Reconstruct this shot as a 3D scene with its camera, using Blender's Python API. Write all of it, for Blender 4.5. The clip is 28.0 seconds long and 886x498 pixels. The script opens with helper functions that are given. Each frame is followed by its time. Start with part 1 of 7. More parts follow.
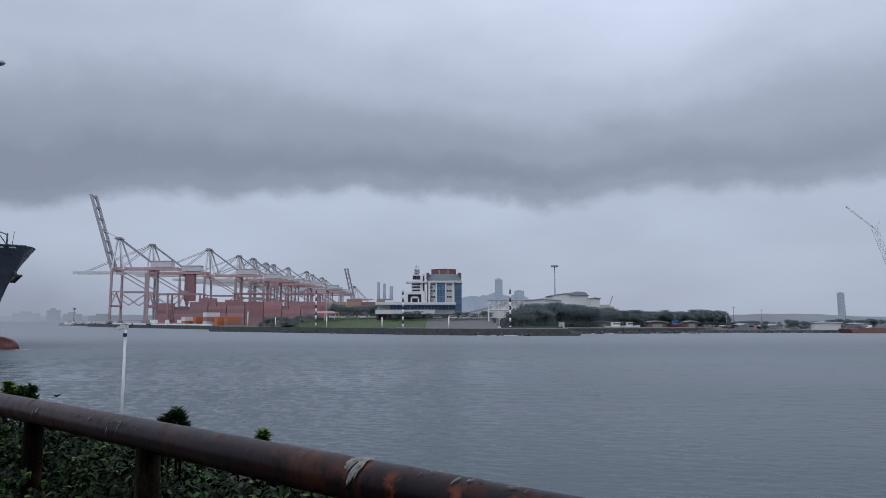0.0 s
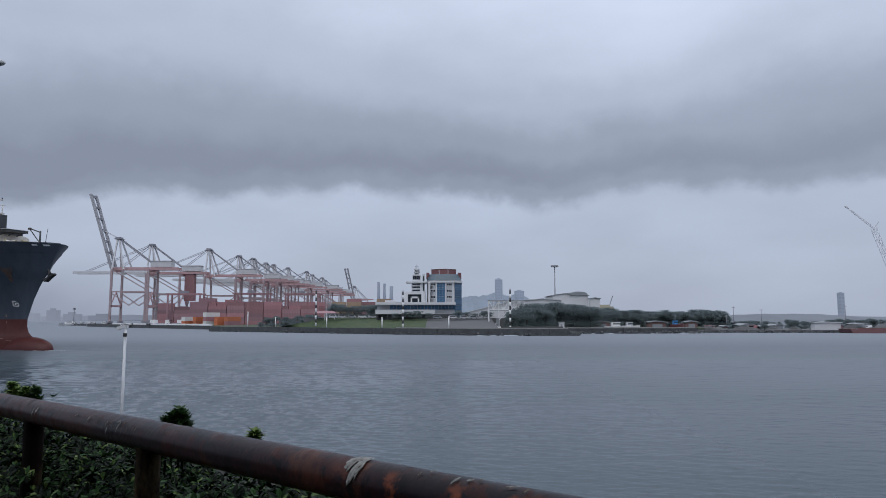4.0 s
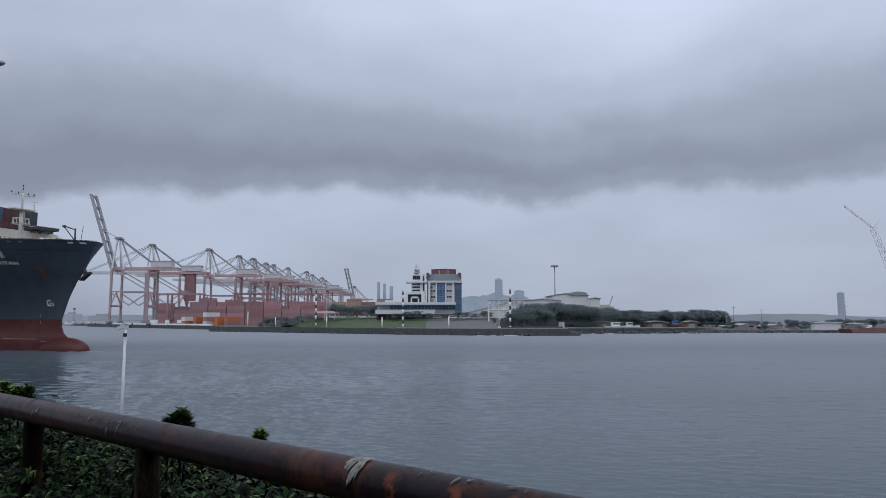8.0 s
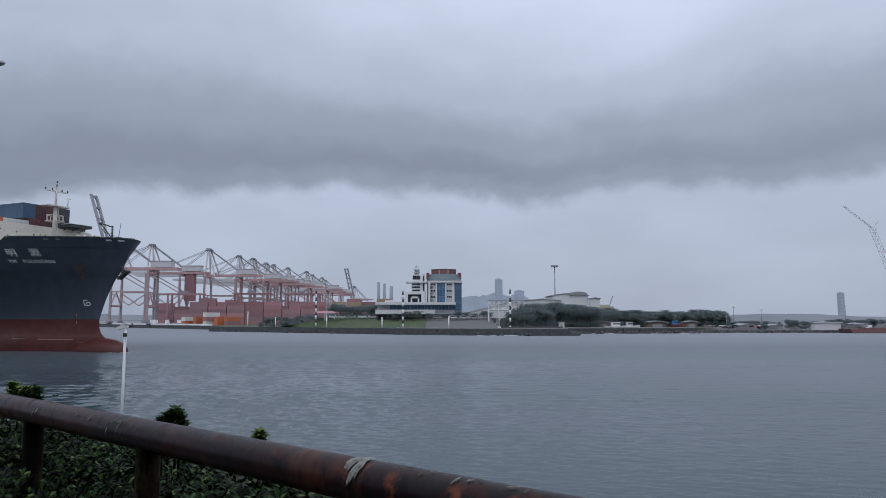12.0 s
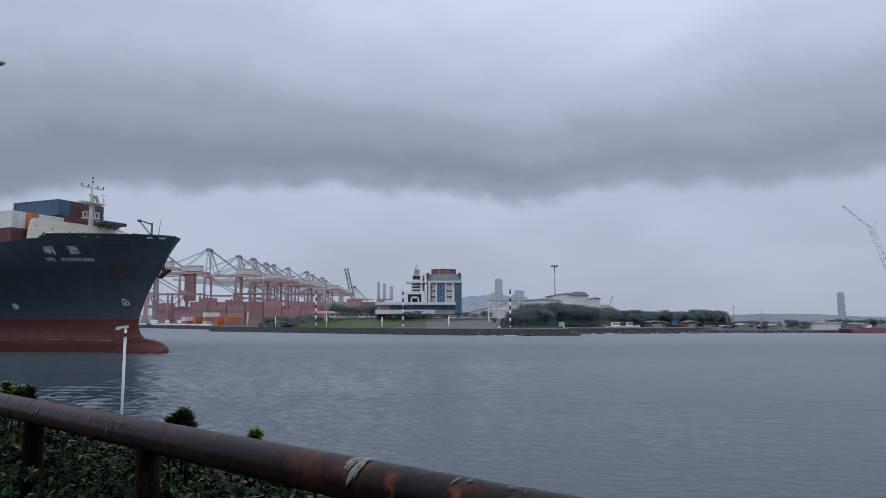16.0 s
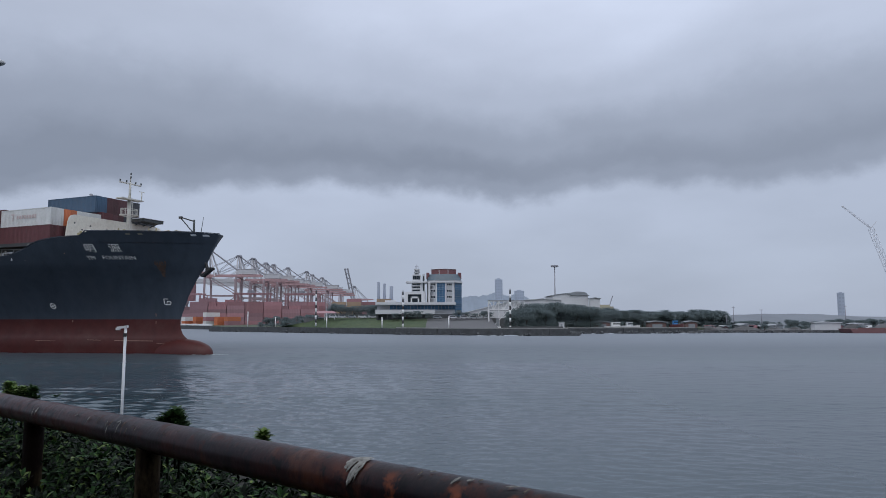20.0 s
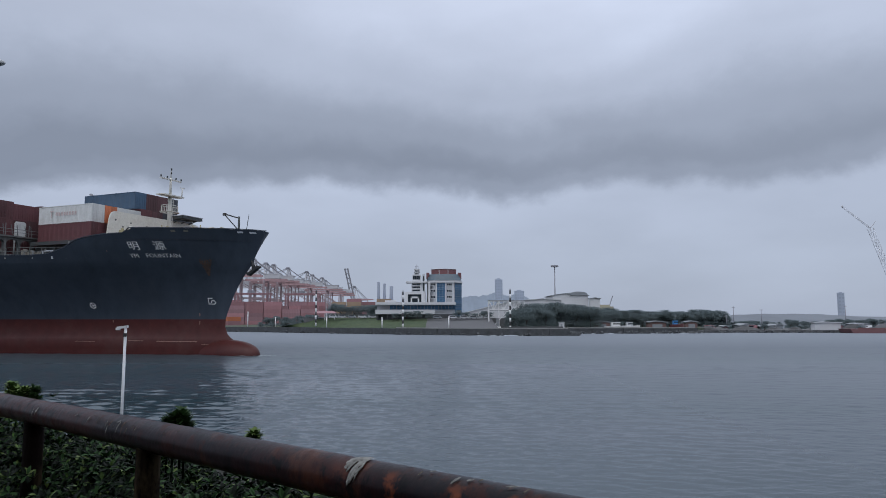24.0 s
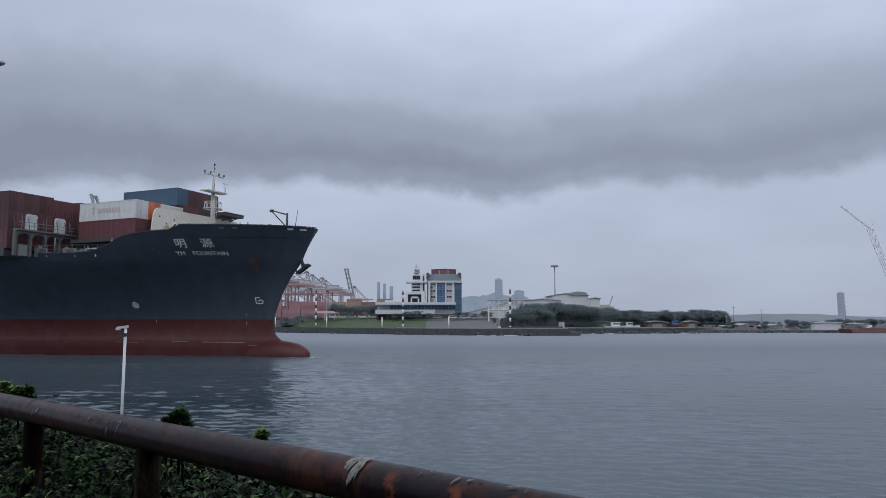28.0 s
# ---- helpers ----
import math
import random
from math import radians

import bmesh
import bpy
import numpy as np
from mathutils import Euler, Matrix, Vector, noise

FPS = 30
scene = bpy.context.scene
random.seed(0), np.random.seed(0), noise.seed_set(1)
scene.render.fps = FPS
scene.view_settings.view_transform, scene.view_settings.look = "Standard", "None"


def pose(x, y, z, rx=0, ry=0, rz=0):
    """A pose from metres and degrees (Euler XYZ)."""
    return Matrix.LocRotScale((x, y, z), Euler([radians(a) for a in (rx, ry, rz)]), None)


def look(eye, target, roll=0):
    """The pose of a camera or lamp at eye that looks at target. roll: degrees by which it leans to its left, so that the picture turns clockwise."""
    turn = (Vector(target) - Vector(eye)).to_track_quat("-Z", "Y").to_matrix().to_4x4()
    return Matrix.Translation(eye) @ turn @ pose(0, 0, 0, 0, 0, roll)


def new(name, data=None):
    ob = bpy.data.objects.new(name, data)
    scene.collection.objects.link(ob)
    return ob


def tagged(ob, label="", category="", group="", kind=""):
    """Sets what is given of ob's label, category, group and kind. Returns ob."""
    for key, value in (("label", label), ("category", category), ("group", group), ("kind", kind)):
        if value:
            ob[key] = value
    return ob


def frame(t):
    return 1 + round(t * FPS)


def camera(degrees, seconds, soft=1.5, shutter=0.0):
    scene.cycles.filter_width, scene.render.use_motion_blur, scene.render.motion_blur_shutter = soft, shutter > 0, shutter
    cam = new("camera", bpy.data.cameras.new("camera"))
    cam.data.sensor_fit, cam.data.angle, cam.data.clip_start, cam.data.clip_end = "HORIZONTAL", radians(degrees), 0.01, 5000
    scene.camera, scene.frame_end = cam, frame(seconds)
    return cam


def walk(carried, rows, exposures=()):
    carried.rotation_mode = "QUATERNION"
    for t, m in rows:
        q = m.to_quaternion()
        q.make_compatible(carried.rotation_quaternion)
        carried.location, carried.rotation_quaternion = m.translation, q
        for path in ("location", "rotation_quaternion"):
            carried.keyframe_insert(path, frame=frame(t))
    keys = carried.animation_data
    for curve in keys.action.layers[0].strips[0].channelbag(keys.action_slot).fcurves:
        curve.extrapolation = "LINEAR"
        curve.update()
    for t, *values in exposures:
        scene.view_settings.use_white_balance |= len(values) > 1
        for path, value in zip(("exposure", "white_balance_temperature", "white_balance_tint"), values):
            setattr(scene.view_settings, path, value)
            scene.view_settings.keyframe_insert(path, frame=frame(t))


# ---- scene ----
# A harbour channel under rain cloud. Camera on a terrace, x right, y away over the water, z up, water at 0.
EYE_Z = 5.75
TILT = 5.757
cam = camera(65.03, 28.0, soft=0.9)
walk(cam, [(0.0, pose(0, 0, EYE_Z, 90 + TILT, 0, 0)), (28.0, pose(0, 0, EYE_Z, 90 + TILT, 0, 0))],
     exposures=[(0.0, 0.0), (28.0, 0.0)])

# ------------------------------------------------------------------ light
SUN_EL, SUN_AZ = 48.0, 200.0


def make_world():
    w = bpy.data.worlds.new("overcast_sky")
    w.use_nodes = True
    scene.world = w
    nt = w.node_tree
    nt.nodes.clear()
    out = nt.nodes.new("ShaderNodeOutputWorld")
    bg = nt.nodes.new("ShaderNodeBackground")
    sky = nt.nodes.new("ShaderNodeTexSky")
    sky.sky_type = "NISHITA"
    sky.sun_disc = False
    sky.sun_elevation = radians(SUN_EL)
    sky.sun_rotation = radians(SUN_AZ)
    dim = nt.nodes.new("ShaderNodeMix")
    dim.data_type = "RGBA"
    dim.blend_type = "MULTIPLY"
    dim.inputs[0].default_value = 1.0
    dim.inputs[7].default_value = (0.06, 0.06, 0.06, 1)
    co = nt.nodes.new("ShaderNodeTexCoord")
    sep = nt.nodes.new("ShaderNodeSeparateXYZ")
    ramp = nt.nodes.new("ShaderNodeValToRGB")
    el = ramp.color_ramp.elements
    el[0].position, el[0].color = 0.0, (0.396, 0.453, 0.576, 1)
    el[1].position, el[1].color = 1.0, (1.20, 1.27, 1.42, 1)
    for p, c in ((0.10, (0.452, 0.513, 0.646, 1)), (0.19, (0.500, 0.567, 0.715, 1)), (0.42, (0.67, 0.745, 0.925, 1)), (0.6, (0.92, 0.99, 1.16, 1))):
        e = el.new(p)
        e.color = c
    mp = nt.nodes.new("ShaderNodeMapping")
    mp.inputs["Scale"].default_value = (2.2, 2.2, 6.0)
    no = nt.nodes.new("ShaderNodeTexNoise")
    no.inputs["Scale"].default_value = 1.3
    no.inputs["Detail"].default_value = 5
    no.inputs["Roughness"].default_value = 0.5
    mr = nt.nodes.new("ShaderNodeMapRange")
    mr.inputs["From Min"].default_value, mr.inputs["From Max"].default_value = 0.3, 0.7
    mr.inputs["To Min"].default_value, mr.inputs["To Max"].default_value = 0.9, 1.08
    mul = nt.nodes.new("ShaderNodeMix")
    mul.data_type = "RGBA"
    mul.blend_type = "MULTIPLY"
    mul.inputs[0].default_value = 1.0
    mix = nt.nodes.new("ShaderNodeMix")
    mix.data_type = "RGBA"
    mix.inputs[0].default_value = 0.93
    L = nt.links.new
    L(co.outputs["Generated"], sep.inputs[0])
    L(sep.outputs["Z"], ramp.inputs[0])
    L(co.outputs["Generated"], mp.inputs["Vector"])
    L(mp.outputs[0], no.inputs["Vector"])
    L(no.outputs["Fac"], mr.inputs["Value"])
    L(ramp.outputs["Color"], mul.inputs[6])
    L(mr.outputs[0], mul.inputs[7])
    L(sky.outputs[0], dim.inputs[6])
    L(dim.outputs[2], mix.inputs[6])
    L(mul.outputs[2], mix.inputs[7])
    L(mix.outputs[2], bg.inputs["Color"])
    bg.inputs["Strength"].default_value = 1.0
    L(bg.outputs[0], out.inputs["Surface"])


make_world()
sun_data = bpy.data.lights.new("sun", "SUN")
sun_data.energy, sun_data.angle, sun_data.color = 0.5, radians(40), (1.0, 0.97, 0.93)
sun = new("sun", sun_data)
_a = radians(SUN_AZ)
_e = radians(SUN_EL)
sun.matrix_world = look((0, 0, 0), (-math.sin(_a) * math.cos(_e), -math.cos(_a) * math.cos(_e), -math.sin(_e)))

# ------------------------------------------------------------------ materials


def mat(name, color, rough=0.7, metal=0.0, var=0.12, scale=3.0, bump=0.15, stain=None, stain_amount=0.35,
        stain_scale=0.6, per_object=0.0, streak=1.0, spec=0.5):
    """A procedural surface: colour with fine grain, larger stains, relief and a little change from object to object."""
    m = bpy.data.materials.new(name)
    m.use_nodes = True
    nt = m.node_tree
    L = nt.links.new
    b = nt.nodes["Principled BSDF"]
    b.inputs["Roughness"].default_value = rough
    b.inputs["Metallic"].default_value = metal
    b.inputs["Specular IOR Level"].default_value = spec
    co = nt.nodes.new("ShaderNodeTexCoord")
    mp = nt.nodes.new("ShaderNodeMapping")
    mp.inputs["Scale"].default_value = (1, 1, 1 / streak)
    L(co.outputs["Object"], mp.inputs["Vector"])
    n1 = nt.nodes.new("ShaderNodeTexNoise")
    n1.inputs["Scale"].default_value = scale
    n1.inputs["Detail"].default_value = 6
    n1.inputs["Roughness"].default_value = 0.65
    L(mp.outputs[0], n1.inputs["Vector"])
    r1 = nt.nodes.new("ShaderNodeMapRange")
    r1.inputs["From Min"].default_value, r1.inputs["From Max"].default_value = 0.25, 0.75
    r1.inputs["To Min"].default_value, r1.inputs["To Max"].default_value = 1 - var, 1 + var
    L(n1.outputs["Fac"], r1.inputs["Value"])
    mul = nt.nodes.new("ShaderNodeMix")
    mul.data_type, mul.blend_type = "RGBA", "MULTIPLY"
    mul.inputs[0].default_value = 1.0
    mul.inputs[6].default_value = (*color, 1)
    L(r1.outputs[0], mul.inputs[7])
    last = mul.outputs[2]
    if stain:
        n2 = nt.nodes.new("ShaderNodeTexNoise")
        n2.inputs["Scale"].default_value = stain_scale
        n2.inputs["Detail"].default_value = 7
        n2.inputs["Roughness"].default_value = 0.7
        L(mp.outputs[0], n2.inputs["Vector"])
        r2 = nt.nodes.new("ShaderNodeMapRange")
        r2.inputs["From Min"].default_value, r2.inputs["From Max"].default_value = 0.5, 0.72
        r2.inputs["To Min"].default_value, r2.inputs["To Max"].default_value = 0.0, stain_amount
        L(n2.outputs["Fac"], r2.inputs["Value"])
        mx = nt.nodes.new("ShaderNodeMix")
        mx.data_type = "RGBA"
        L(r2.outputs[0], mx.inputs[0])
        L(last, mx.inputs[6])
        mx.inputs[7].default_value = (*stain, 1)
        last = mx.outputs[2]
    if per_object:
        oi = nt.nodes.new("ShaderNodeObjectInfo")
        r3 = nt.nodes.new("ShaderNodeMapRange")
        r3.inputs["To Min"].default_value, r3.inputs["To Max"].default_value = 1 - per_object, 1 + per_object
        L(oi.outputs["Random"], r3.inputs["Value"])
        m3 = nt.nodes.new("ShaderNodeMix")
        m3.data_type, m3.blend_type = "RGBA", "MULTIPLY"
        m3.inputs[0].default_value = 1.0
        L(last, m3.inputs[6])
        L(r3.outputs[0], m3.inputs[7])
        last = m3.outputs[2]
    L(last, b.inputs["Base Color"])
    if bump:
        bp = nt.nodes.new("ShaderNodeBump")
        bp.inputs["Strength"].default_value = bump
        bp.inputs["Distance"].default_value = 0.05
        L(n1.outputs["Fac"], bp.inputs["Height"])
        L(bp.outputs[0], b.inputs["Normal"])
    return m


def island_leaf(name, dark, light, gloss=0.35, thin=0.0, spec=0.1, most_dark=0.0):
    """Leaves: each leaf its own tone between two greens."""
    m = bpy.data.materials.new(name)
    m.use_nodes = True
    nt = m.node_tree
    L = nt.links.new
    b = nt.nodes["Principled BSDF"]
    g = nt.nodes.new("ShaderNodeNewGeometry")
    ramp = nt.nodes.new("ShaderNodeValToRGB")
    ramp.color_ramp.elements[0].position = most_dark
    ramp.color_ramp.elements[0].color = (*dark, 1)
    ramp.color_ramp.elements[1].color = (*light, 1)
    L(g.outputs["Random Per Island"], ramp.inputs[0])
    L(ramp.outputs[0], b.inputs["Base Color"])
    b.inputs["Roughness"].default_value = gloss
    b.inputs["Specular IOR Level"].default_value = spec
    if thin:
        tl = nt.nodes.new("ShaderNodeBsdfTranslucent")
        mx = nt.nodes.new("ShaderNodeMixShader")
        mx.inputs[0].default_value = thin
        L(ramp.outputs[0], tl.inputs["Color"])
        L(b.outputs[0], mx.inputs[1])
        L(tl.outputs[0], mx.inputs[2])
        L(mx.outputs[0], nt.nodes["Material Output"].inputs["Surface"])
    return m


def water_material():
    m = bpy.data.materials.new("harbour_water")
    m.use_nodes = True
    nt = m.node_tree
    L = nt.links.new
    b = nt.nodes["Principled BSDF"]
    b.inputs["Specular IOR Level"].default_value = 0.7
    b.inputs["IOR"].default_value = 1.333
    co = nt.nodes.new("ShaderNodeTexCoord")
    # smoother under the near shore, wind-roughened out in the channel
    sep = nt.nodes.new("ShaderNodeSeparateXYZ")
    L(co.outputs["Object"], sep.inputs[0])
    rr = nt.nodes.new("ShaderNodeMapRange")
    rr.inputs["From Min"].default_value, rr.inputs["From Max"].default_value = 40.0, 150.0
    rr.inputs["To Min"].default_value, rr.inputs["To Max"].default_value = 0.06, 0.46
    L(sep.outputs["Y"], rr.inputs["Value"])
    # fine cat's-paws over the open channel, slicker on the side where ships pass
    rx = nt.nodes.new("ShaderNodeMapRange")
    rx.interpolation_type = "SMOOTHSTEP"
    rx.inputs["From Min"].default_value, rx.inputs["From Max"].default_value = -34.0, 22.0
    rx.inputs["To Min"].default_value, rx.inputs["To Max"].default_value = 0.09, 0.29
    L(sep.outputs["X"], rx.inputs["Value"])
    most = nt.nodes.new("ShaderNodeMath")
    most.operation = "MAXIMUM"
    L(rr.outputs[0], most.inputs[0])
    L(rx.outputs[0], most.inputs[1])
    L(most.outputs[0], b.inputs["Roughness"])
    # silt in long bands
    mp = nt.nodes.new("ShaderNodeMapping")
    mp.inputs["Scale"].default_value = (0.006, 0.02, 1)
    mp.inputs["Rotation"].default_value = (0, 0, radians(6))
    n = nt.nodes.new("ShaderNodeTexNoise")
    n.inputs["Scale"].default_value = 1.0
    n.inputs["Detail"].default_value = 5
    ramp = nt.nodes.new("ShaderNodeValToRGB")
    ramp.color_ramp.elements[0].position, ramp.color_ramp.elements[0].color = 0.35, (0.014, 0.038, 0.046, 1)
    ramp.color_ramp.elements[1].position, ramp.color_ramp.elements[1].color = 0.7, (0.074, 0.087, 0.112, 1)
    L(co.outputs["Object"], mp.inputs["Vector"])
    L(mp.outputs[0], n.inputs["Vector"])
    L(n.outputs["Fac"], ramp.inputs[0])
    # base paled with distance: the far water's brightness is painted in
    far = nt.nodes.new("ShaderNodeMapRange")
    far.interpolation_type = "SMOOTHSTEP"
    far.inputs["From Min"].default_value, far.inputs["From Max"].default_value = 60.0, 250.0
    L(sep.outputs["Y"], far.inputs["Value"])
    far_fill = nt.nodes.new("ShaderNodeMix")
    far_fill.data_type = "RGBA"
    far_fill.inputs[7].default_value = (0.148, 0.172, 0.202, 1)
    L(far.outputs[0], far_fill.inputs[0])
    L(ramp.outputs[0], far_fill.inputs[6])
    L(far_fill.outputs[2], b.inputs["Base Color"])
    # wind ripples at three sizes
    heights = []
    for s, sx, d, w in ((0.55, 0.5, 3, 0.42), (1.9, 0.7, 3, 0.30), (5.0, 0.8, 2, 0.13)):
        mq = nt.nodes.new("ShaderNodeMapping")
        mq.inputs["Scale"].default_value = (s * sx, s, s)
        mq.inputs["Rotation"].default_value = (0, 0, radians(-9))
        nn = nt.nodes.new("ShaderNodeTexNoise")
        nn.inputs["Scale"].default_value = 1.0
        nn.inputs["Detail"].default_value = d
        L(co.outputs["Object"], mq.inputs["Vector"])
        L(mq.outputs[0], nn.inputs["Vector"])
        mm = nt.nodes.new("ShaderNodeMath")
        mm.operation = "MULTIPLY"
        mm.inputs[1].default_value = w
        L(nn.outputs["Fac"], mm.inputs[0])
        heights.append(mm.outputs[0])
    a1 = nt.nodes.new("ShaderNodeMath")
    L(heights[0], a1.inputs[0])
    L(heights[1], a1.inputs[1])
    a2 = nt.nodes.new("ShaderNodeMath")
    L(a1.outputs[0], a2.inputs[0])
    L(heights[2], a2.inputs[1])
    bp = nt.nodes.new("ShaderNodeBump")
    bp.inputs["Strength"].default_value = 0.16
    bp.inputs["Distance"].default_value = 0.6
    L(a2.outputs[0], bp.inputs["Height"])
    L(bp.outputs[0], b.inputs["Normal"])
    return m


def cloud_material():
    """Low rain cloud: dark, ragged lower edge, thinning upwards into the lighter deck."""
    m = bpy.data.materials.new("rain_cloud")
    m.use_nodes = True
    nt = m.node_tree
    nt.nodes.clear()
    L = nt.links.new
    out = nt.nodes.new("ShaderNodeOutputMaterial")
    mixs = nt.nodes.new("ShaderNodeMixShader")
    tr = nt.nodes.new("ShaderNodeBsdfTransparent")
    em = nt.nodes.new("ShaderNodeEmission")
    co = nt.nodes.new("ShaderNodeTexCoord")
    sep = nt.nodes.new("ShaderNodeSeparateXYZ")
    L(co.outputs["Object"], sep.inputs[0])

    def noise_of(scale, detail, rough, zs):
        mp = nt.nodes.new("ShaderNodeMapping")
        mp.inputs["Scale"].default_value = (1, 1, zs)
        L(co.outputs["Object"], mp.inputs["Vector"])
        n = nt.nodes.new("ShaderNodeTexNoise")
        n.inputs["Scale"].default_value = scale
        n.inputs["Detail"].default_value = detail
        n.inputs["Roughness"].default_value = rough
        L(mp.outputs[0], n.inputs["Vector"])
        return n.outputs["Fac"]

    def math_(op, a, b):
        k = nt.nodes.new("ShaderNodeMath")
        k.operation = op
        for i, v in enumerate((a, b)):
            if isinstance(v, (int, float)):
                k.inputs[i].default_value = v
            else:
                L(v, k.inputs[i])
        return k.outputs[0]

    edge = math_("ADD", math_("MULTIPLY", math_("SUBTRACT", noise_of(0.0013, 3, 0.5, 1.0), 0.5), 330.0),
                 math_("MULTIPLY", math_("SUBTRACT", noise_of(0.006, 6, 0.6, 1.4), 0.5), 120.0))
    # the cloud hangs lower towards the open sea
    sag = math_("MULTIPLY", math_("MAXIMUM", math_("SUBTRACT", math_("MULTIPLY", sep.outputs["X"], -1.0), 1450.0), 0.0), 0.15)

    def swell(centre, width):
        """A soft bump along the cloud, one at its centre."""
        d = math_("DIVIDE", math_("SUBTRACT", sep.outputs["X"], centre), width)
        return math_("POWER", 2.718, math_("MULTIPLY", math_("MULTIPLY", d, d), -1.0))

    belly = math_("SUBTRACT", math_("MULTIPLY", swell(420.0, 1100.0), 34.0), math_("MULTIPLY", swell(1900.0, 800.0), 26.0))
    low = math_("ADD", math_("ADD", math_("ADD", sep.outputs["Z"], edge), sag), belly)
    # two banks with a thinner gap between them: above the base the cloud thins faster there
    lift = math_("MAXIMUM", math_("SUBTRACT", low, 830.0), 0.0)
    fast = math_("SUBTRACT", math_("MULTIPLY", swell(760.0, 800.0), 0.58), math_("MULTIPLY", swell(-1500.0, 1100.0), 0.12))
    h = math_("ADD", low, math_("MULTIPLY", lift, fast))
    # height on the dome -> how thick the cloud is
    ramp = nt.nodes.new("ShaderNodeValToRGB")
    ramp.color_ramp.interpolation = "EASE"
    e = ramp.color_ramp.elements
    e[0].position, e[0].color = 0.0, (0, 0, 0, 1)
    e[1].position, e[1].color = 1.0, (0, 0, 0, 1)
    for p, v in ((0.30, 0.0), (0.355, 0.80), (0.40, 0.95), (0.50, 0.72), (0.65, 0.34), (0.82, 0.10)):
        k = e.new(p)
        k.color = (v, v, v, 1)
    L(math_("DIVIDE", h, 2300.0), ramp.inputs[0])
    thick = math_("MULTIPLY", math_("MULTIPLY", ramp.outputs[0], math_("SUBTRACT", 1.0, math_("MULTIPLY", sep.outputs["X"], 0.00004))), math_("ADD", math_("MULTIPLY", noise_of(0.0007, 3, 0.45, 1.8), 0.36), 0.81))
    L(math_("MINIMUM", thick, 0.97), mixs.inputs[0])
    em.inputs["Color"].default_value = (0.235, 0.275, 0.358, 1)
    em.inputs["Strength"].default_value = 1.0
    L(tr.outputs[0], mixs.inputs[1])
    L(em.outputs[0], mixs.inputs[2])
    L(mixs.outputs[0], out.inputs["Surface"])
    return m


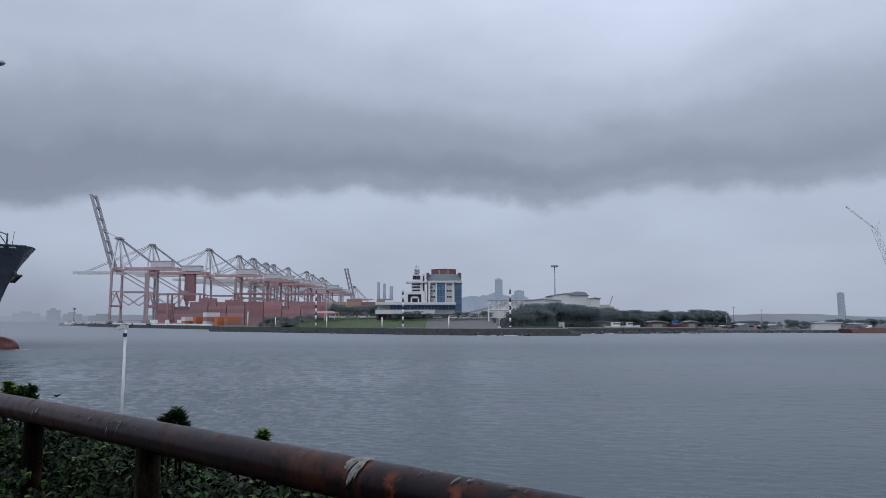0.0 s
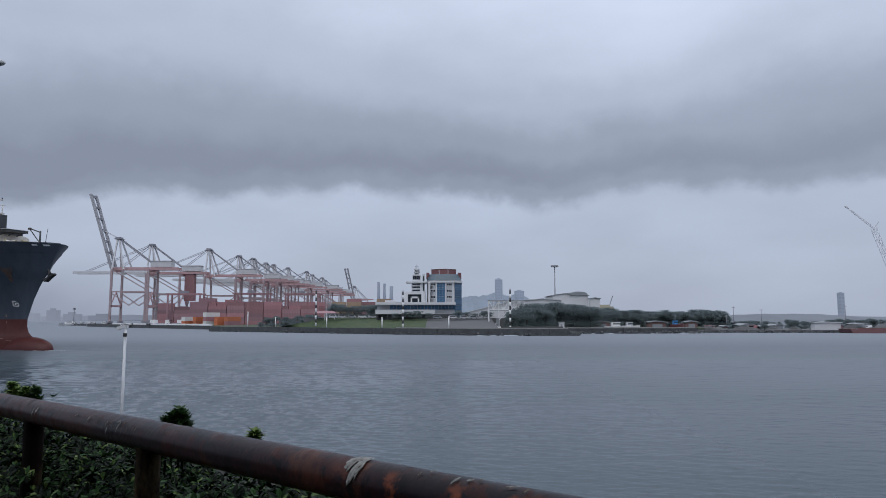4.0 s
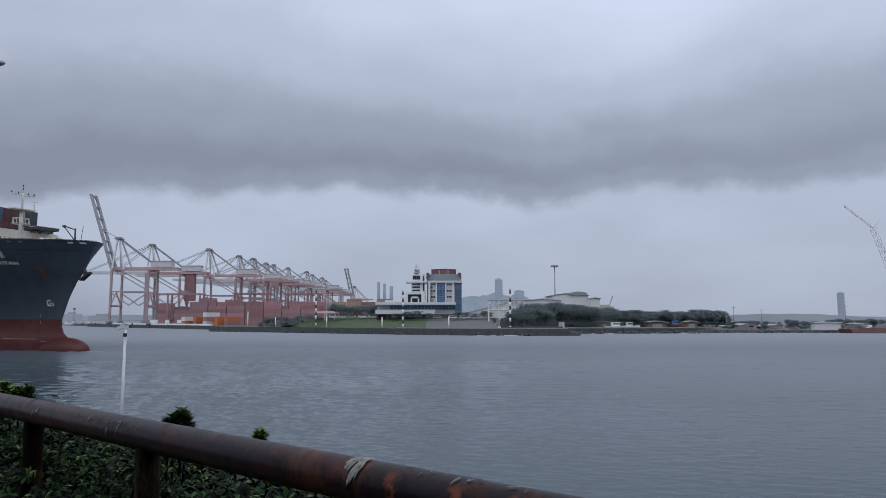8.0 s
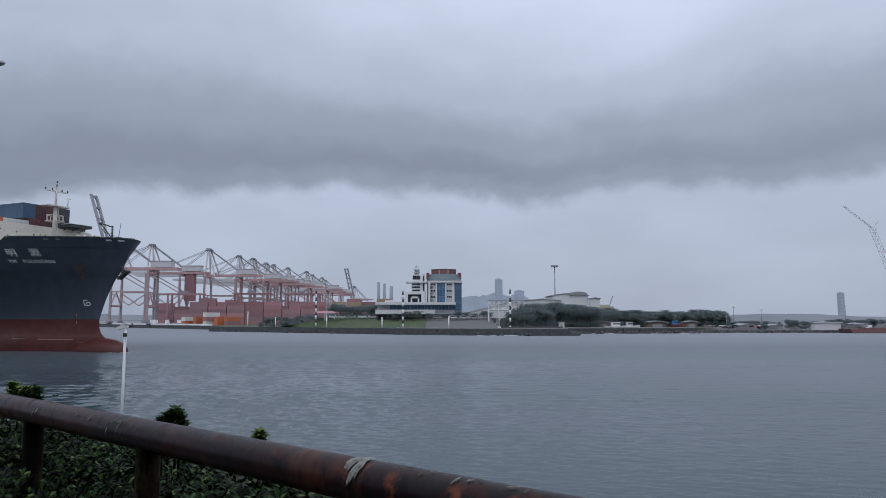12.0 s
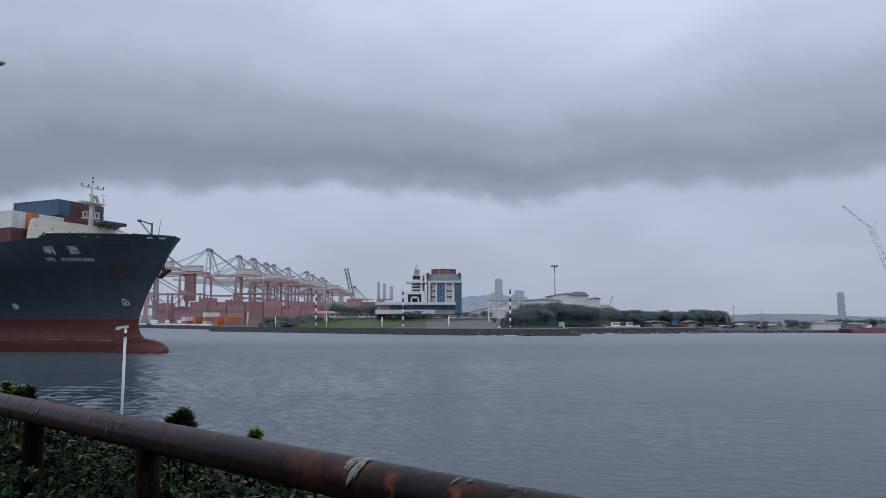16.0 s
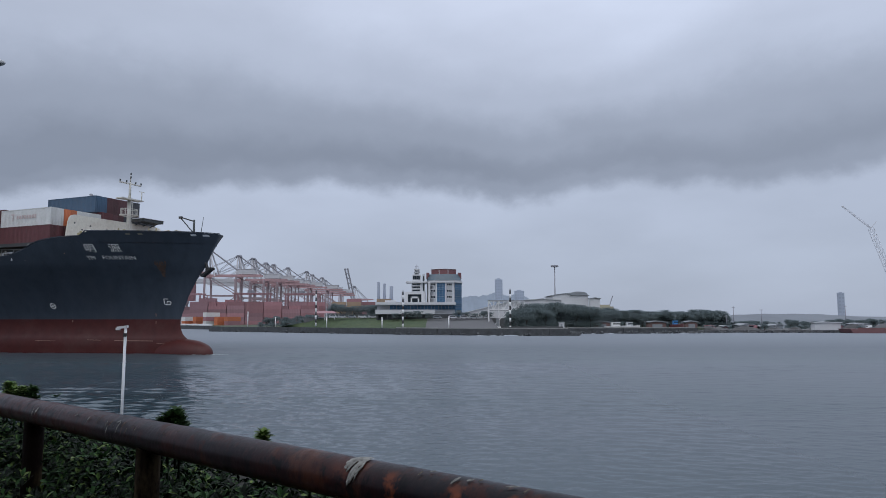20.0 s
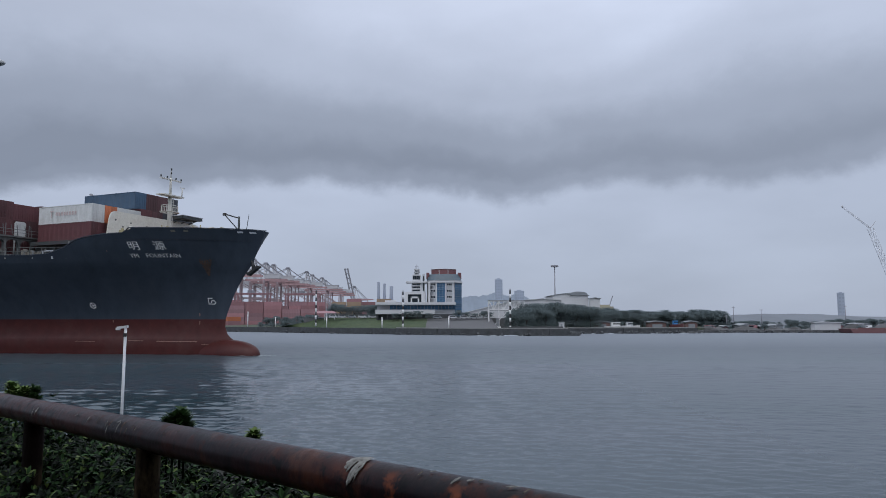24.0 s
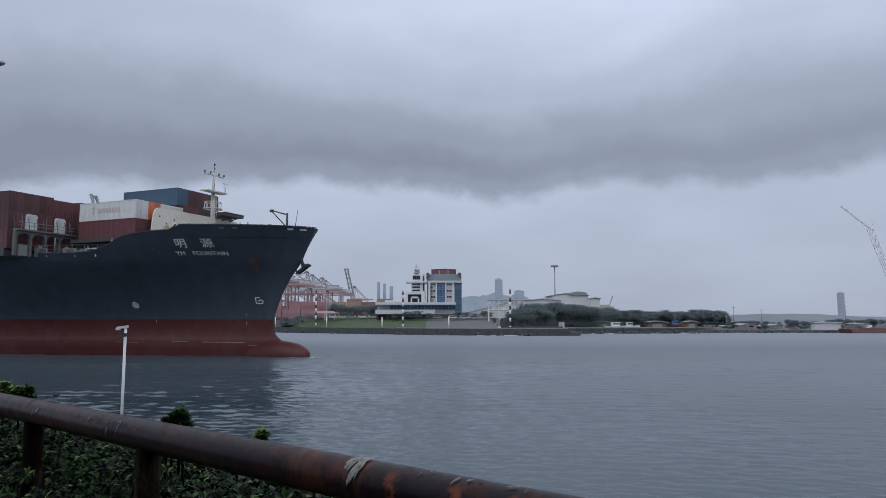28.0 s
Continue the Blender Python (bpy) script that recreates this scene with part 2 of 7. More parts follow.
M = dict(
    water=water_material(),
    cloud=cloud_material(),
    hull_black=mat("black_hull_paint", (0.050, 0.064, 0.086), 0.42, spec=0.3, var=0.25, scale=0.5, bump=0.05, stain=(0.05, 0.04, 0.04), stain_amount=0.25, stain_scale=0.25, streak=4),
    hull_red=mat("red_bottom_paint", (0.074, 0.016, 0.014), 0.5, spec=0.35, var=0.2, scale=0.7, bump=0.06, stain=(0.10, 0.05, 0.045), stain_amount=0.5, stain_scale=0.2),
    hull_white=mat("cream_deck_paint", (0.72, 0.70, 0.62), 0.55, stain=(0.45, 0.36, 0.26), stain_amount=0.3),
    deck=mat("deck_paint", (0.16, 0.10, 0.08), 0.8, stain=(0.2, 0.2, 0.2)),
    lash=mat("lashing_steel", (0.055, 0.065, 0.068), 0.7, stain=(0.13, 0.08, 0.06), stain_amount=0.5),
    letter=mat("white_lettering", (0.88, 0.88, 0.88), 0.6, var=0.1, scale=2),
    # concrete darkened only to weaken the light it throws upwards
    low_bounce_concrete=mat("low_bounce_dark_concrete", (0.045, 0.045, 0.044), 0.6, stain=(0.06, 0.06, 0.058), stain_amount=0.6, scale=3),
    rust=mat("rust_stain", (0.105, 0.070, 0.057), 0.9, var=0.3, scale=1.5),
    foam=mat("foam", (0.45, 0.49, 0.52), 0.8, var=0.25, scale=2),
    c_red=mat("red_container", (0.100, 0.034, 0.038), 0.6, per_object=0.3, stain=(0.12, 0.06, 0.05)),
    c_brown=mat("brown_container", (0.088, 0.037, 0.041), 0.6, per_object=0.3, stain=(0.1, 0.05, 0.04)),
    c_white=mat("white_container", (0.60, 0.61, 0.60), 0.6, per_object=0.08, stain=(0.4, 0.36, 0.3)),
    c_blue=mat("blue_container", (0.052, 0.105, 0.175), 0.6, per_object=0.2, stain=(0.1, 0.1, 0.1)),
    c_orange=mat("orange_container", (0.52, 0.16, 0.07), 0.6, per_object=0.2, stain=(0.2, 0.1, 0.06)),
    # terminal container colours paled and greyed: the haze is in the paint
    c_hazed=mat("haze_paled_red_container", (0.330, 0.168, 0.182), 0.7, per_object=0.25, stain=(0.2, 0.1, 0.1)),
    c_rose=mat("haze_paled_brown_container", (0.265, 0.155, 0.170), 0.7, per_object=0.25, stain=(0.2, 0.1, 0.1)),
    c_grey=mat("dark_grey_container", (0.05, 0.055, 0.065), 0.6, per_object=0.2, stain=(0.1, 0.07, 0.05)),
    c_yellow=mat("yellow_container", (0.36, 0.26, 0.18), 0.6, per_object=0.15),
    # crane paints lightened to carry the haze between
    crane_red=mat("haze_paled_red_crane_paint", (0.42, 0.270, 0.278), 0.6, var=0.12, scale=0.3, per_object=0.1),
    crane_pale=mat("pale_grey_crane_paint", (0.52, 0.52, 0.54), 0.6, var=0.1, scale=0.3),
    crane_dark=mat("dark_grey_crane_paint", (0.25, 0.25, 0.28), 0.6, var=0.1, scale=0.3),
    concrete=mat("concrete", (0.27, 0.27, 0.265), 0.85, stain=(0.15, 0.145, 0.14), stain_amount=0.6, scale=1.2),
    dark_stone=mat("dark_wet_stone", (0.060, 0.065, 0.070), 0.75, var=0.4, scale=0.8, stain=(0.03, 0.035, 0.03), stain_amount=0.6, bump=0.4),
    pale_cap=mat("pale_quay_cap", (0.72, 0.72, 0.72), 0.8),
    asphalt=mat("asphalt", (0.07, 0.07, 0.072), 0.85, var=0.25, scale=0.8),
    paving=mat("grey_paving", (0.105, 0.107, 0.112), 0.85, stain=(0.1, 0.1, 0.1)),
    grass=mat("lawn", (0.052, 0.078, 0.038), 0.95, var=0.35, scale=0.5, bump=0.5, stain=(0.10, 0.12, 0.05), stain_amount=0.6, stain_scale=0.12),
    scrub=mat("scrub_ground", (0.06, 0.075, 0.045), 0.95, var=0.4, scale=0.3, bump=0.4, stain=(0.12, 0.1, 0.08), stain_scale=0.1),
    # wall white and grey dulled a little to carry the haze
    white_wall=mat("white_wall_paint", (0.58, 0.585, 0.60), 0.6, var=0.05, stain=(0.5, 0.5, 0.48), stain_amount=0.3, stain_scale=0.3, streak=3),
    grey_wall=mat("grey_wall_tile", (0.41, 0.42, 0.44), 0.6, var=0.06, stain=(0.35, 0.35, 0.35), stain_scale=0.3, streak=3),
    blue_glass=mat("blue_curtain_glass", (0.07, 0.14, 0.23), 0.15, var=0.15, scale=0.3, bump=0, per_object=0.25),
    dark_glass=mat("dark_window_glass", (0.02, 0.027, 0.035), 0.12, var=0.15, bump=0, per_object=0.3),
    red_panel=mat("dull_red_panel", (0.17, 0.07, 0.075), 0.6, per_object=0.15),
    roof_grey=mat("grey_roof_sheet", (0.24, 0.26, 0.28), 0.5, stain=(0.2, 0.18, 0.16)),
    roof_pale=mat("pale_roof_sheet", (0.52, 0.54, 0.56), 0.5, stain=(0.4, 0.4, 0.4)),
    yellow=mat("yellow_machine_paint", (0.42, 0.39, 0.29), 0.6),
    black=mat("black_band_paint", (0.03, 0.03, 0.032), 0.6),
    white=mat("white_band_paint", (0.78, 0.78, 0.78), 0.55),
    # far towers, hills and shore: blue-grey haze mixed into the base colours
    far_tower=mat("hazed_concrete", (0.40, 0.45, 0.53), 0.9, var=0.06, scale=0.05, bump=0),
    far_glass=mat("hazed_glazing", (0.33, 0.375, 0.45), 0.6, var=0.1, bump=0),
    hill=mat("hazed_hill", (0.21, 0.25, 0.30), 1.0, var=0.12, scale=0.02, bump=0),
    far_land=mat("hazed_land", (0.155, 0.172, 0.195), 1.0, var=0.2, scale=0.03, bump=0),
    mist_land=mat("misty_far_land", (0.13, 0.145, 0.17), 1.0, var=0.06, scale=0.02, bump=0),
    boom_pale=mat("pale_blue_grey_boom_paint", (0.78, 0.80, 0.84), 0.6, var=0.1, scale=0.5),
    # chimney concrete likewise tinted with haze
    stack_grey=mat("hazed_chimney_concrete", (0.27, 0.30, 0.36), 0.9, var=0.1, scale=0.03),
    bark=mat("bark", (0.09, 0.07, 0.05), 0.9, var=0.3, scale=6, bump=0.4),
    # far foliage paled to blue-grey, distance haze put into the leaf colour
    tree_leaf=island_leaf("haze_paled_sea_oak_foliage", (0.162, 0.202, 0.210), (0.195, 0.238, 0.242), 0.95, thin=0.5),
    # over half the hedge leaves near-black, painting in the shade between them
    hedge_leaf=island_leaf("shade_darkened_hedge_leaf", (0.0018, 0.0066, 0.002), (0.050, 0.115, 0.038), 0.42, spec=0.08, most_dark=0.52),
    young_leaf=island_leaf("young_hedge_leaf", (0.06, 0.125, 0.025), (0.17, 0.235, 0.07), 0.38, spec=0.12),
    tip_leaf=island_leaf("open_tip_leaf", (0.022, 0.052, 0.016), (0.060, 0.115, 0.040), 0.4, thin=0.25, spec=0.12),
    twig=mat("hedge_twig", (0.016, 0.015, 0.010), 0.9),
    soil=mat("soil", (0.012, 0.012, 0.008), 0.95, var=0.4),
    pole_white=mat("white_pole_paint", (0.62, 0.64, 0.67), 0.4, var=0.06, scale=8, stain=(0.35, 0.30, 0.25), stain_amount=0.3, stain_scale=3),
    galv=mat("galvanised_steel", (0.35, 0.36, 0.38), 0.45, metal=0.6, var=0.1),
    barge_red=mat("dull_red_hull", (0.175, 0.085, 0.088), 0.7, stain=(0.08, 0.04, 0.04)),
    blue_paint=mat("bright_blue_paint", (0.05, 0.22, 0.5), 0.5),
)


def rain_material():
    """A far curtain of rain: thick at the horizon, thinning upwards and to one side."""
    m = bpy.data.materials.new("rain_curtain")
    m.use_nodes = True
    nt = m.node_tree
    nt.nodes.clear()
    L = nt.links.new
    out = nt.nodes.new("ShaderNodeOutputMaterial")
    mixs = nt.nodes.new("ShaderNodeMixShader")
    tr = nt.nodes.new("ShaderNodeBsdfTransparent")
    em = nt.nodes.new("ShaderNodeEmission")
    em.inputs["Color"].default_value = (0.265, 0.300, 0.385, 1)
    co = nt.nodes.new("ShaderNodeTexCoord")
    sep = nt.nodes.new("ShaderNodeSeparateXYZ")
    L(co.outputs["Object"], sep.inputs[0])
    outs = []
    for ax, a, b, lo, hi in (("Z", 4.0, 190.0, 0.93, 0.0), ("X", -940.0, -480.0, 1.0, 0.0)):
        r = nt.nodes.new("ShaderNodeMapRange")
        r.interpolation_type = "SMOOTHSTEP"
        r.inputs["From Min"].default_value, r.inputs["From Max"].default_value = a, b
        r.inputs["To Min"].default_value, r.inputs["To Max"].default_value = lo, hi
        L(sep.outputs[ax], r.inputs["Value"])
        outs.append(r.outputs[0])
    n = nt.nodes.new("ShaderNodeTexNoise")
    n.inputs["Scale"].default_value = 0.008
    L(co.outputs["Object"], n.inputs["Vector"])
    k = nt.nodes.new("ShaderNodeMath")
    k.operation = "MULTIPLY"
    L(outs[0], k.inputs[0])
    L(outs[1], k.inputs[1])
    k2 = nt.nodes.new("ShaderNodeMath")
    k2.operation = "MULTIPLY_ADD"
    L(n.outputs["Fac"], k2.inputs[0])
    k2.inputs[1].default_value, k2.inputs[2].default_value = 0.7, 0.65
    k3 = nt.nodes.new("ShaderNodeMath")
    k3.operation = "MULTIPLY"
    k3.use_clamp = True
    L(k.outputs[0], k3.inputs[0])
    L(k2.outputs[0], k3.inputs[1])
    L(k3.outputs[0], mixs.inputs[0])
    L(tr.outputs[0], mixs.inputs[1])
    L(em.outputs[0], mixs.inputs[2])
    L(mixs.outputs[0], out.inputs["Surface"])
    return m


M["rain"] = rain_material()


def rail_material():
    """Old dark-red rail paint: violet-black coat, red-brown wear, rust breaking through and drip lines round the pipe."""
    m = bpy.data.materials.new("rusted_rail_paint")
    m.use_nodes = True
    nt = m.node_tree
    L = nt.links.new
    b = nt.nodes["Principled BSDF"]
    b.inputs["Specular IOR Level"].default_value = 0.06
    co = nt.nodes.new("ShaderNodeTexCoord")
    turn = nt.nodes.new("ShaderNodeMapping")
    turn.inputs["Rotation"].default_value = (0, 0, radians(41.3))
    L(co.outputs["Object"], turn.inputs["Vector"])
    last = None
    layers = ((2.2, 8, 0.44, 0.62, (0.040, 0.0085, 0.0075), 1.0, 1.0),
              (19.0, 9, 0.52, 0.62, (0.058, 0.014, 0.009), 0.7, 0.7),
              (26.0, 8, 0.53, 0.61, (0.0035, 0.0022, 0.0034), 0.6, 0.9),
              (6.0, 10, 0.575, 0.65, (0.095, 0.030, 0.015), 0.6, 0.75),
              (16.0, 10, 0.64, 0.71, (0.17, 0.062, 0.030), 0.4, 0.8),
              (28.0, 6, 0.735, 0.76, (0.34, 0.29, 0.23), 0.3, 0.8))
    for k, (scale, detail, lo, hi, colour, round_it, amount) in enumerate(layers):
        mq = nt.nodes.new("ShaderNodeMapping")
        mq.inputs["Scale"].default_value = (1, round_it, round_it)
        mq.inputs["Location"].default_value = (3.1 * k, 1.7 * k, 0)
        L(turn.outputs[0], mq.inputs["Vector"])
        n = nt.nodes.new("ShaderNodeTexNoise")
        n.inputs["Scale"].default_value = scale
        n.inputs["Detail"].default_value = detail
        n.inputs["Roughness"].default_value = 0.68
        L(mq.outputs[0], n.inputs["Vector"])
        r = nt.nodes.new("ShaderNodeMapRange")
        r.inputs["From Min"].default_value, r.inputs["From Max"].default_value = lo, hi
        r.inputs["To Max"].default_value = amount
        L(n.outputs["Fac"], r.inputs["Value"])
        mx = nt.nodes.new("ShaderNodeMix")
        mx.data_type = "RGBA"
        L(r.outputs[0], mx.inputs[0])
        if last is None:
            mx.inputs[6].default_value = (0.0085, 0.0050, 0.0088, 1)
        else:
            L(last, mx.inputs[6])
        mx.inputs[7].default_value = (*colour, 1)
        last = mx.outputs[2]
        if k == 1:
            rr = nt.nodes.new("ShaderNodeMapRange")
            rr.inputs["To Min"].default_value, rr.inputs["To Max"].default_value = 0.30, 0.62
            L(r.outputs[0], rr.inputs["Value"])
            L(rr.outputs[0], b.inputs["Roughness"])
            bp = nt.nodes.new("ShaderNodeBump")
            bp.inputs["Strength"].default_value = 0.5
            bp.inputs["Distance"].default_value = 0.006
            L(n.outputs["Fac"], bp.inputs["Height"])
            L(bp.outputs[0], b.inputs["Normal"])
    # the worst of the rust: orange scabs on the stretch nearest the corner of the terrace
    sx = nt.nodes.new("ShaderNodeSeparateXYZ")
    L(turn.outputs[0], sx.inputs[0])
    near = nt.nodes.new("ShaderNodeMapRange")
    near.interpolation_type = "SMOOTHSTEP"
    near.inputs["From Min"].default_value, near.inputs["From Max"].default_value = -1.45, -1.10
    L(sx.outputs["X"], near.inputs["Value"])
    ns = nt.nodes.new("ShaderNodeTexNoise")
    ns.inputs["Scale"].default_value, ns.inputs["Detail"].default_value, ns.inputs["Roughness"].default_value = 13.0, 9, 0.62
    L(turn.outputs[0], ns.inputs["Vector"])
    cut = nt.nodes.new("ShaderNodeMapRange")
    cut.inputs["From Min"].default_value, cut.inputs["From Max"].default_value = 0.50, 0.60
    L(ns.outputs["Fac"], cut.inputs["Value"])
    side = nt.nodes.new("ShaderNodeMapRange")
    side.inputs["From Min"].default_value, side.inputs["From Max"].default_value = EYE_Z - 0.335, EYE_Z - 0.360
    L(sx.outputs["Z"], side.inputs["Value"])
    k1 = nt.nodes.new("ShaderNodeMath")
    k1.operation = "MULTIPLY"
    L(near.outputs[0], k1.inputs[0])
    L(cut.outputs[0], k1.inputs[1])
    k2 = nt.nodes.new("ShaderNodeMath")
    k2.operation = "MULTIPLY"
    L(k1.outputs[0], k2.inputs[0])
    L(side.outputs[0], k2.inputs[1])
    scab = nt.nodes.new("ShaderNodeMix")
    scab.data_type = "RGBA"
    L(k2.outputs[0], scab.inputs[0])
    L(last, scab.inputs[6])
    scab.inputs[7].default_value = (0.24, 0.062, 0.024, 1)
    L(scab.outputs[2], b.inputs["Base Color"])
    b.inputs["Coat Weight"].default_value, b.inputs["Coat Roughness"].default_value = 0.2, 0.28
    return m


M["rail"] = rail_material()
M["rail_post"] = mat("rusted_post_paint", (0.0050, 0.0030, 0.0026), 0.8, spec=0.03, var=0.45, scale=14, bump=0.4, stain=(0.085, 0.066, 0.034), stain_amount=0.7, stain_scale=6, streak=2.5)
M["flake"] = mat("bird_lime", (0.34, 0.335, 0.31), 0.9, var=0.5, scale=60, stain=(0.03, 0.02, 0.02), stain_amount=0.9, stain_scale=70)

# ------------------------------------------------------------------ helpers for shapes


def finish(bm, name, material, smooth=False):
    bmesh.ops.recalc_face_normals(bm, faces=bm.faces[:])
    me = bpy.data.meshes.new(name)
    bm.to_mesh(me)
    bm.free()
    for k in (material if isinstance(material, (list, tuple)) else [material]):
        me.materials.append(k)
    if smooth:
        for p in me.polygons:
            p.use_smooth = True
    return me


def part(name, bm, material, parent, label="", smooth=False):
    ob = new(name, finish(bm, name, material, smooth))
    ob.parent = parent
    if label:
        ob["label"] = label
    return ob


def share(name, me, parent, m=None):
    """One more piece on a mesh that exists already."""
    ob = new(name, me)
    ob.parent = parent
    if m is not None:
        ob.matrix_basis = m
    return ob


def thing(name, m, label, category, group="", kind=""):
    ob = new(name)
    ob.empty_display_size = 0.2
    ob.matrix_basis = m
    return tagged(ob, label, category, group, kind)


def solid(name, bm, material, label, category, m=None, group="", kind="", smooth=False):
    ob = new(name, finish(bm, name, material, smooth))
    if m is not None:
        ob.matrix_basis = m
    return tagged(ob, label, category, group, kind)


def B():
    return bmesh.new()


def box(bm, x0, x1, y0, y1, z0, z1, mi=0):
    v = [bm.verts.new(p) for p in ((x0, y0, z0), (x1, y0, z0), (x1, y1, z0), (x0, y1, z0), (x0, y0, z1), (x1, y0, z1), (x1, y1, z1), (x0, y1, z1))]
    for q in ((0, 3, 2, 1), (4, 5, 6, 7), (0, 1, 5, 4), (1, 2, 6, 5), (2, 3, 7, 6), (3, 0, 4, 7)):
        f = bm.faces.new([v[i] for i in q])
        f.material_index = mi
    return v


def frame_of(p, q):
    p, q = Vector(p), Vector(q)
    d = (q - p).normalized()
    up = Vector((0, 0, 1)) if abs(d.z) < 0.95 else Vector((0, 1, 0))
    s = d.cross(up).normalized()
    return p, q, s, s.cross(d).normalized()


def beam(bm, p, q, w, h=None, mi=0):
    """A bar of rectangular section from p to q."""
    h = h or w
    p, q, s, u = frame_of(p, q)
    v = []
    for c in (p, q):
        for a, b in ((-1, -1), (1, -1), (1, 1), (-1, 1)):
            v.append(bm.verts.new(c + s * (a * w / 2) + u * (b * h / 2)))
    for k in ((0, 1, 2, 3), (7, 6, 5, 4), (0, 4, 5, 1), (1, 5, 6, 2), (2, 6, 7, 3), (3, 7, 4, 0)):
        f = bm.faces.new([v[i] for i in k])
        f.material_index = mi


def tube(bm, p, q, r0, r1=None, n=10, mi=0):
    """A round bar from p to q, closed at both ends."""
    r1 = r0 if r1 is None else r1
    p, q, s, u = frame_of(p, q)
    rings = []
    for c, r in ((p, r0), (q, r1)):
        rings.append([bm.verts.new(c + s * (math.cos(2 * math.pi * i / n) * r) + u * (math.sin(2 * math.pi * i / n) * r)) for i in range(n)])
    for i in range(n):
        f = bm.faces.new((rings[0][i], rings[0][(i + 1) % n], rings[1][(i + 1) % n], rings[1][i]))
        f.material_index = mi
        f.smooth = True
    for r in rings:
        f = bm.faces.new(r)
        f.material_index = mi


def prism(bm, outline, z0, z1, mi=0):
    """An upright slab over a ground outline."""
    lo = [bm.verts.new((x, y, z0)) for x, y in outline]
    hi = [bm.verts.new((x, y, z1)) for x, y in outline]
    n = len(outline)
    fs = [bm.faces.new(lo), bm.faces.new(hi)]
    for i in range(n):
        fs.append(bm.faces.new((lo[i], lo[(i + 1) % n], hi[(i + 1) % n], hi[i])))
    for f in fs:
        f.material_index = mi


def ellipsoid(bm, c, rx, ry, rz, nu=16, nv=10, mi=0):
    c = Vector(c)
    rows = []
    for j in range(1, nv):
        a = math.pi * j / nv
        rows.append([bm.verts.new(c + Vector((rx * math.sin(a) * math.cos(2 * math.pi * i / nu), ry * math.sin(a) * math.sin(2 * math.pi * i / nu), rz * math.cos(a)))) for i in range(nu)])
    top, bot = bm.verts.new(c + Vector((0, 0, rz))), bm.verts.new(c - Vector((0, 0, rz)))
    for i in range(nu):
        k = (i + 1) % nu
        bm.faces.new((top, rows[0][i], rows[0][k])).smooth = True
        bm.faces.new((bot, rows[-1][k], rows[-1][i])).smooth = True
        for a, b in zip(rows, rows[1:]):
            bm.faces.new((a[i], b[i], b[k], a[k])).smooth = True
    for f in bm.faces:
        f.material_index = f.material_index or mi

# ------------------------------------------------------------------ water, cloud and land


def make_water():
    """One sheet to the horizon, with real waves where the camera looks."""
    fine = np.radians(np.linspace(-38, 38, 560))
    rest = np.radians(np.linspace(38, 322, 60))[1:-1]
    az = np.concatenate([fine, rest])
    r = np.concatenate([[0.0], np.geomspace(7.0, 260.0, 1000), np.geomspace(268.0, 4600.0, 50)])
    A, R = np.meshgrid(az, r)
    X, Y = R * np.sin(A), R * np.cos(A)
    rng = np.random.RandomState(4)
    Z = np.zeros_like(X)
    for lam, amp, n in ((5.0, 0.010, 6), (2.1, 0.0300, 24), (0.95, 0.0150, 30), (0.52, 0.0105, 28), (0.33, 0.0060, 26)):
        fade = np.clip(1.4 - R * 0.0085 * 1.05 / lam, 0, 1) * np.clip((R - 6) / 4, 0, 1)
        if lam > 2:
            fade *= np.clip((R - 20) / 55, 0.25, 1)
        for _ in range(n):
            d = radians(-95 + rng.normal(0, 27))
            k = 2 * math.pi / (lam * rng.uniform(0.75, 1.35))
            ph = rng.uniform(0, 6.28)
            s = np.sin(k * (X * math.cos(d) + Y * math.sin(d)) + ph + 0.6 * np.sin(0.21 * X + 0.13 * Y + ph))
            Z += fade * amp * (s + 0.25 * (s * s - 0.5)) / math.sqrt(n) * 1.3
    # gusts in long bands, and a shorter chop on the side where ships pass
    gust = 0.85 + 0.30 * np.sin(0.055 * Y + 0.012 * X + 1.1 * np.sin(0.03 * X)) * np.sin(0.021 * X - 0.09 * Y + 0.8)
    Z *= gust * np.interp(X, [-40.0, -12.0, 12.0, 45.0], [1.30, 1.15, 0.70, 0.58])
    nr, na = X.shape
    verts = np.stack([X, Y, Z], -1).reshape(-1, 3)
    i = np.arange(nr - 1)[:, None] * na + np.arange(na)[None, :]
    j = np.arange(nr - 1)[:, None] * na + (np.arange(na)[None, :] + 1) % na
    faces = np.stack([i, i + na, j + na, j], -1).reshape(-1, 4)
    me = bpy.data.meshes.new("water")
    me.vertices.add(len(verts))
    me.vertices.foreach_set("co", verts.ravel())
    me.loops.add(faces.size)
    me.loops.foreach_set("vertex_index", faces.ravel())
    me.polygons.add(len(faces))
    me.polygons.foreach_set("loop_start", np.arange(0, faces.size, 4))
    me.polygons.foreach_set("loop_total", np.full(len(faces), 4))
    me.polygons.foreach_set("use_smooth", np.ones(len(faces), bool))
    me.update()
    me.validate()
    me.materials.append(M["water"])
    return tagged(new("water", me), "grey choppy harbour water with wind ripples", "water", kind="structure")


water = make_water()


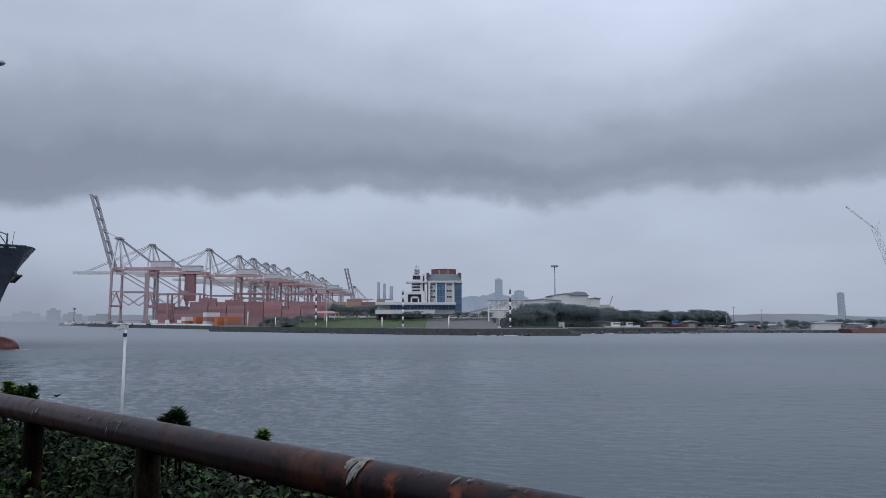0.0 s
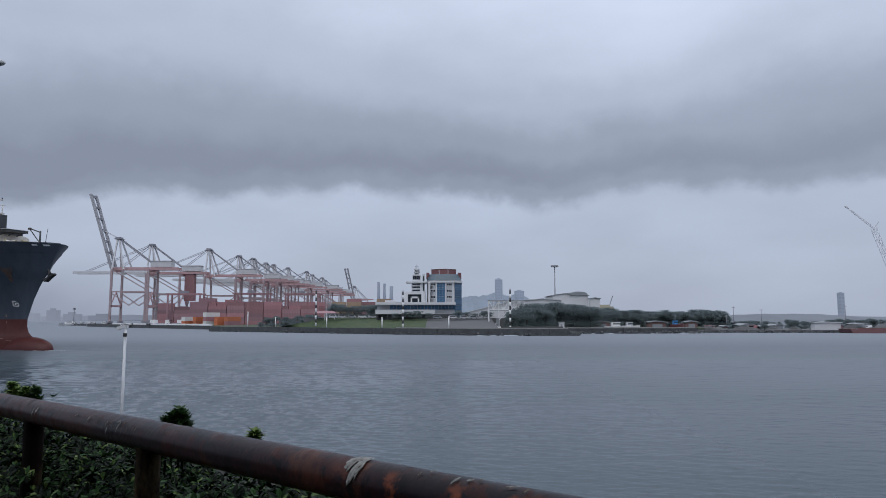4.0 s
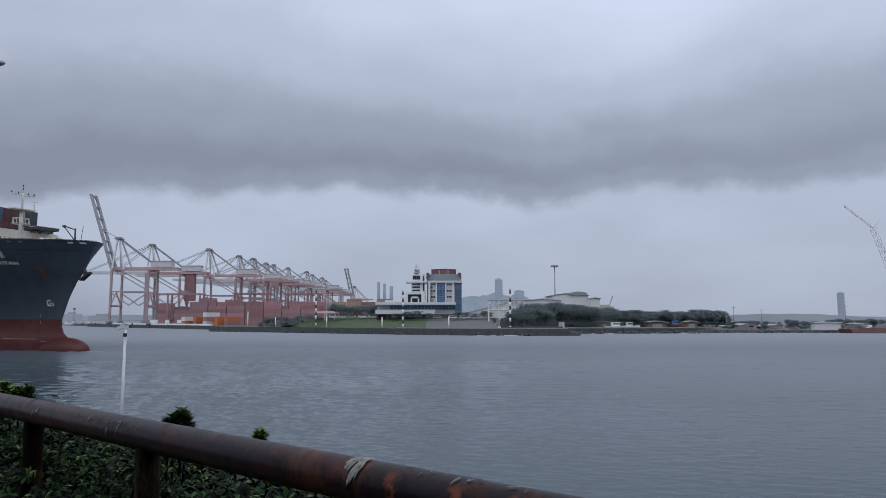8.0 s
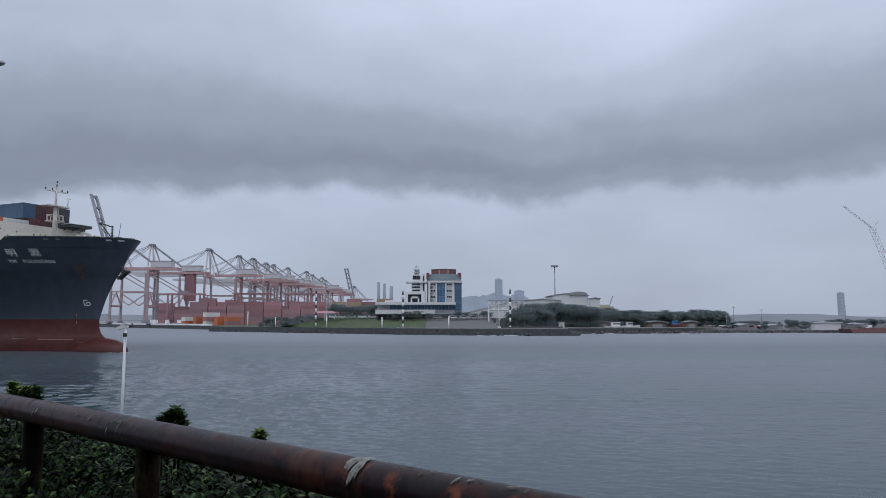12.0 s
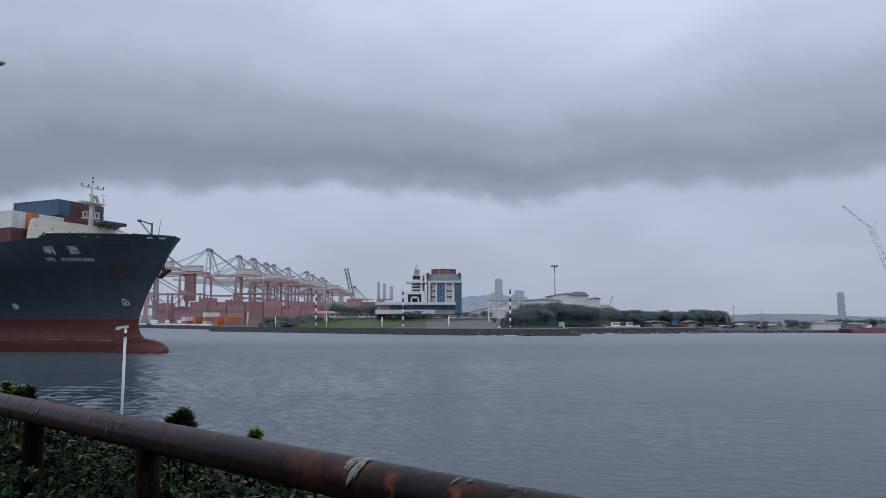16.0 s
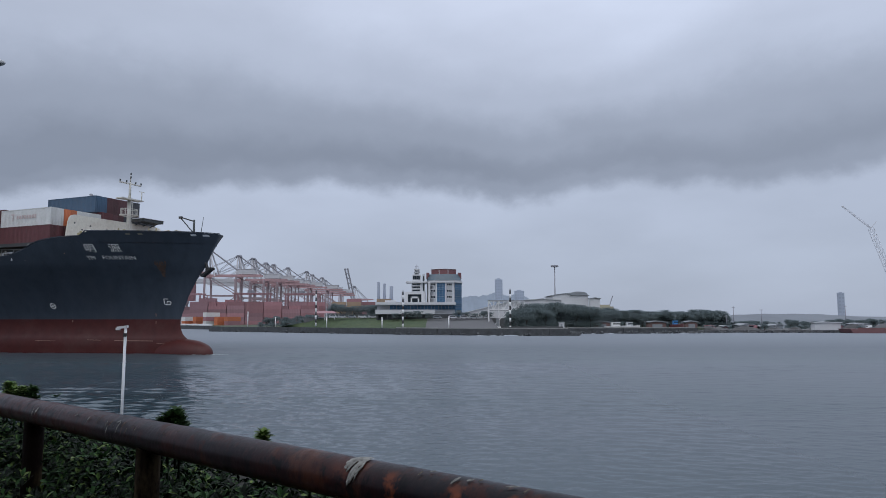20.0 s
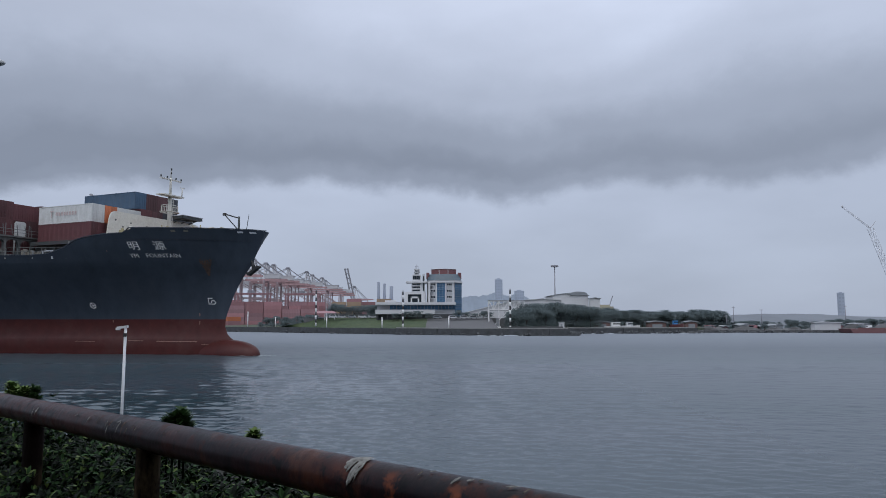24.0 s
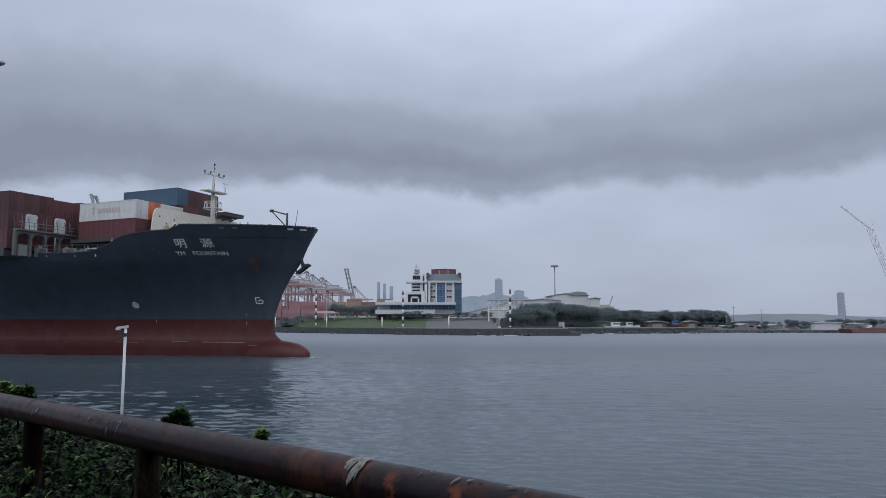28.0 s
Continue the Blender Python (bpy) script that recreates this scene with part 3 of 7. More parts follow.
def make_cloud():
    """A shell of low cloud over the far side of the harbour."""
    bm = B()
    rad = 4300.0
    rows = []
    for j in range(25):
        el = radians(6.5 + 30.0 * j / 24)
        rows.append([bm.verts.new((rad * math.cos(el) * math.sin(a), rad * math.cos(el) * math.cos(a), rad * math.sin(el))) for a in (radians(-62 + 124 * i / 62) for i in range(63))])
    for a, b in zip(rows, rows[1:]):
        for i in range(62):
            bm.faces.new((a[i], a[i + 1], b[i + 1], b[i])).smooth = True
    ob = solid("cloud_backdrop", bm, M["cloud"], "dark ragged rain cloud hanging low over the harbour", "cloud", kind="structure")
    ob.visible_shadow = False
    return ob


cloud = make_cloud()


def make_rain():
    bm = B()
    rows = []
    for z in (-2.0, 80.0, 195.0):
        rows.append([bm.verts.new((1700 * math.sin(a), 1700 * math.cos(a), z)) for a in (radians(-60 + 2 * i) for i in range(31))])
    for a, b in zip(rows, rows[1:]):
        for i in range(30):
            bm.faces.new((a[i], a[i + 1], b[i + 1], b[i])).smooth = True
    ob = solid("rain_backdrop", bm, M["rain"], "dim curtain of rain far over the sea", "rain", kind="structure")
    ob.visible_shadow = False


make_rain()


def slab(name, outline, z0, z1, material, label, category="ground"):
    bm = B()
    prism(bm, outline, z0, z1)
    return solid(name, bm, material, label, category, kind="structure")


# the far peninsula
slab("ground", [(-109, 330), (-76, 307), (-17.8, 264), (3.2, 252), (22.5, 243), (43.5, 243), (47, 276), (104, 287), (128, 330), (190, 420), (300, 640), (-180, 640), (-140, 420)],
     -2.0, 2.0, M["scrub"], "low scrubby land of the far peninsula")
slab("ground", [(-109, 334), (-128, 388), (-232, 492), (-276, 545), (-281, 575), (-225, 1750), (60, 1750), (60, 645), (-178, 645)],
     -2.0, 1.9, M["asphalt"], "paved container terminal ground behind the quay")
slab("ground", [(104, 300), (330, 292), (520, 330), (900, 900), (1600, 2600), (200, 2600), (180, 640), (140, 420)],
     -2.0, 1.1, M["paving"], "low far shore with scrub and sheds")
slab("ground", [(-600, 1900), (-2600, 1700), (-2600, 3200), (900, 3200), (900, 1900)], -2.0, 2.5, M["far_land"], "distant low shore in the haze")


def wall_run(name, pts, thick, z0, z1, material, label, category="quay wall"):
    """A continuous wall along a line of points on the ground."""
    ob = thing(name, Matrix(), label, category, kind="structure")
    for (x0, y0), (x1, y1) in zip(pts, pts[1:]):
        bm = B()
        d = Vector((x1 - x0, y1 - y0)).normalized()
        n = Vector((-d.y, d.x)) * thick
        k = max(1, int(Vector((x1 - x0, y1 - y0)).length / 6))
        for i in range(k):
            a = Vector((x0, y0)).lerp(Vector((x1, y1)), i / k)
            b = Vector((x0, y0)).lerp(Vector((x1, y1)), (i + 0.985) / k)
            w = random.uniform(-0.06, 0.06)
            prism(bm, [(a.x + n.x * w, a.y + n.y * w), (b.x + n.x * w, b.y + n.y * w), (b.x + n.x, b.y + n.y), (a.x + n.x, a.y + n.y)], z0, z1 + random.uniform(-0.05, 0.05))
        part("wall_panel", bm, material, ob)
    return ob


wall_run("seawall", [(-110, 328.5), (-76, 305.5), (-17.8, 262.5), (3.2, 250.5), (22.5, 241.5), (44, 241.5)], 1.5, -1.5, 2.3, M["dark_stone"], "dark wet stone seawall along the peninsula")
wall_run("seawall", [(46.6, 274.5), (104, 285.5), (107, 296)], 1.4, -1.5, 2.1, M["dark_stone"], "dark low breakwater wall of the spit")
wall_run("quay_edge", [(-281.5, 574), (-277, 544), (-233, 491), (-129, 387), (-110, 334)], 1.6, -1.5, 2.1, M["dark_stone"], "dark quay wall of the container terminal")
wall_run("quay_cap", [(-232, 490.3), (-128.5, 386.3)], 1.2, 2.12, 3.0, M["pale_cap"], "pale concrete kerb along the terminal quay", "kerb")
wall_run("wall_cap", [(46.8, 276.0), (103.5, 286.9)], 1.6, 2.12, 2.45, M["concrete"], "pale grey concrete coping behind the breakwater", "coping")
wall_run("wall_cap", [(-17.8, 264.1), (3.2, 252.1), (22.5, 243.1), (43.6, 243.1)], 1.0, 2.32, 2.6, M["concrete"], "pale grey concrete coping behind the seawall", "coping")
wall_run("jetty", [(-352, 640), (-290, 590), (-277, 560)], 6.0, -1.0, 1.6, M["dark_stone"], "low dark stone jetty reaching into the channel", "jetty")


def make_bank():
    """The sloping lawn and the paved slope beside it."""
    for name, x0, x1, material, label in (("lawn", -72.0, -6.6, M["grass"], "sloping green lawn above the seawall"),
                                          ("paved_slope", -6.6, 20.0, M["paving"], "grey paved slope above the seawall")):
        bm = B()
        nx, ny = 40, 10
        grid = []
        for j in range(ny + 1):
            row = []
            for i in range(nx + 1):
                x = x0 + (x1 - x0) * i / nx
                front = np.interp(x, [-76, -17.8, 3.2, 22.5], [308.5, 266, 254, 245.5])
                y = front + 3 + (300 - front) * j / ny
                ease = min(1.0, max(0.0, (x + 72) / 22))
                z = 2.05 + 4.3 * ease * min(1.0, j / ny * 1.25) + 0.12 * noise.noise(Vector((x * 0.2, y * 0.2, 0)))
                row.append(bm.verts.new((x, y, z)))
            grid.append(row)
        for a, b in zip(grid, grid[1:]):
            for i in range(nx):
                bm.faces.new((a[i], a[i + 1], b[i + 1], b[i])).smooth = True
        solid(name, bm, material, label, "lawn" if name == "lawn" else "pavement", kind="structure")


make_bank()
slab("ground", [(-60, 302), (22, 298), (60, 330), (60, 380), (-60, 380)], 1.9, 6.2, M["paving"], "raised paved yard round the harbour buildings", "pavement")

# ------------------------------------------------------------------ the container ship
HALF = 21.3
STEM_Z = [-3.0, 2.3, 2.7, 3.3, 4.4, 5.7, 6.6, 9.7, 12.3, 14.5, 16.8, 19.7]
STEM_X = [-3.4, -3.2, -3.9, -4.6, -5.1, -5.1, -4.8, -3.5, -1.9, -0.06, 0.95, 2.35]
SHEER_X = [-400, -46, -31, -28, -25, -23, -21, -18, -15.2, -14.4, 10]
SHEER_Z = [16.0, 16.0, 15.7, 15.9, 16.8, 17.9, 18.45, 18.85, 18.95, 19.7, 19.7]


def stem_x(z):
    return float(np.interp(z, STEM_Z, STEM_X))


def half_breadth(s, z):
    """Half the hull's width s metres behind the stem at height z."""
    run = float(np.interp(z, [-3, 5.7, 8, 12, 14.5, 17, 19.7], [112, 100, 92, 74, 66, 64, 66]))
    p = float(np.interp(z, [-3, 5.7, 8, 12, 14.5, 17, 19.7], [1.15, 1.12, 1.1, 1.0, 0.9, 0.76, 0.62]))
    t = min(1.0, max(0.0, s / run))
    return HALF * math.sin(math.pi / 2 * t) ** p + 0.12 * min(1.0, s * 2)


def hull_y(x, z):
    return half_breadth(stem_x(z) - x, z)


def sheer(x):
    return float(np.interp(x, SHEER_X, SHEER_Z))


def make_ship():
    ship = thing("container_ship", Matrix(), "black and red container ship moving slowly along the channel", "ship")
    cols = [0, 0.05, 0.15, 0.35, 0.7, 1.2, 1.9, 2.8, 4, 5.5, 7, 9, 11, 13, 15, 16.2, 17, 17.8, 19, 20.5, 22, 24, 26, 28, 31, 34, 38, 43, 50, 60, 75, 95, 120, 160, 210, 262, 276]
    zs = [-2.5, -1, 1.0, 2.3, 2.7, 3.3, 4.4, 5.7, 6.6, 8, 9.5, 11, 12.3, 13.4, 14.5]
    bm = B()
    sides = {}
    for sgn in (-1, 1):
        grid = []
        for s in cols:
            col = []
            for z in zs:
                col.append((z, stem_x(z)))
            top = 19.7
            for _ in range(12):
                top = sheer(stem_x(top) - s)
            for f in (0.14, 0.28, 0.42, 0.56, 0.7, 0.85, 1.0):
                z = 14.5 + (top - 14.5) * f
                col.append((z, stem_x(z)))
            taper = 1.0 if s < 262 else 0.85
            grid.append([bm.verts.new((xs - s, sgn * half_breadth(s, z) * taper, z)) for z, xs in col])
        for a, b in zip(grid, grid[1:]):
            for k in range(len(a) - 1):
                f = bm.faces.new((a[k], b[k], b[k + 1], a[k + 1]))
                f.smooth = True
                f.material_index = 1 if k < 7 else 0
        sides[sgn] = grid
    bmesh.ops.remove_doubles(bm, verts=[v for v in bm.verts if abs(v.co.y) < 0.001], dist=0.001)
    lp, ls = sides[1][-1], sides[-1][-1]
    for k in range(len(lp) - 1):
        f = bm.faces.new((lp[k], ls[k], ls[k + 1], lp[k + 1]))
        f.material_index = 1 if k < 7 else 0
    part("hull", bm, [M["hull_black"], M["hull_red"]], ship, "black hull with dull red boot-topping, rust streaked")
    # bulbous bow
    bm = B()
    nu, nv = 28, 20
    rings = []
    for j in range(nv + 1):
        t = j / nv
        x = -13.0 + 14.6 * math.sin(math.pi / 2 * t) ** 0.9
        r = math.sqrt(max(0.0, 1 - ((x + 4.6) / 6.2) ** 2)) ** 0.8 if x > -4.6 else 1.0 - 0.8 * ((-4.6 - x) / 8.4) ** 1.6
        rings.append([bm.verts.new((x, 2.05 * r * math.cos(2 * math.pi * i / nu), 0.05 + (2.42 if math.sin(2 * math.pi * i / nu) > 0 else 2.2) * r * math.sin(2 * math.pi * i / nu))) for i in range(nu)])
    for a, b in zip(rings, rings[1:]):
        for i in range(nu):
            bm.faces.new((a[i], a[(i + 1) % nu], b[(i + 1) % nu], b[i])).smooth = True
    part("bulbous_bow", bm, M["hull_red"], ship, "rounded red bulbous bow awash at the waterline")
    # decks
    for name, xa, xb, z in (("forecastle_deck", 1.6, -22.5, 18.3), ("main_deck", -22.5, -279.0, 15.2)):
        bm = B()
        xs = np.linspace(xa, xb, 26)
        row = []
        for x in xs:
            w = max(0.02, hull_y(x, z) - 0.15)
            row.append([bm.verts.new((x, -w, z)), bm.verts.new((x, w, z)), bm.verts.new((x, -w, z - 0.3)), bm.verts.new((x, w, z - 0.3))])
        for a, b in zip(row, row[1:]):
            bm.faces.new((a[0], a[1], b[1], b[0]))
            bm.faces.new((a[2], b[2], b[3], a[3]))
        bm.faces.new((row[-1][0], row[-1][1], row[-1][3], row[-1][2]))
        part(name, bm, M["deck"], ship)
    bm = B()
    w = hull_y(-22.5, 15.0) - 0.4
    box(bm, -22.7, -22.4, -w, w, 15.0, 18.3)
    part("deck_bulkhead", bm, M["lash"], ship)
    return ship


ship = make_ship()
SHIP_TURN = -23.23


def ship_pose(t):
    d = (2.1827 * t + 0.00067 * t * t) * 1.065
    return pose(-82.18 + 0.9190 * d, 133.36 - 0.3944 * d, 0, 0, 0, SHIP_TURN)


SHIP_TIMES = (0, 4, 8, 12, 16, 20, 24, 28)
riders = []
# ------------------------------------------------------------------ fittings of the ship


def on_hull(x, z, proud=0.05):
    return (x, -(hull_y(x, z) + proud), z)


def hull_strip(bm, a, b, w, n=6, proud=0.05):
    """A painted stripe on the starboard side from (x, z) a to b."""
    a, b = Vector(a), Vector(b)
    d = (b - a).normalized()
    s = Vector((-d.y, d.x)) * w / 2
    prev = None
    for i in range(n + 1):
        c = a.lerp(b, i / n)
        row = [bm.verts.new(on_hull(*(c + s), proud)), bm.verts.new(on_hull(*(c - s), proud))]
        if prev:
            bm.faces.new((prev[0], row[0], row[1], prev[1]))
        prev = row


def lettering(text, x0, z0, width, height, name, label):
    """Painted words: the built-in font laid on the starboard bow."""
    cu = bpy.data.curves.new("words", "FONT")
    cu.body = text
    cu.resolution_u = 2
    tmp = new("words", cu)
    bpy.context.view_layer.update()
    me = bpy.data.meshes.new_from_object(tmp.evaluated_get(bpy.context.evaluated_depsgraph_get()))
    bpy.data.objects.remove(tmp)
    bpy.data.curves.remove(cu)
    if not len(me.vertices):
        return
    co = np.zeros(len(me.vertices) * 3)
    me.vertices.foreach_get("co", co)
    co = co.reshape(-1, 3)
    lo, hi = co.min(0), co.max(0)
    for v in me.vertices:
        u = (v.co.x - lo[0]) / (hi[0] - lo[0]) * width
        w = (v.co.y - lo[1]) / (hi[1] - lo[1]) * height
        v.co = on_hull(x0 + u, z0 + w, 0.07)
    me.name = name
    me.materials.clear()
    me.materials.append(M["letter"])
    ob = share(name, me, ship)
    ob["label"] = label


lettering("YM", -15.98, 15.36, 1.22, 0.58, "name_lettering", "white painted ship's name")
lettering("FOUNTAIN", -13.66, 15.39, 4.62, 0.58, "name_lettering", "white painted ship's name")
lettering("\u660e", -15.42, 16.45, 1.42, 1.25, "name_character", "white painted character")
lettering("\u6e90", -11.95, 16.5, 1.6, 1.28, "name_character", "white painted character")


def hull_marks():
    bm = B()
    pts = [(-7.65, 9.1), (-7.6, 8.2), (-6.7, 8.15), (-6.5, 8.42), (-6.7, 8.72), (-7.15, 8.68), (-7.2, 8.35)]
    for a, b in zip(pts, pts[1:]):
        hull_strip(bm, a, b, 0.11, 3)
    hull_strip(bm, (-7.65, 9.1), (-6.95, 9.1), 0.11, 3)
    part("bulb_mark", bm, M["letter"], ship, "white painted bulbous bow symbol")
    bm = B()
    for i in range(14):
        a0, a1 = 2 * math.pi * i / 14, 2 * math.pi * (i + 1) / 14
        hull_strip(bm, (-26.42 + 0.44 * math.cos(a0), 7.95 + 0.44 * math.sin(a0)), (-26.42 + 0.44 * math.cos(a1), 7.95 + 0.44 * math.sin(a1)), 0.12, 1)
    for d in (0.25, -1.25):
        hull_strip(bm, (-26.42 - 0.4 * math.cos(d), 7.95 - 0.4 * math.sin(d)), (-26.42 + 0.4 * math.cos(d), 7.95 + 0.4 * math.sin(d)), 0.11, 2)
    part("thruster_mark", bm, M["letter"], ship, "white painted ring and cross")
    for x, z, h in ((-9.3, 6.2, 0.5), (-9.35, 4.9, 0.5), (-23.8, 5.2, 0.35), (-18.9, 16.25, 0.15)):
        bm = B()
        hull_strip(bm, (x, z), (x, z + h), 0.10, 4)
        part("draught_mark", bm, M["rust_pale"], ship, "small white draught figures")
    for a, b, w in (((-16.2, 2.15), (-9.4, 2.1), 0.11), ((-20.9, 2.25), (-18.4, 2.2), 0.08), ((-30.0, 2.1), (-26.5, 2.05), 0.06), ((-8.8, 1.7), (-6.2, 1.6), 0.07)):
        bm = B()
        hull_strip(bm, a, b, w, 10)
        part("scuff", bm, M["rust_pale"], ship, "pale scraped line in the red paint")
    # rust wept from the hawse pipe: fine streaks that meet low down and fan out above
    rng = random.Random(8)
    bm = B()
    for k in range(210):
        f = rng.random()
        wide = 0.16 + 1.0 * f
        x0, z0 = -6.45 + 0.45 * f + max(-0.7, min(0.7, rng.gauss(0, 0.42))) * wide, 12.6 + 2.3 * f
        run = rng.uniform(0.12, 0.5)
        hull_strip(bm, (x0, z0), (x0 + 0.35 * run * rng.gauss(0.3, 0.6), z0 + run), rng.uniform(0.04, 0.11), 2, 0.05 + 0.0004 * k)
    part("rust_stain", bm, M["rust"], ship, "brown rust stain round the hawse pipe")
    # anchors in their pockets
    for sg in (-1, 1):
        bm = B()
        x, z = 0.45, 14.05
        y = sg * (hull_y(x - 0.4, z) + 0.4)
        tube(bm, (x - 0.7, y - sg * 0.5, z + 1.3), (x - 0.1, y, z - 0.45), 0.2, 0.24, n=8)
        beam(bm, (x - 1.2, y, z - 1.25), (x + 0.8, y, z + 0.05), 0.4, 0.36)
        beam(bm, (x + 0.65, y, z - 0.05), (x + 0.95, y + sg * 0.1, z - 0.1), 0.25, 0.3)
        beam(bm, (x - 1.1, y, z - 1.2), (x - 1.3, y + sg * 0.1, z - 0.8), 0.3, 0.3)
        part("anchor", bm, M["black"], ship, "black stowed anchor")
    # pale plates painted as the sky seen through the bulwark's fairlead openings
    for x in (0.05, 1.35, -6.6, -8.3):
        bm = B()
        hull_strip(bm, (x - 0.34, 19.26), (x + 0.3, 19.3), 0.26, 3)
        part("fairlead", bm, M["fairlead"] if x > -1 else M["fairlead_old"], ship, "pale plate painted as sky seen through a fairlead")
    # bulwark cap
    bm = B()
    prev = None
    for i in range(60):
        x = 2.5 - i * 0.62
        z = sheer(x)
        w = max(0.05, hull_y(x, min(z, 19.7)))
        row = [bm.verts.new((x, -w - 0.08, z + 0.02)), bm.verts.new((x, -w + 0.16, z + 0.02)), bm.verts.new((x, -w + 0.16, z + 0.12)), bm.verts.new((x, -w - 0.08, z + 0.12))]
        if prev:
            for k in range(4):
                bm.faces.new((prev[k], row[k], row[(k + 1) % 4], prev[(k + 1) % 4]))
        prev = row
    part("bulwark_rail", bm, M["hull_black"], ship)


M["rust_pale"] = mat("scraped_primer", (0.34, 0.20, 0.16), 0.8, var=0.3, scale=4)
# two paints for the see-through fairleads' light, also used on real deck gear
M["fairlead_old"] = mat("stained_gap_and_gear_paint", (0.22, 0.21, 0.18), 0.7, var=0.3, scale=5, stain=(0.1, 0.05, 0.03))
M["fairlead"] = mat("pale_gap_and_gear_paint", (0.62, 0.64, 0.68), 0.6)
hull_marks()


def make_breakwater():
    """The cream wave screen across the forecastle, with rounded shoulders and round holes' rims."""
    bm = B()
    prof = [(-9.6, 18.2), (-9.15, 22.0), (-8.9, 22.75), (-8.5, 23.15), (-7.9, 23.3), (9.5, 23.3), (10.6, 23.15), (11.2, 22.75), (11.5, 22.0), (12.0, 18.2)]
    fr = [bm.verts.new((-21.55, y, z)) for y, z in prof]
    bk = [bm.verts.new((-21.75, y, z)) for y, z in prof]
    bm.faces.new(fr)
    bm.faces.new(bk)
    for i in range(len(prof)):
        j = (i + 1) % len(prof)
        bm.faces.new((fr[i], fr[j], bk[j], bk[i]))
    bw = part("breakwater", bm, M["hull_white"], ship, "cream painted wave screen on the forecastle")
    for y, z in ((-7.9, 21.9), (-6.4, 20.9), (-4.8, 21.7), (-3.2, 20.8), (-1.4, 21.5), (0.6, 20.7), (2.8, 21.2), (5.0, 20.6)):
        bm = B()
        tube(bm, (-21.56, y, z), (-21.52, y, z), 0.15, n=10)
        part("drain_hole", bm, M["lash"], bw)
    bm = B()
    box(bm, -21.5, -18.9, 4.2, 9.0, 23.62, 24.15)
    shelf = part("screen_platform", bm, M["lash"], bw, "dark steel platform on the wave screen")
    bm = B()
    box(bm, -21.6, -18.8, 4.1, 9.1, 24.15, 24.24)
    part("platform_edge", bm, M["fairlead"], shelf)
    for y in (4.8, 6.6, 8.4):
        bm = B()
        beam(bm, (-19.6, y, 23.65), (-21.55, y, 23.1), 0.14)
        part("bracket", bm, M["lash"], shelf)
    bm = B()
    for i in range(12):
        a0, a1 = math.pi * i / 11, math.pi * (i + 1) / 11
        if i < 11:
            beam(bm, (-21.3, -7.9 + 0.8 * math.cos(a0), 18.5 + 0.9 * math.sin(a0)), (-21.3, -7.9 + 0.8 * math.cos(a1), 18.5 + 0.9 * math.sin(a1)), 0.35, 0.22)
    part("mooring_ring", bm, M["lash"], ship, "dark roller ring beside the wave screen")


make_breakwater()


def foremast():
    x = -17.95
    bm = B()
    tube(bm, (x, 0, 18.3), (x, 0, 27.0), 0.40, 0.33, n=12)
    tube(bm, (x, 0, 27.0), (x, 0, 30.0), 0.24, 0.17, n=10)
    tube(bm, (x, 0, 30.0), (x, 0, 31.7), 0.10, 0.05, n=8)
    mast = part("foremast", bm, M["mast_paint"], ship, "cream foremast with platforms and yard")
    bm = B()
    box(bm, x - 0.7, x + 0.9, -2.4, 2.4, 26.75, 26.95)
    part("platform", bm, M["mast_paint"], mast)
    bm = B()
    beam(bm, (x, -2.4, 29.7), (x, 2.4, 29.7), 0.22, 0.22)
    part("yard", bm, M["mast_paint"], mast)
    for y, z in ((-2.3, 29.85), (-0.9, 29.85), (1.1, 29.85), (2.3, 29.85), (0, 31.35), (0, 30.7)):
        bm = B()
        tube(bm, (x + 0.1, y, z), (x + 0.1, y, z + 0.34), 0.12, n=8)
        part("signal_lamp", bm, M["lash"], mast)
    for z in (24.0, 25.1):
        bm = B()
        for k in range(12):
            a0, a1 = 2 * math.pi * k / 12, 2 * math.pi * (k + 1) / 12
            beam(bm, (x + 1.2 * math.cos(a0), 1.5 * math.sin(a0), z), (x + 1.2 * math.cos(a1), 1.5 * math.sin(a1), z), 0.09 if z > 25 else 0.5, 0.09 if z > 25 else 0.12)
        part("crow_rail" if z > 25 else "crow_platform", bm, M["mast_paint"], mast)
    for k in range(12):
        a = 2 * math.pi * k / 12
        bm = B()
        beam(bm, (x + 1.2 * math.cos(a), 1.5 * math.sin(a), 24.0), (x + 1.2 * math.cos(a), 1.5 * math.sin(a), 25.1), 0.06)
        part("stanchion", bm, M["mast_paint"], mast)
    bm = B()
    tube(bm, (x + 0.7, 2.0, 26.9), (x + 0.7, 2.0, 28.5), 0.09, n=8)
    beam(bm, (x + 0.7, 1.5, 28.5), (x + 0.7, 2.6, 28.5), 0.1)
    part("radar_post", bm, M["mast_paint"], mast)
    bm = B()
    for k in range(18):
        beam(bm, (x + 0.55, -0.2, 19 + 0.42 * k), (x + 0.55, 0.2, 19 + 0.42 * k), 0.05)
    beam(bm, (x + 0.55, -0.22, 18.4), (x + 0.55, -0.22, 26.7), 0.06)
    beam(bm, (x + 0.55, 0.22, 18.4), (x + 0.55, 0.22, 26.7), 0.06)
    part("ladder", bm, M["mast_paint"], mast)


M["mast_paint"] = mat("cream_mast_paint", (0.60, 0.59, 0.54), 0.6, stain=(0.4, 0.3, 0.2), stain_amount=0.3)
foremast()


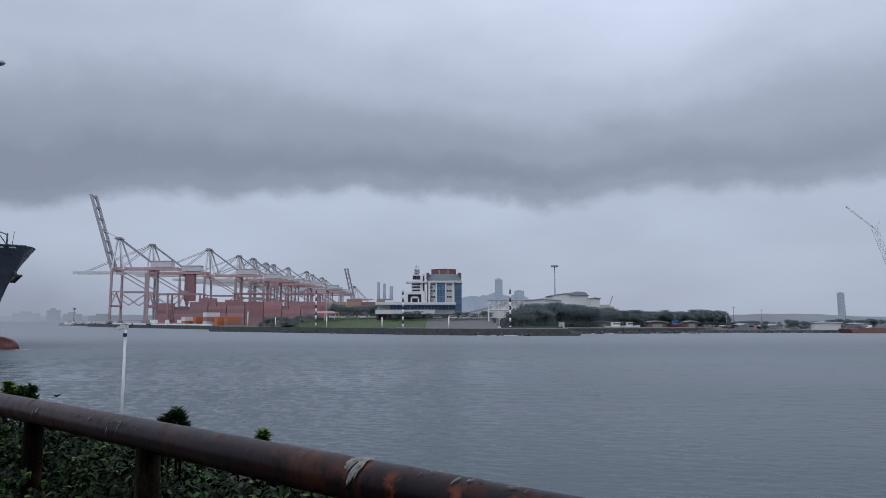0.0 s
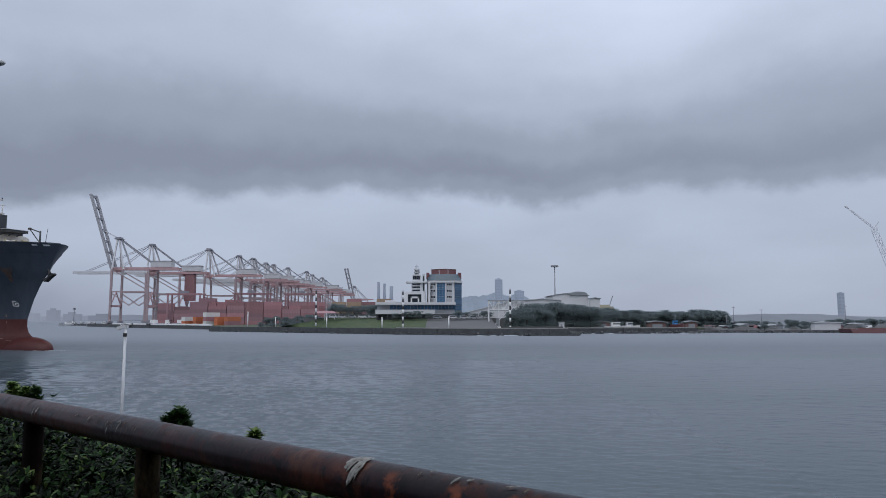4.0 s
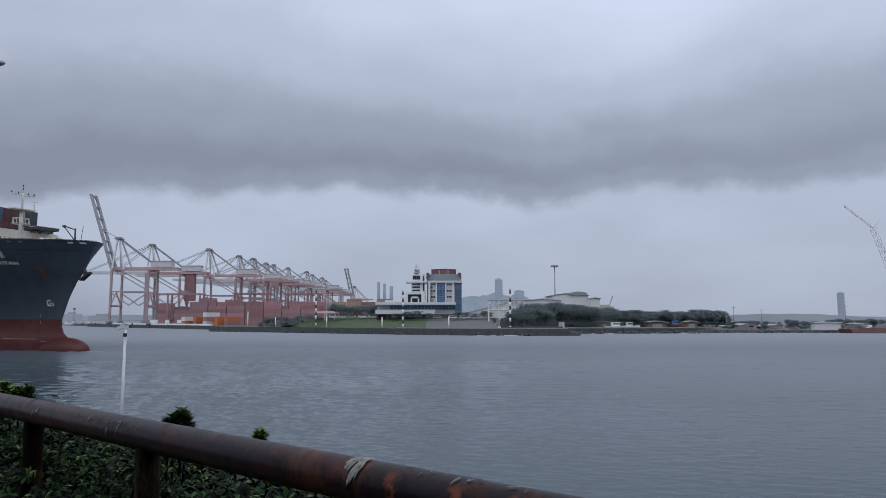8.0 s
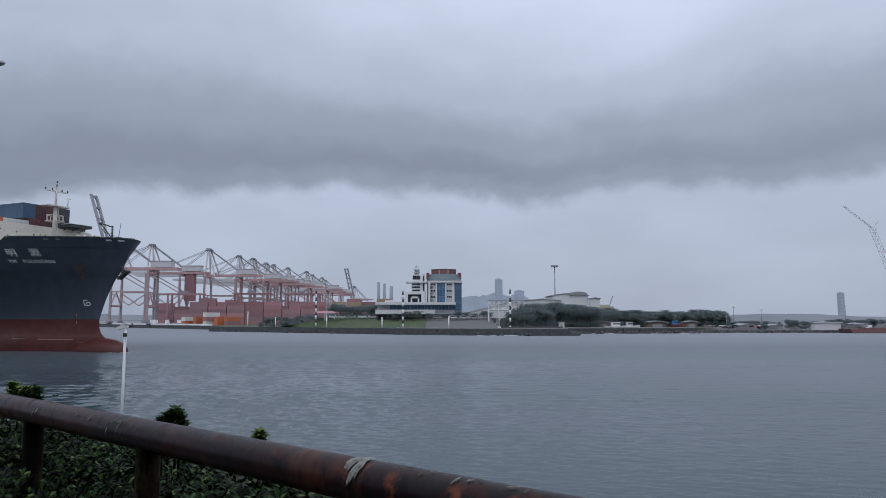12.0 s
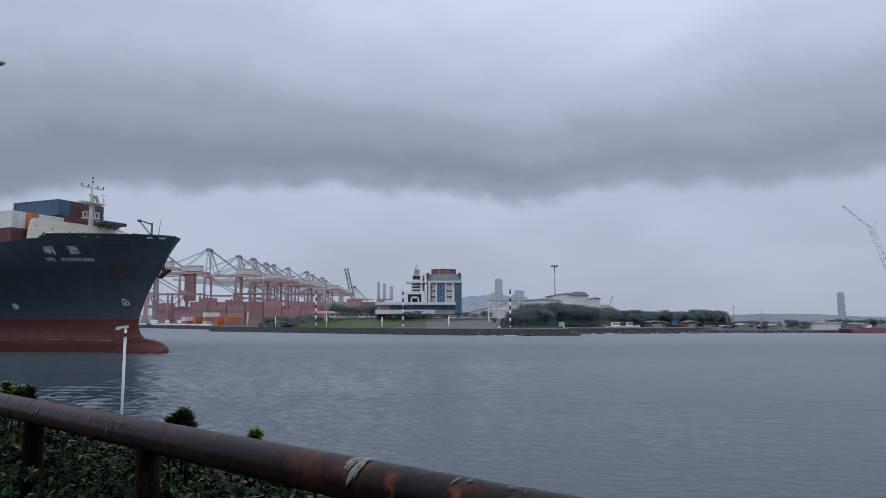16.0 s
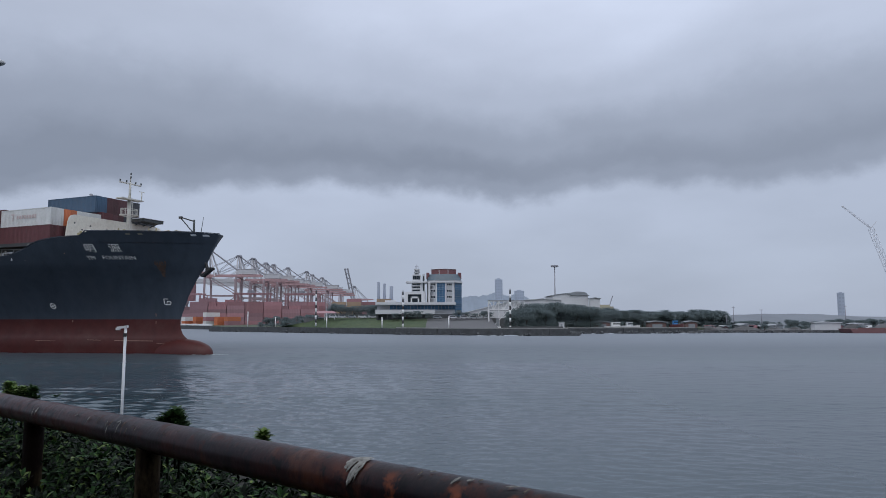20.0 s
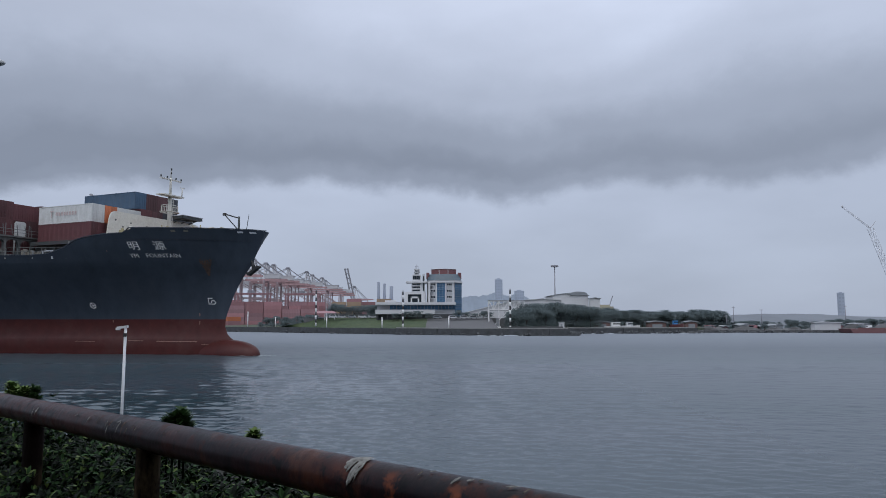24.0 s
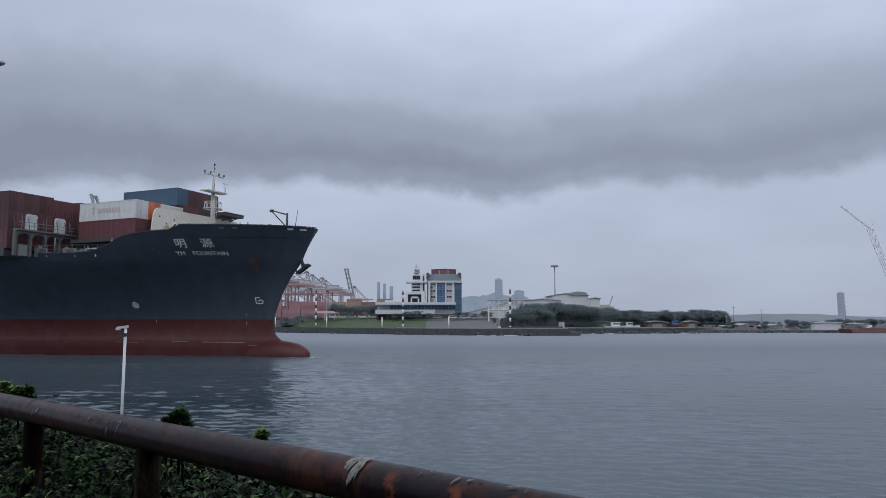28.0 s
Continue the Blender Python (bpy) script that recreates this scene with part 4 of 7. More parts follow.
def foredeck_gear():
    bm = B()
    tube(bm, (-3.0, 0, 18.3), (-3.0, 0, 22.4), 0.20, 0.16, n=10)
    post = part("davit_post", bm, M["lash"], ship, "dark stores davit on the forecastle")
    bm = B()
    beam(bm, (-2.9, 0, 22.1), (-6.0, 0, 23.0), 0.16, 0.2)
    beam(bm, (-6.0, 0, 22.9), (-3.1, 0, 20.2), 0.12, 0.14)
    box(bm, -6.3, -5.7, -0.15, 0.15, 22.75, 23.15)
    part("davit_jib", bm, M["lash"], post)
    bm = B()
    tube(bm, (-1.75, 0, 18.3), (-1.0, 0, 22.7), 0.07, 0.04, n=8)
    part("jackstaff", bm, M["lash"], ship)
    for x, y, r in ((-8.4, -1.5, 0.75), (-8.4, 1.5, 0.75), (-12.5, -4.5, 0.8), (-12.5, 4.5, 0.8)):
        bm = B()
        tube(bm, (x, y - 0.9, 19.3), (x, y + 0.9, 19.3), r, n=14)
        tube(bm, (x, y - 1.0, 19.3), (x, y - 0.85, 19.3), r + 0.3, n=14)
        tube(bm, (x, y + 0.85, 19.3), (x, y + 1.0, 19.3), r + 0.3, n=14)
        box(bm, x - 0.5, x + 0.5, y - 1.3, y + 1.3, 18.3, 18.8)
        part("mooring_winch", bm, M["lash"], ship, "dark mooring winch")
    for x, y in ((-6.6, -2.6), (-7.6, -3.1), (-15.3, -7.0), (-16.4, -7.4)):
        bm = B()
        tube(bm, (x, y, 18.3), (x, y, 20.1), 0.26, n=10)
        ellipsoid(bm, (x + 0.08, y, 20.2), 0.4, 0.4, 0.34, 10, 6)
        part("deck_vent", bm, M["mast_paint"], ship, "cream mushroom vent")


foredeck_gear()


def deck_clutter():
    """Roller pedestals, rope drums and vents that show over the bulwark."""
    rg = random.Random(31)
    for x, y, h, kind in ((-19.6, -8.2, 1.5, 0), (-18.2, -8.0, 1.8, 1), (-16.9, -7.4, 1.5, 0), (-13.9, -6.4, 1.7, 2), (-13.2, -6.3, 1.9, 2), (-12.4, -5.9, 1.7, 0), (-10.4, -4.9, 1.6, 0), (-8.9, -4.0, 1.9, 2), (-7.9, -3.4, 2.0, 2), (-6.0, -2.6, 1.6, 0), (-4.6, -1.9, 1.6, 1)):
        h += 0.55
        bm = B()
        if kind == 2:
            tube(bm, (x, y, 18.3), (x, y, 18.3 + h), 0.42, 0.08, n=8)
        elif kind == 1:
            tube(bm, (x, y - 0.5, 18.3 + h - 0.5), (x, y + 0.5, 18.3 + h - 0.5), 0.5, n=12)
            box(bm, x - 0.35, x + 0.35, y - 0.4, y + 0.4, 18.3, 18.3 + h - 0.6)
        else:
            box(bm, x - 0.4, x + 0.4, y - 0.35, y + 0.35, 18.3, 18.3 + h - 0.3)
            tube(bm, (x, y, 18.3 + h - 0.3), (x, y, 18.3 + h), 0.2, n=8)
        part(("roller_pedestal", "rope_drum", "vent_cone")[kind], bm, M[rg.choice(("gear_ochre", "gear_ochre", "gear_green", "mast_paint"))], ship)


M["gear_ochre"] = mat("ochre_gear_paint", (0.34, 0.31, 0.18), 0.7, stain=(0.2, 0.12, 0.07), per_object=0.2)
M["gear_green"] = mat("green_gear_paint", (0.12, 0.19, 0.15), 0.7, stain=(0.16, 0.1, 0.06), per_object=0.2)
deck_clutter()


def bow_foam():
    rng = random.Random(5)
    for cx, cy, lx, ly, n in ((2.3, -0.7, 0.8, 0.3, 6), (3.1, 0.4, 1.2, 0.3, 6), (0.4, -1.9, 1.2, 0.2, 3)):
        for k in range(n):
            x, y = cx + rng.uniform(-lx, lx), cy + rng.uniform(-ly, ly)
            bm = B()
            ellipsoid(bm, (x, y, 0.02), rng.uniform(0.12, 0.42), rng.uniform(0.06, 0.18), rng.uniform(0.02, 0.07), 8, 4)
            part("bow_foam", bm, M["foam"], ship, "white foam curling off the bulb")


bow_foam()


def lashing_bridge(x):
    """A transverse steel walkway with posts and arched openings between the container bays."""
    bm = B()
    box(bm, x - 0.6, x + 0.6, -20.6, 20.6, 19.0, 19.25)
    br = part("lashing_bridge", bm, M["bridge_grey"], ship, "dark steel lashing bridge with arched openings")
    for k in range(18):
        y = -20.6 + 2.42 * k
        bm = B()
        box(bm, x - 0.3, x + 0.3, y - 0.17, y + 0.17, 15.2, 19.0)
        part("bridge_post", bm, M["bridge_grey"], br)
        if k < 17:
            bm = B()
            for i in range(10):
                a0, a1 = math.pi * i / 10, math.pi * (i + 1) / 10
                ya, yb = y + 1.21 - 1.04 * math.cos(a0), y + 1.21 - 1.04 * math.cos(a1)
                za, zb = 17.9 + 0.75 * math.sin(a0), 17.9 + 0.75 * math.sin(a1)
                v = [bm.verts.new((xx, yy, zz)) for xx in (x + 0.3, x - 0.3) for yy, zz in ((ya, za), (yb, zb), (yb, 19.0), (ya, 19.0))]
                for q in ((0, 1, 2, 3), (4, 7, 6, 5), (0, 4, 5, 1)):
                    bm.faces.new([v[j] for j in q])
            bmesh.ops.remove_doubles(bm, verts=bm.verts[:], dist=0.001)
            part("arch", bm, M["bridge_grey"], br)
            bm = B()
            box(bm, x + 0.1, x + 0.5 + 0.2 * (k % 2), y + 0.4 + 0.3 * (k % 2), y + 1.7 + 0.3 * (k % 3), 15.2, 16.9 - 0.35 * (k % 3))
            part("deck_locker", bm, M["locker"], br)
    bm = B()
    for y0 in range(-20, 21, 2):
        beam(bm, (x + 0.55, y0, 19.2), (x + 0.55, y0, 20.3 + 0.9 * (y0 % 4 == 0)), 0.07)
    beam(bm, (x + 0.55, -20.5, 20.3), (x + 0.55, 20.5, 20.3), 0.07)
    beam(bm, (x + 0.55, -20.5, 19.8), (x + 0.55, 20.5, 19.8), 0.05)
    part("guard_rail", bm, M["locker"], br)
    for k in range(16):
        y = -19.4 + 2.42 * k
        for s in (-0.8, 0.8):
            bm = B()
            beam(bm, (x - 0.7, y + s, 19.2), (x - 1.3, y + s * 0.85, 21.3), 0.07)
            part("lashing_rod", bm, M["bridge_grey"], br)


M["bridge_grey"] = mat("worn_grey_bridge_paint", (0.115, 0.125, 0.124), 0.7, stain=(0.16, 0.10, 0.07), stain_amount=0.4, per_object=0.2)
M["locker"] = mat("grey_locker_paint", (0.17, 0.18, 0.18), 0.7, stain=(0.2, 0.12, 0.08), per_object=0.3)
lashing_bridge(-37.0)


def side_gear():
    for x, w in ((-28.6, 2.2), (-31.6, 2.0), (-36.2, 2.4)):
        bm = B()
        y = -(hull_y(x, 15.6) - 0.5)
        for dx in (-w / 2, w / 2):
            beam(bm, (x + dx, y, 15.2), (x + dx, y, 16.5), 0.16)
        beam(bm, (x - w / 2, y, 16.45), (x + w / 2, y, 16.45), 0.16)
        beam(bm, (x - w / 2, y, 15.85), (x + w / 2, y, 15.85), 0.12)
        part("roller_frame", bm, M["fairlead"] if x > -30 else M["locker"], ship, "mooring roller frame at the deck edge")
    # guard rail of the side walkway
    for k in range(20):
        x = -25.5 - 1.9 * k
        y = -(hull_y(x, 15.6) - 0.25)
        bm = B()
        beam(bm, (x, y, 15.2), (x, y, 17.0), 0.08)
        part("side_stanchion", bm, M["bridge_grey"], ship)
    for z in (16.4, 17.0):
        bm = B()
        for k in range(19):
            xa, xb = -25.5 - 1.9 * k, -27.4 - 1.9 * k
            beam(bm, (xa, -(hull_y(xa, 15.6) - 0.25), z), (xb, -(hull_y(xb, 15.6) - 0.25), z), 0.06)
        part("side_rail", bm, M["bridge_grey"], ship)
    # pipes, boxes and vents between the walkway and the lashing bridge
    rg = random.Random(44)
    for k in range(34):
        x = -26.5 - 1.05 * k + rg.uniform(-0.3, 0.3)
        y = -(hull_y(x, 15.6) - rg.uniform(0.9, 2.6))
        bm = B()
        if k % 3 == 0:
            tube(bm, (x, y, 15.2), (x, y, 15.2 + rg.uniform(1.4, 3.2)), 0.14, n=8)
            part("deck_pipe", bm, M[rg.choice(("bridge_grey", "fairlead_old"))], ship)
        else:
            h = rg.uniform(0.7, 1.9)
            box(bm, x - rg.uniform(0.3, 0.6), x + rg.uniform(0.3, 0.6), y - 0.3, y + 0.3, 15.2, 15.2 + h)
            box(bm, x - 0.2, x + 0.2, y - 0.2, y + 0.2, 15.2 + h, 15.4 + h)
            part("deck_locker", bm, M[rg.choice(("bridge_grey", "locker", "fairlead_old", "lash"))], ship)
    for y in (-9.5, 9.5):
        bm = B()
        box(bm, -36.5, -24.4, y - 1.2, y + 1.2, 15.2, 17.8)
        part("hatch_pedestal", bm, M["lash"], ship)
    bm = B()
    box(bm, -36.0, -23.0, -12.0, 9.1, 17.8, 18.38)
    part("hatch_cover", bm, M["lash"], ship)
    bm = B()
    box(bm, -35.8, -23.1, -1.6, 8.3, 18.38, 18.88)
    part("hatch_riser", bm, M["lash"], ship)
    bm = B()
    box(bm, -52.0, -39.0, -20.8, 20.8, 15.2, 16.38)
    part("hatch_cover", bm, M["lash"], ship)
    bm = B()
    box(bm, -66.0, -53.0, -20.8, 20.8, 15.2, 16.38)
    part("hatch_cover", bm, M["lash"], ship)
    bm = B()
    y = -20.3
    tube(bm, (-39.6, y, 15.2), (-39.6, y, 17.0), 0.05, n=6)
    box(bm, -39.9, -39.3, y - 0.3, y - 0.22, 16.9, 17.5)
    part("deck_lamp", bm, M["fairlead"], ship)


side_gear()

# ---- freight containers: front end at x 0, reaching back to -12.19
_box_mesh = {}


def container_mesh(key, h):
    if (key, h) in _box_mesh:
        return _box_mesh[(key, h)]
    bm = B()
    Lc, w = 12.19, 1.219
    n = 44

    def ring(z, groove):
        """The plan outline at one height: corrugated where the panels are, plain at the rails."""
        pts = [(-Lc, -w), (-Lc + 0.16, -w)]
        for i in range(n + 1):
            x = -Lc + 0.16 + (Lc - 0.32) * i / n
            pts.append((x, -w + ((0.02 + (0.045 if (i // 2) % 2 else 0.0)) if groove else 0.0)))
        pts += [(-0.16, -w), (-0.04, -w)]
        pts += [(x, -y) for x, y in reversed(pts)]
        return [bm.verts.new((x, y, z)) for x, y in pts]

    rings = [ring(0, 0), ring(0.12, 0), ring(0.125, 1), ring(h - 0.125, 1), ring(h - 0.12, 0), ring(h, 0)]
    for a, b in zip(rings, rings[1:]):
        for i in range(len(a)):
            k = (i + 1) % len(a)
            bm.faces.new((a[i], a[k], b[k], b[i]))
    bm.faces.new(rings[0])
    bm.faces.new(rings[-1])
    body = finish(bm, "container_body", M[key])
    doors = []
    for sg in (-1, 1):
        bm = B()
        y0, y1 = (0.02, w - 0.09) if sg > 0 else (-w + 0.09, -0.02)
        box(bm, -0.045, -0.02, y0, y1, 0.1, h - 0.1)
        for f in (0.3, 0.72):
            yy = y0 + (y1 - y0) * f
            tube(bm, (-0.005, yy, 0.1), (-0.005, yy, h - 0.1), 0.025, n=6)
        for z in (0.6, 1.3, 2.0):
            box(bm, -0.03, 0.0, y0 + 0.05, y1 - 0.05, z, z + 0.06)
        doors.append(finish(bm, "door", M[key]))
    _box_mesh[(key, h)] = (body, doors)
    return body, doors


WORDS = {"c_red": "dark red", "c_brown": "brown", "c_white": "white", "c_blue": "blue", "c_grey": "dark grey", "c_orange": "orange", "c_yellow": "tan", "c_hazed": "haze-paled red", "c_rose": "haze-paled brown"}


def container(m, key, where, h=2.9, group=""):
    body, doors = container_mesh(key, h)
    ob = new("shipping_container", body)
    ob.matrix_basis = m
    tagged(ob, "weathered %s corrugated steel shipping container %s" % (WORDS[key], where), "container", group)
    for d in doors:
        share("door", d, ob)
    return ob


def cargo(x, y, z, key, h=2.9):
    m = pose(x, y, z)
    ob = container(m, key, "stacked on the ship", h, "deck cargo of the ship")
    riders.append((ob, m))
    return ob


# first bay: two tiers, three in the middle
BAY1 = -22.7
for r in range(10):
    y = -10.3 + 2.46 * r
    low = ("c_red", "c_brown", "c_red", "c_brown", "c_brown", "c_red", "c_brown", "c_red", "c_brown", "c_brown")[r]
    mid = ("c_white", "c_orange", "c_white", "c_white", "c_red", "c_brown", "c_grey", "c_grey", "c_grey", "c_brown")[r]
    if r < 9:
        up = 0.5 if r in (4, 5, 6, 7) else 0.0
        cargo(BAY1, y, 18.38 + up, low)
        first = cargo(BAY1, y, 21.285 + up, mid)
        if r == 0:
            lead = first
    if r in (4, 5, 6, 7):
        cargo(BAY1 - 0.5, y - 0.9, 24.69, ("c_blue", "c_brown", "c_brown", "c_grey")[r - 4])


def cargo_marks():
    """Faded red shapes where the white box carries its owner's sign."""
    bm = B()
    y = -1.262
    box(bm, -9.55, -8.75, y, y + 0.02, 1.95, 2.15)
    box(bm, -9.25, -9.05, y, y + 0.02, 0.95, 1.95)
    part("sign", bm, M["faded_red"], lead, "faded red sign shapes")
    for k in range(8):
        bm = B()
        box(bm, -8.2 + 0.62 * k, -7.78 + 0.62 * k, y, y + 0.02, 1.25, 1.85)
        part("sign_bar", bm, M["faded_red"], lead)


M["faded_red"] = mat("faded_red_sign", (0.56, 0.46, 0.45), 0.7, var=0.3, scale=4)
cargo_marks()


def reefer_panel(box_ob):
    """The pale cooling unit set in the end of a refrigerated box."""
    bm = B()
    rim = [(-0.98, 0.1), (0.98, 0.1), (0.98, 2.25), (0.86, 2.5), (0.7, 2.6), (-0.7, 2.6), (-0.86, 2.5), (-0.98, 2.25)]
    a = [bm.verts.new((0.01, y, z)) for y, z in rim]
    b = [bm.verts.new((0.12, y, z)) for y, z in rim]
    bm.faces.new(a)
    bm.faces.new(b)
    for i in range(8):
        bm.faces.new((a[i], a[(i + 1) % 8], b[(i + 1) % 8], b[i]))
    unit = part("cooling_unit", bm, M["c_white"], box_ob, "white cooling unit in the end wall")
    bm = B()
    for k in range(5):
        box(bm, 0.12, 0.14, -0.75, 0.1, 1.55 + 0.16 * k, 1.62 + 0.16 * k)
    part("louvre", bm, M["grey_wall"], unit)


# second bay and third bay: full width
for bay, front in enumerate((-38.4, -52.6)):
    for r in range(17):
        y = -19.6 + 2.45 * r
        for t in range(3):
            key = ("c_red", "c_brown", "c_red", "c_brown", "c_red")[(r * 2 + t * 3 + bay) % 5]
            if r in (5, 6) and t == 0:
                key = "c_blue"
            ob = cargo(front, y, 16.385 + 2.905 * t, key, 2.6 if (bay == 0 and t == 2 and r in (3, 4)) else 2.9)
            if bay == 0 and t == 1 and r in (1, 3):
                reefer_panel(ob)
# ------------------------------------------------------------------ quay cranes


def lattice(bm, p, q, w, n, t):
    """A square lattice girder: four chords with zigzag lacing."""
    p, q, s, u = frame_of(p, q)
    c = [s * (a * w / 2) + u * (b * w / 2) for a, b in ((-1, -1), (1, -1), (1, 1), (-1, 1))]
    for k in c:
        beam(bm, p + k, q + k, t)
    for i in range(n):
        a, b = p.lerp(q, i / n), p.lerp(q, (i + 1) / n)
        for k in range(4):
            beam(bm, a + c[k], b + c[(k + 1) % 4], t * 0.6)


def quay_crane(x, y, up, name_label, house=True, turn=0.0):
    """A ship-to-shore gantry crane. Seaward legs at x 0, landward at x 30, boom over the water towards -x."""
    cr = thing("quay_crane", pose(x, y, 1.9, 0, 0, turn), name_label, "crane", group="quay cranes of the terminal")
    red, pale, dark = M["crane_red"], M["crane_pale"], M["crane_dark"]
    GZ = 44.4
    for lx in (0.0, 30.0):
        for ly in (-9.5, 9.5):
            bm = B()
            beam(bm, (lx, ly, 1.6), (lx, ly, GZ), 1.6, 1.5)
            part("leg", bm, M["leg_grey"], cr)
            bm = B()
            box(bm, lx - 1.0, lx + 1.0, ly - 3.6, ly + 3.6, 0.6, 2.0)
            for k in range(4):
                tube(bm, (lx - 0.4, ly - 2.8 + 1.85 * k, 0.45), (lx + 0.4, ly - 2.8 + 1.85 * k, 0.45), 0.45, n=8)
            part("bogie", bm, dark, cr)
    for ly in (-9.5, 9.5):
        bm = B()
        beam(bm, (0, ly, 26.0), (30, ly, 26.0), 0.9, 1.1)
        part("portal_beam", bm, M["leg_grey"], cr)
        for a, b in (((0, 44), (30, 27)), ((0, 25.2), (15, 15)), ((15, 15), (30, 25.2))):
            bm = B()
            beam(bm, (a[0], ly, a[1]), (b[0], ly, b[1]), 0.7)
            part("brace", bm, M["leg_grey"], cr)
    for lx in (0.0, 30.0):
        for z in (14.5, GZ - 1):
            bm = B()
            beam(bm, (lx, -9.5, z), (lx, 9.5, z), 1.6, 1.5)
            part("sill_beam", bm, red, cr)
        for k in (-1, 1):
            bm = B()
            beam(bm, (lx, -9.5 * k, 14.5), (lx, 0, 26), 0.7)
            part("brace", bm, red, cr)
    for ly in (-3.2, 3.2):
        bm = B()
        beam(bm, (-3, ly, GZ + 0.8), (52, ly, GZ + 0.8), 1.3, 2.2)
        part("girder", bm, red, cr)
    if house:
        bm = B()
        box(bm, 29, 46, -4.0, 4.0, GZ + 2.2, GZ + 7.0)
        box(bm, 28.4, 46.6, -4.4, 4.4, GZ + 7.0, GZ + 7.4)
        part("machinery_house", bm, pale, cr, "pale grey machinery house")
    # apex frame
    for ly in (-6, 6):
        for lx, top in ((-0.5, 0.2), (9.0, 1.2)):
            bm = B()
            beam(bm, (lx, ly * 1.4, GZ), (top, ly * 0.35, 70.4), 1.1)
            part("apex_leg", bm, pale, cr)
    bm = B()
    box(bm, -1.6, 2.4, -3.0, 3.0, 70.2, 71.6)
    box(bm, -2.4, 3.4, -3.8, 3.8, 69.8, 70.2)
    part("apex_platform", bm, dark, cr)
    for ly in (-2.4, 2.4):
        bm = B()
        beam(bm, (1, ly, 70.5), (34, ly, GZ + 2), 0.8)
        part("backstay", bm, dark, cr)
    hinge = Vector((-3.0, 0, GZ + 1.0))
    ang = radians(107.8) if up else radians(180.0)
    way = Vector((math.cos(ang), 0, math.sin(ang)))
    for ly in (-4.2, 4.2):
        bm = B()
        beam(bm, hinge + Vector((0, ly, 0)), hinge + way * 65 + Vector((0, ly, 0)), 1.5, 2.2 if not up else 3.0)
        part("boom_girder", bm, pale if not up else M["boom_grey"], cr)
    for k in range(7):
        c = hinge + way * (4 + 9.9 * k)
        bm = B()
        beam(bm, c + Vector((0, -4.2, 0)), c + Vector((0, 4.2, 0)), 1.6 if up else 0.9)
        part("boom_tie", bm, dark, cr)
    for ly in (-2.4, 2.4):
        for d in ((30, 58) if not up else (34,)):
            bm = B()
            beam(bm, (0, ly, 70.6), hinge + way * d + Vector((0, ly, 0)), 0.38)
            part("forestay", bm, dark if not up else pale, cr)
    bm = B()
    box(bm, 3.5, 6.5, -1.5, 1.5, GZ - 4.0, GZ - 1.4)
    part("operator_cab", bm, pale, cr)
    for k in range(10):
        bm = B()
        z0 = 2.0 + 2.4 * k
        s = 1 if k % 2 else -1
        beam(bm, (30 + 1.6 + s * 0.9, 8.0, z0), (30 + 1.6 - s * 0.9, 8.0, z0 + 2.4), 0.25, 0.9)
        part("stair_flight", bm, dark, cr)
    return cr


# leg red greyed by haze put into the base colour
M["leg_grey"] = mat("haze_greyed_red_crane_paint", (0.335, 0.262, 0.275), 0.6, var=0.15, scale=0.25, per_object=0.12)
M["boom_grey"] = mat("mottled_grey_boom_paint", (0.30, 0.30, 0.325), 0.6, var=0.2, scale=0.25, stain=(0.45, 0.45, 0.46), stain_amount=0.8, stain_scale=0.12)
_c = "tall haze-paled red quay crane with pale boom lowered over the water"
quay_crane(-270, 575, True, "haze-paled red quay crane with its pale boom raised")
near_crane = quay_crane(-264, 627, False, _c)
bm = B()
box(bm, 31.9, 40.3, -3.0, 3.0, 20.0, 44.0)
part("hoist_house", bm, M["c_hazed"], near_crane, "dull red clad hoist tower")
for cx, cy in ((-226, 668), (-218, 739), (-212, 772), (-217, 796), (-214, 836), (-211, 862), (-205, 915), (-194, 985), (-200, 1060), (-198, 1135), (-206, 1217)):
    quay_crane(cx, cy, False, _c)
quay_crane(-184, 1440, True, "haze-paled red quay crane with its pale boom raised", house=False, turn=50)
# ------------------------------------------------------------------ terminal yard


def stack(x, y, z, key, turn=0.0):
    return container(pose(x, y, z, 0, 0, turn), key, "in a terminal stack", 2.6, "container stacks of the terminal")


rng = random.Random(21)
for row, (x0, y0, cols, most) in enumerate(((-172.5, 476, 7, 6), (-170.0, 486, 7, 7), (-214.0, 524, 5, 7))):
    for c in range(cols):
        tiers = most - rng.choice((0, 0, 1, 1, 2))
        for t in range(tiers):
            stack(x0 + 12.6 * c + 12.2, y0, 1.905 + 2.605 * t, "c_rose" if c == 0 and row == 0 else rng.choice(("c_hazed", "c_hazed", "c_rose", "c_hazed", "c_rose", "c_white" if t > 3 and row == 0 and c == 7 else "c_hazed")), 0)
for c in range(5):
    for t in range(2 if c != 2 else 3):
        key = ("c_orange", "c_orange", "c_white", "c_orange", "c_hazed")[(c + 2 * t) % 5] if t < 2 else "c_white"
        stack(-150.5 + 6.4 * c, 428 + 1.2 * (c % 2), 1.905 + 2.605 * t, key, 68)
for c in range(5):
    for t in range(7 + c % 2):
        stack(-82 + 12.7 * c, 590, 1.905 + 2.605 * t, ("c_yellow", "c_yellow", "c_hazed")[(c + t) % 3])
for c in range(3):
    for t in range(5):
        stack(-50 + 12.7 * c, 520, 1.905 + 2.605 * t, ("c_hazed", "c_rose", "c_hazed")[(c + t) % 3])


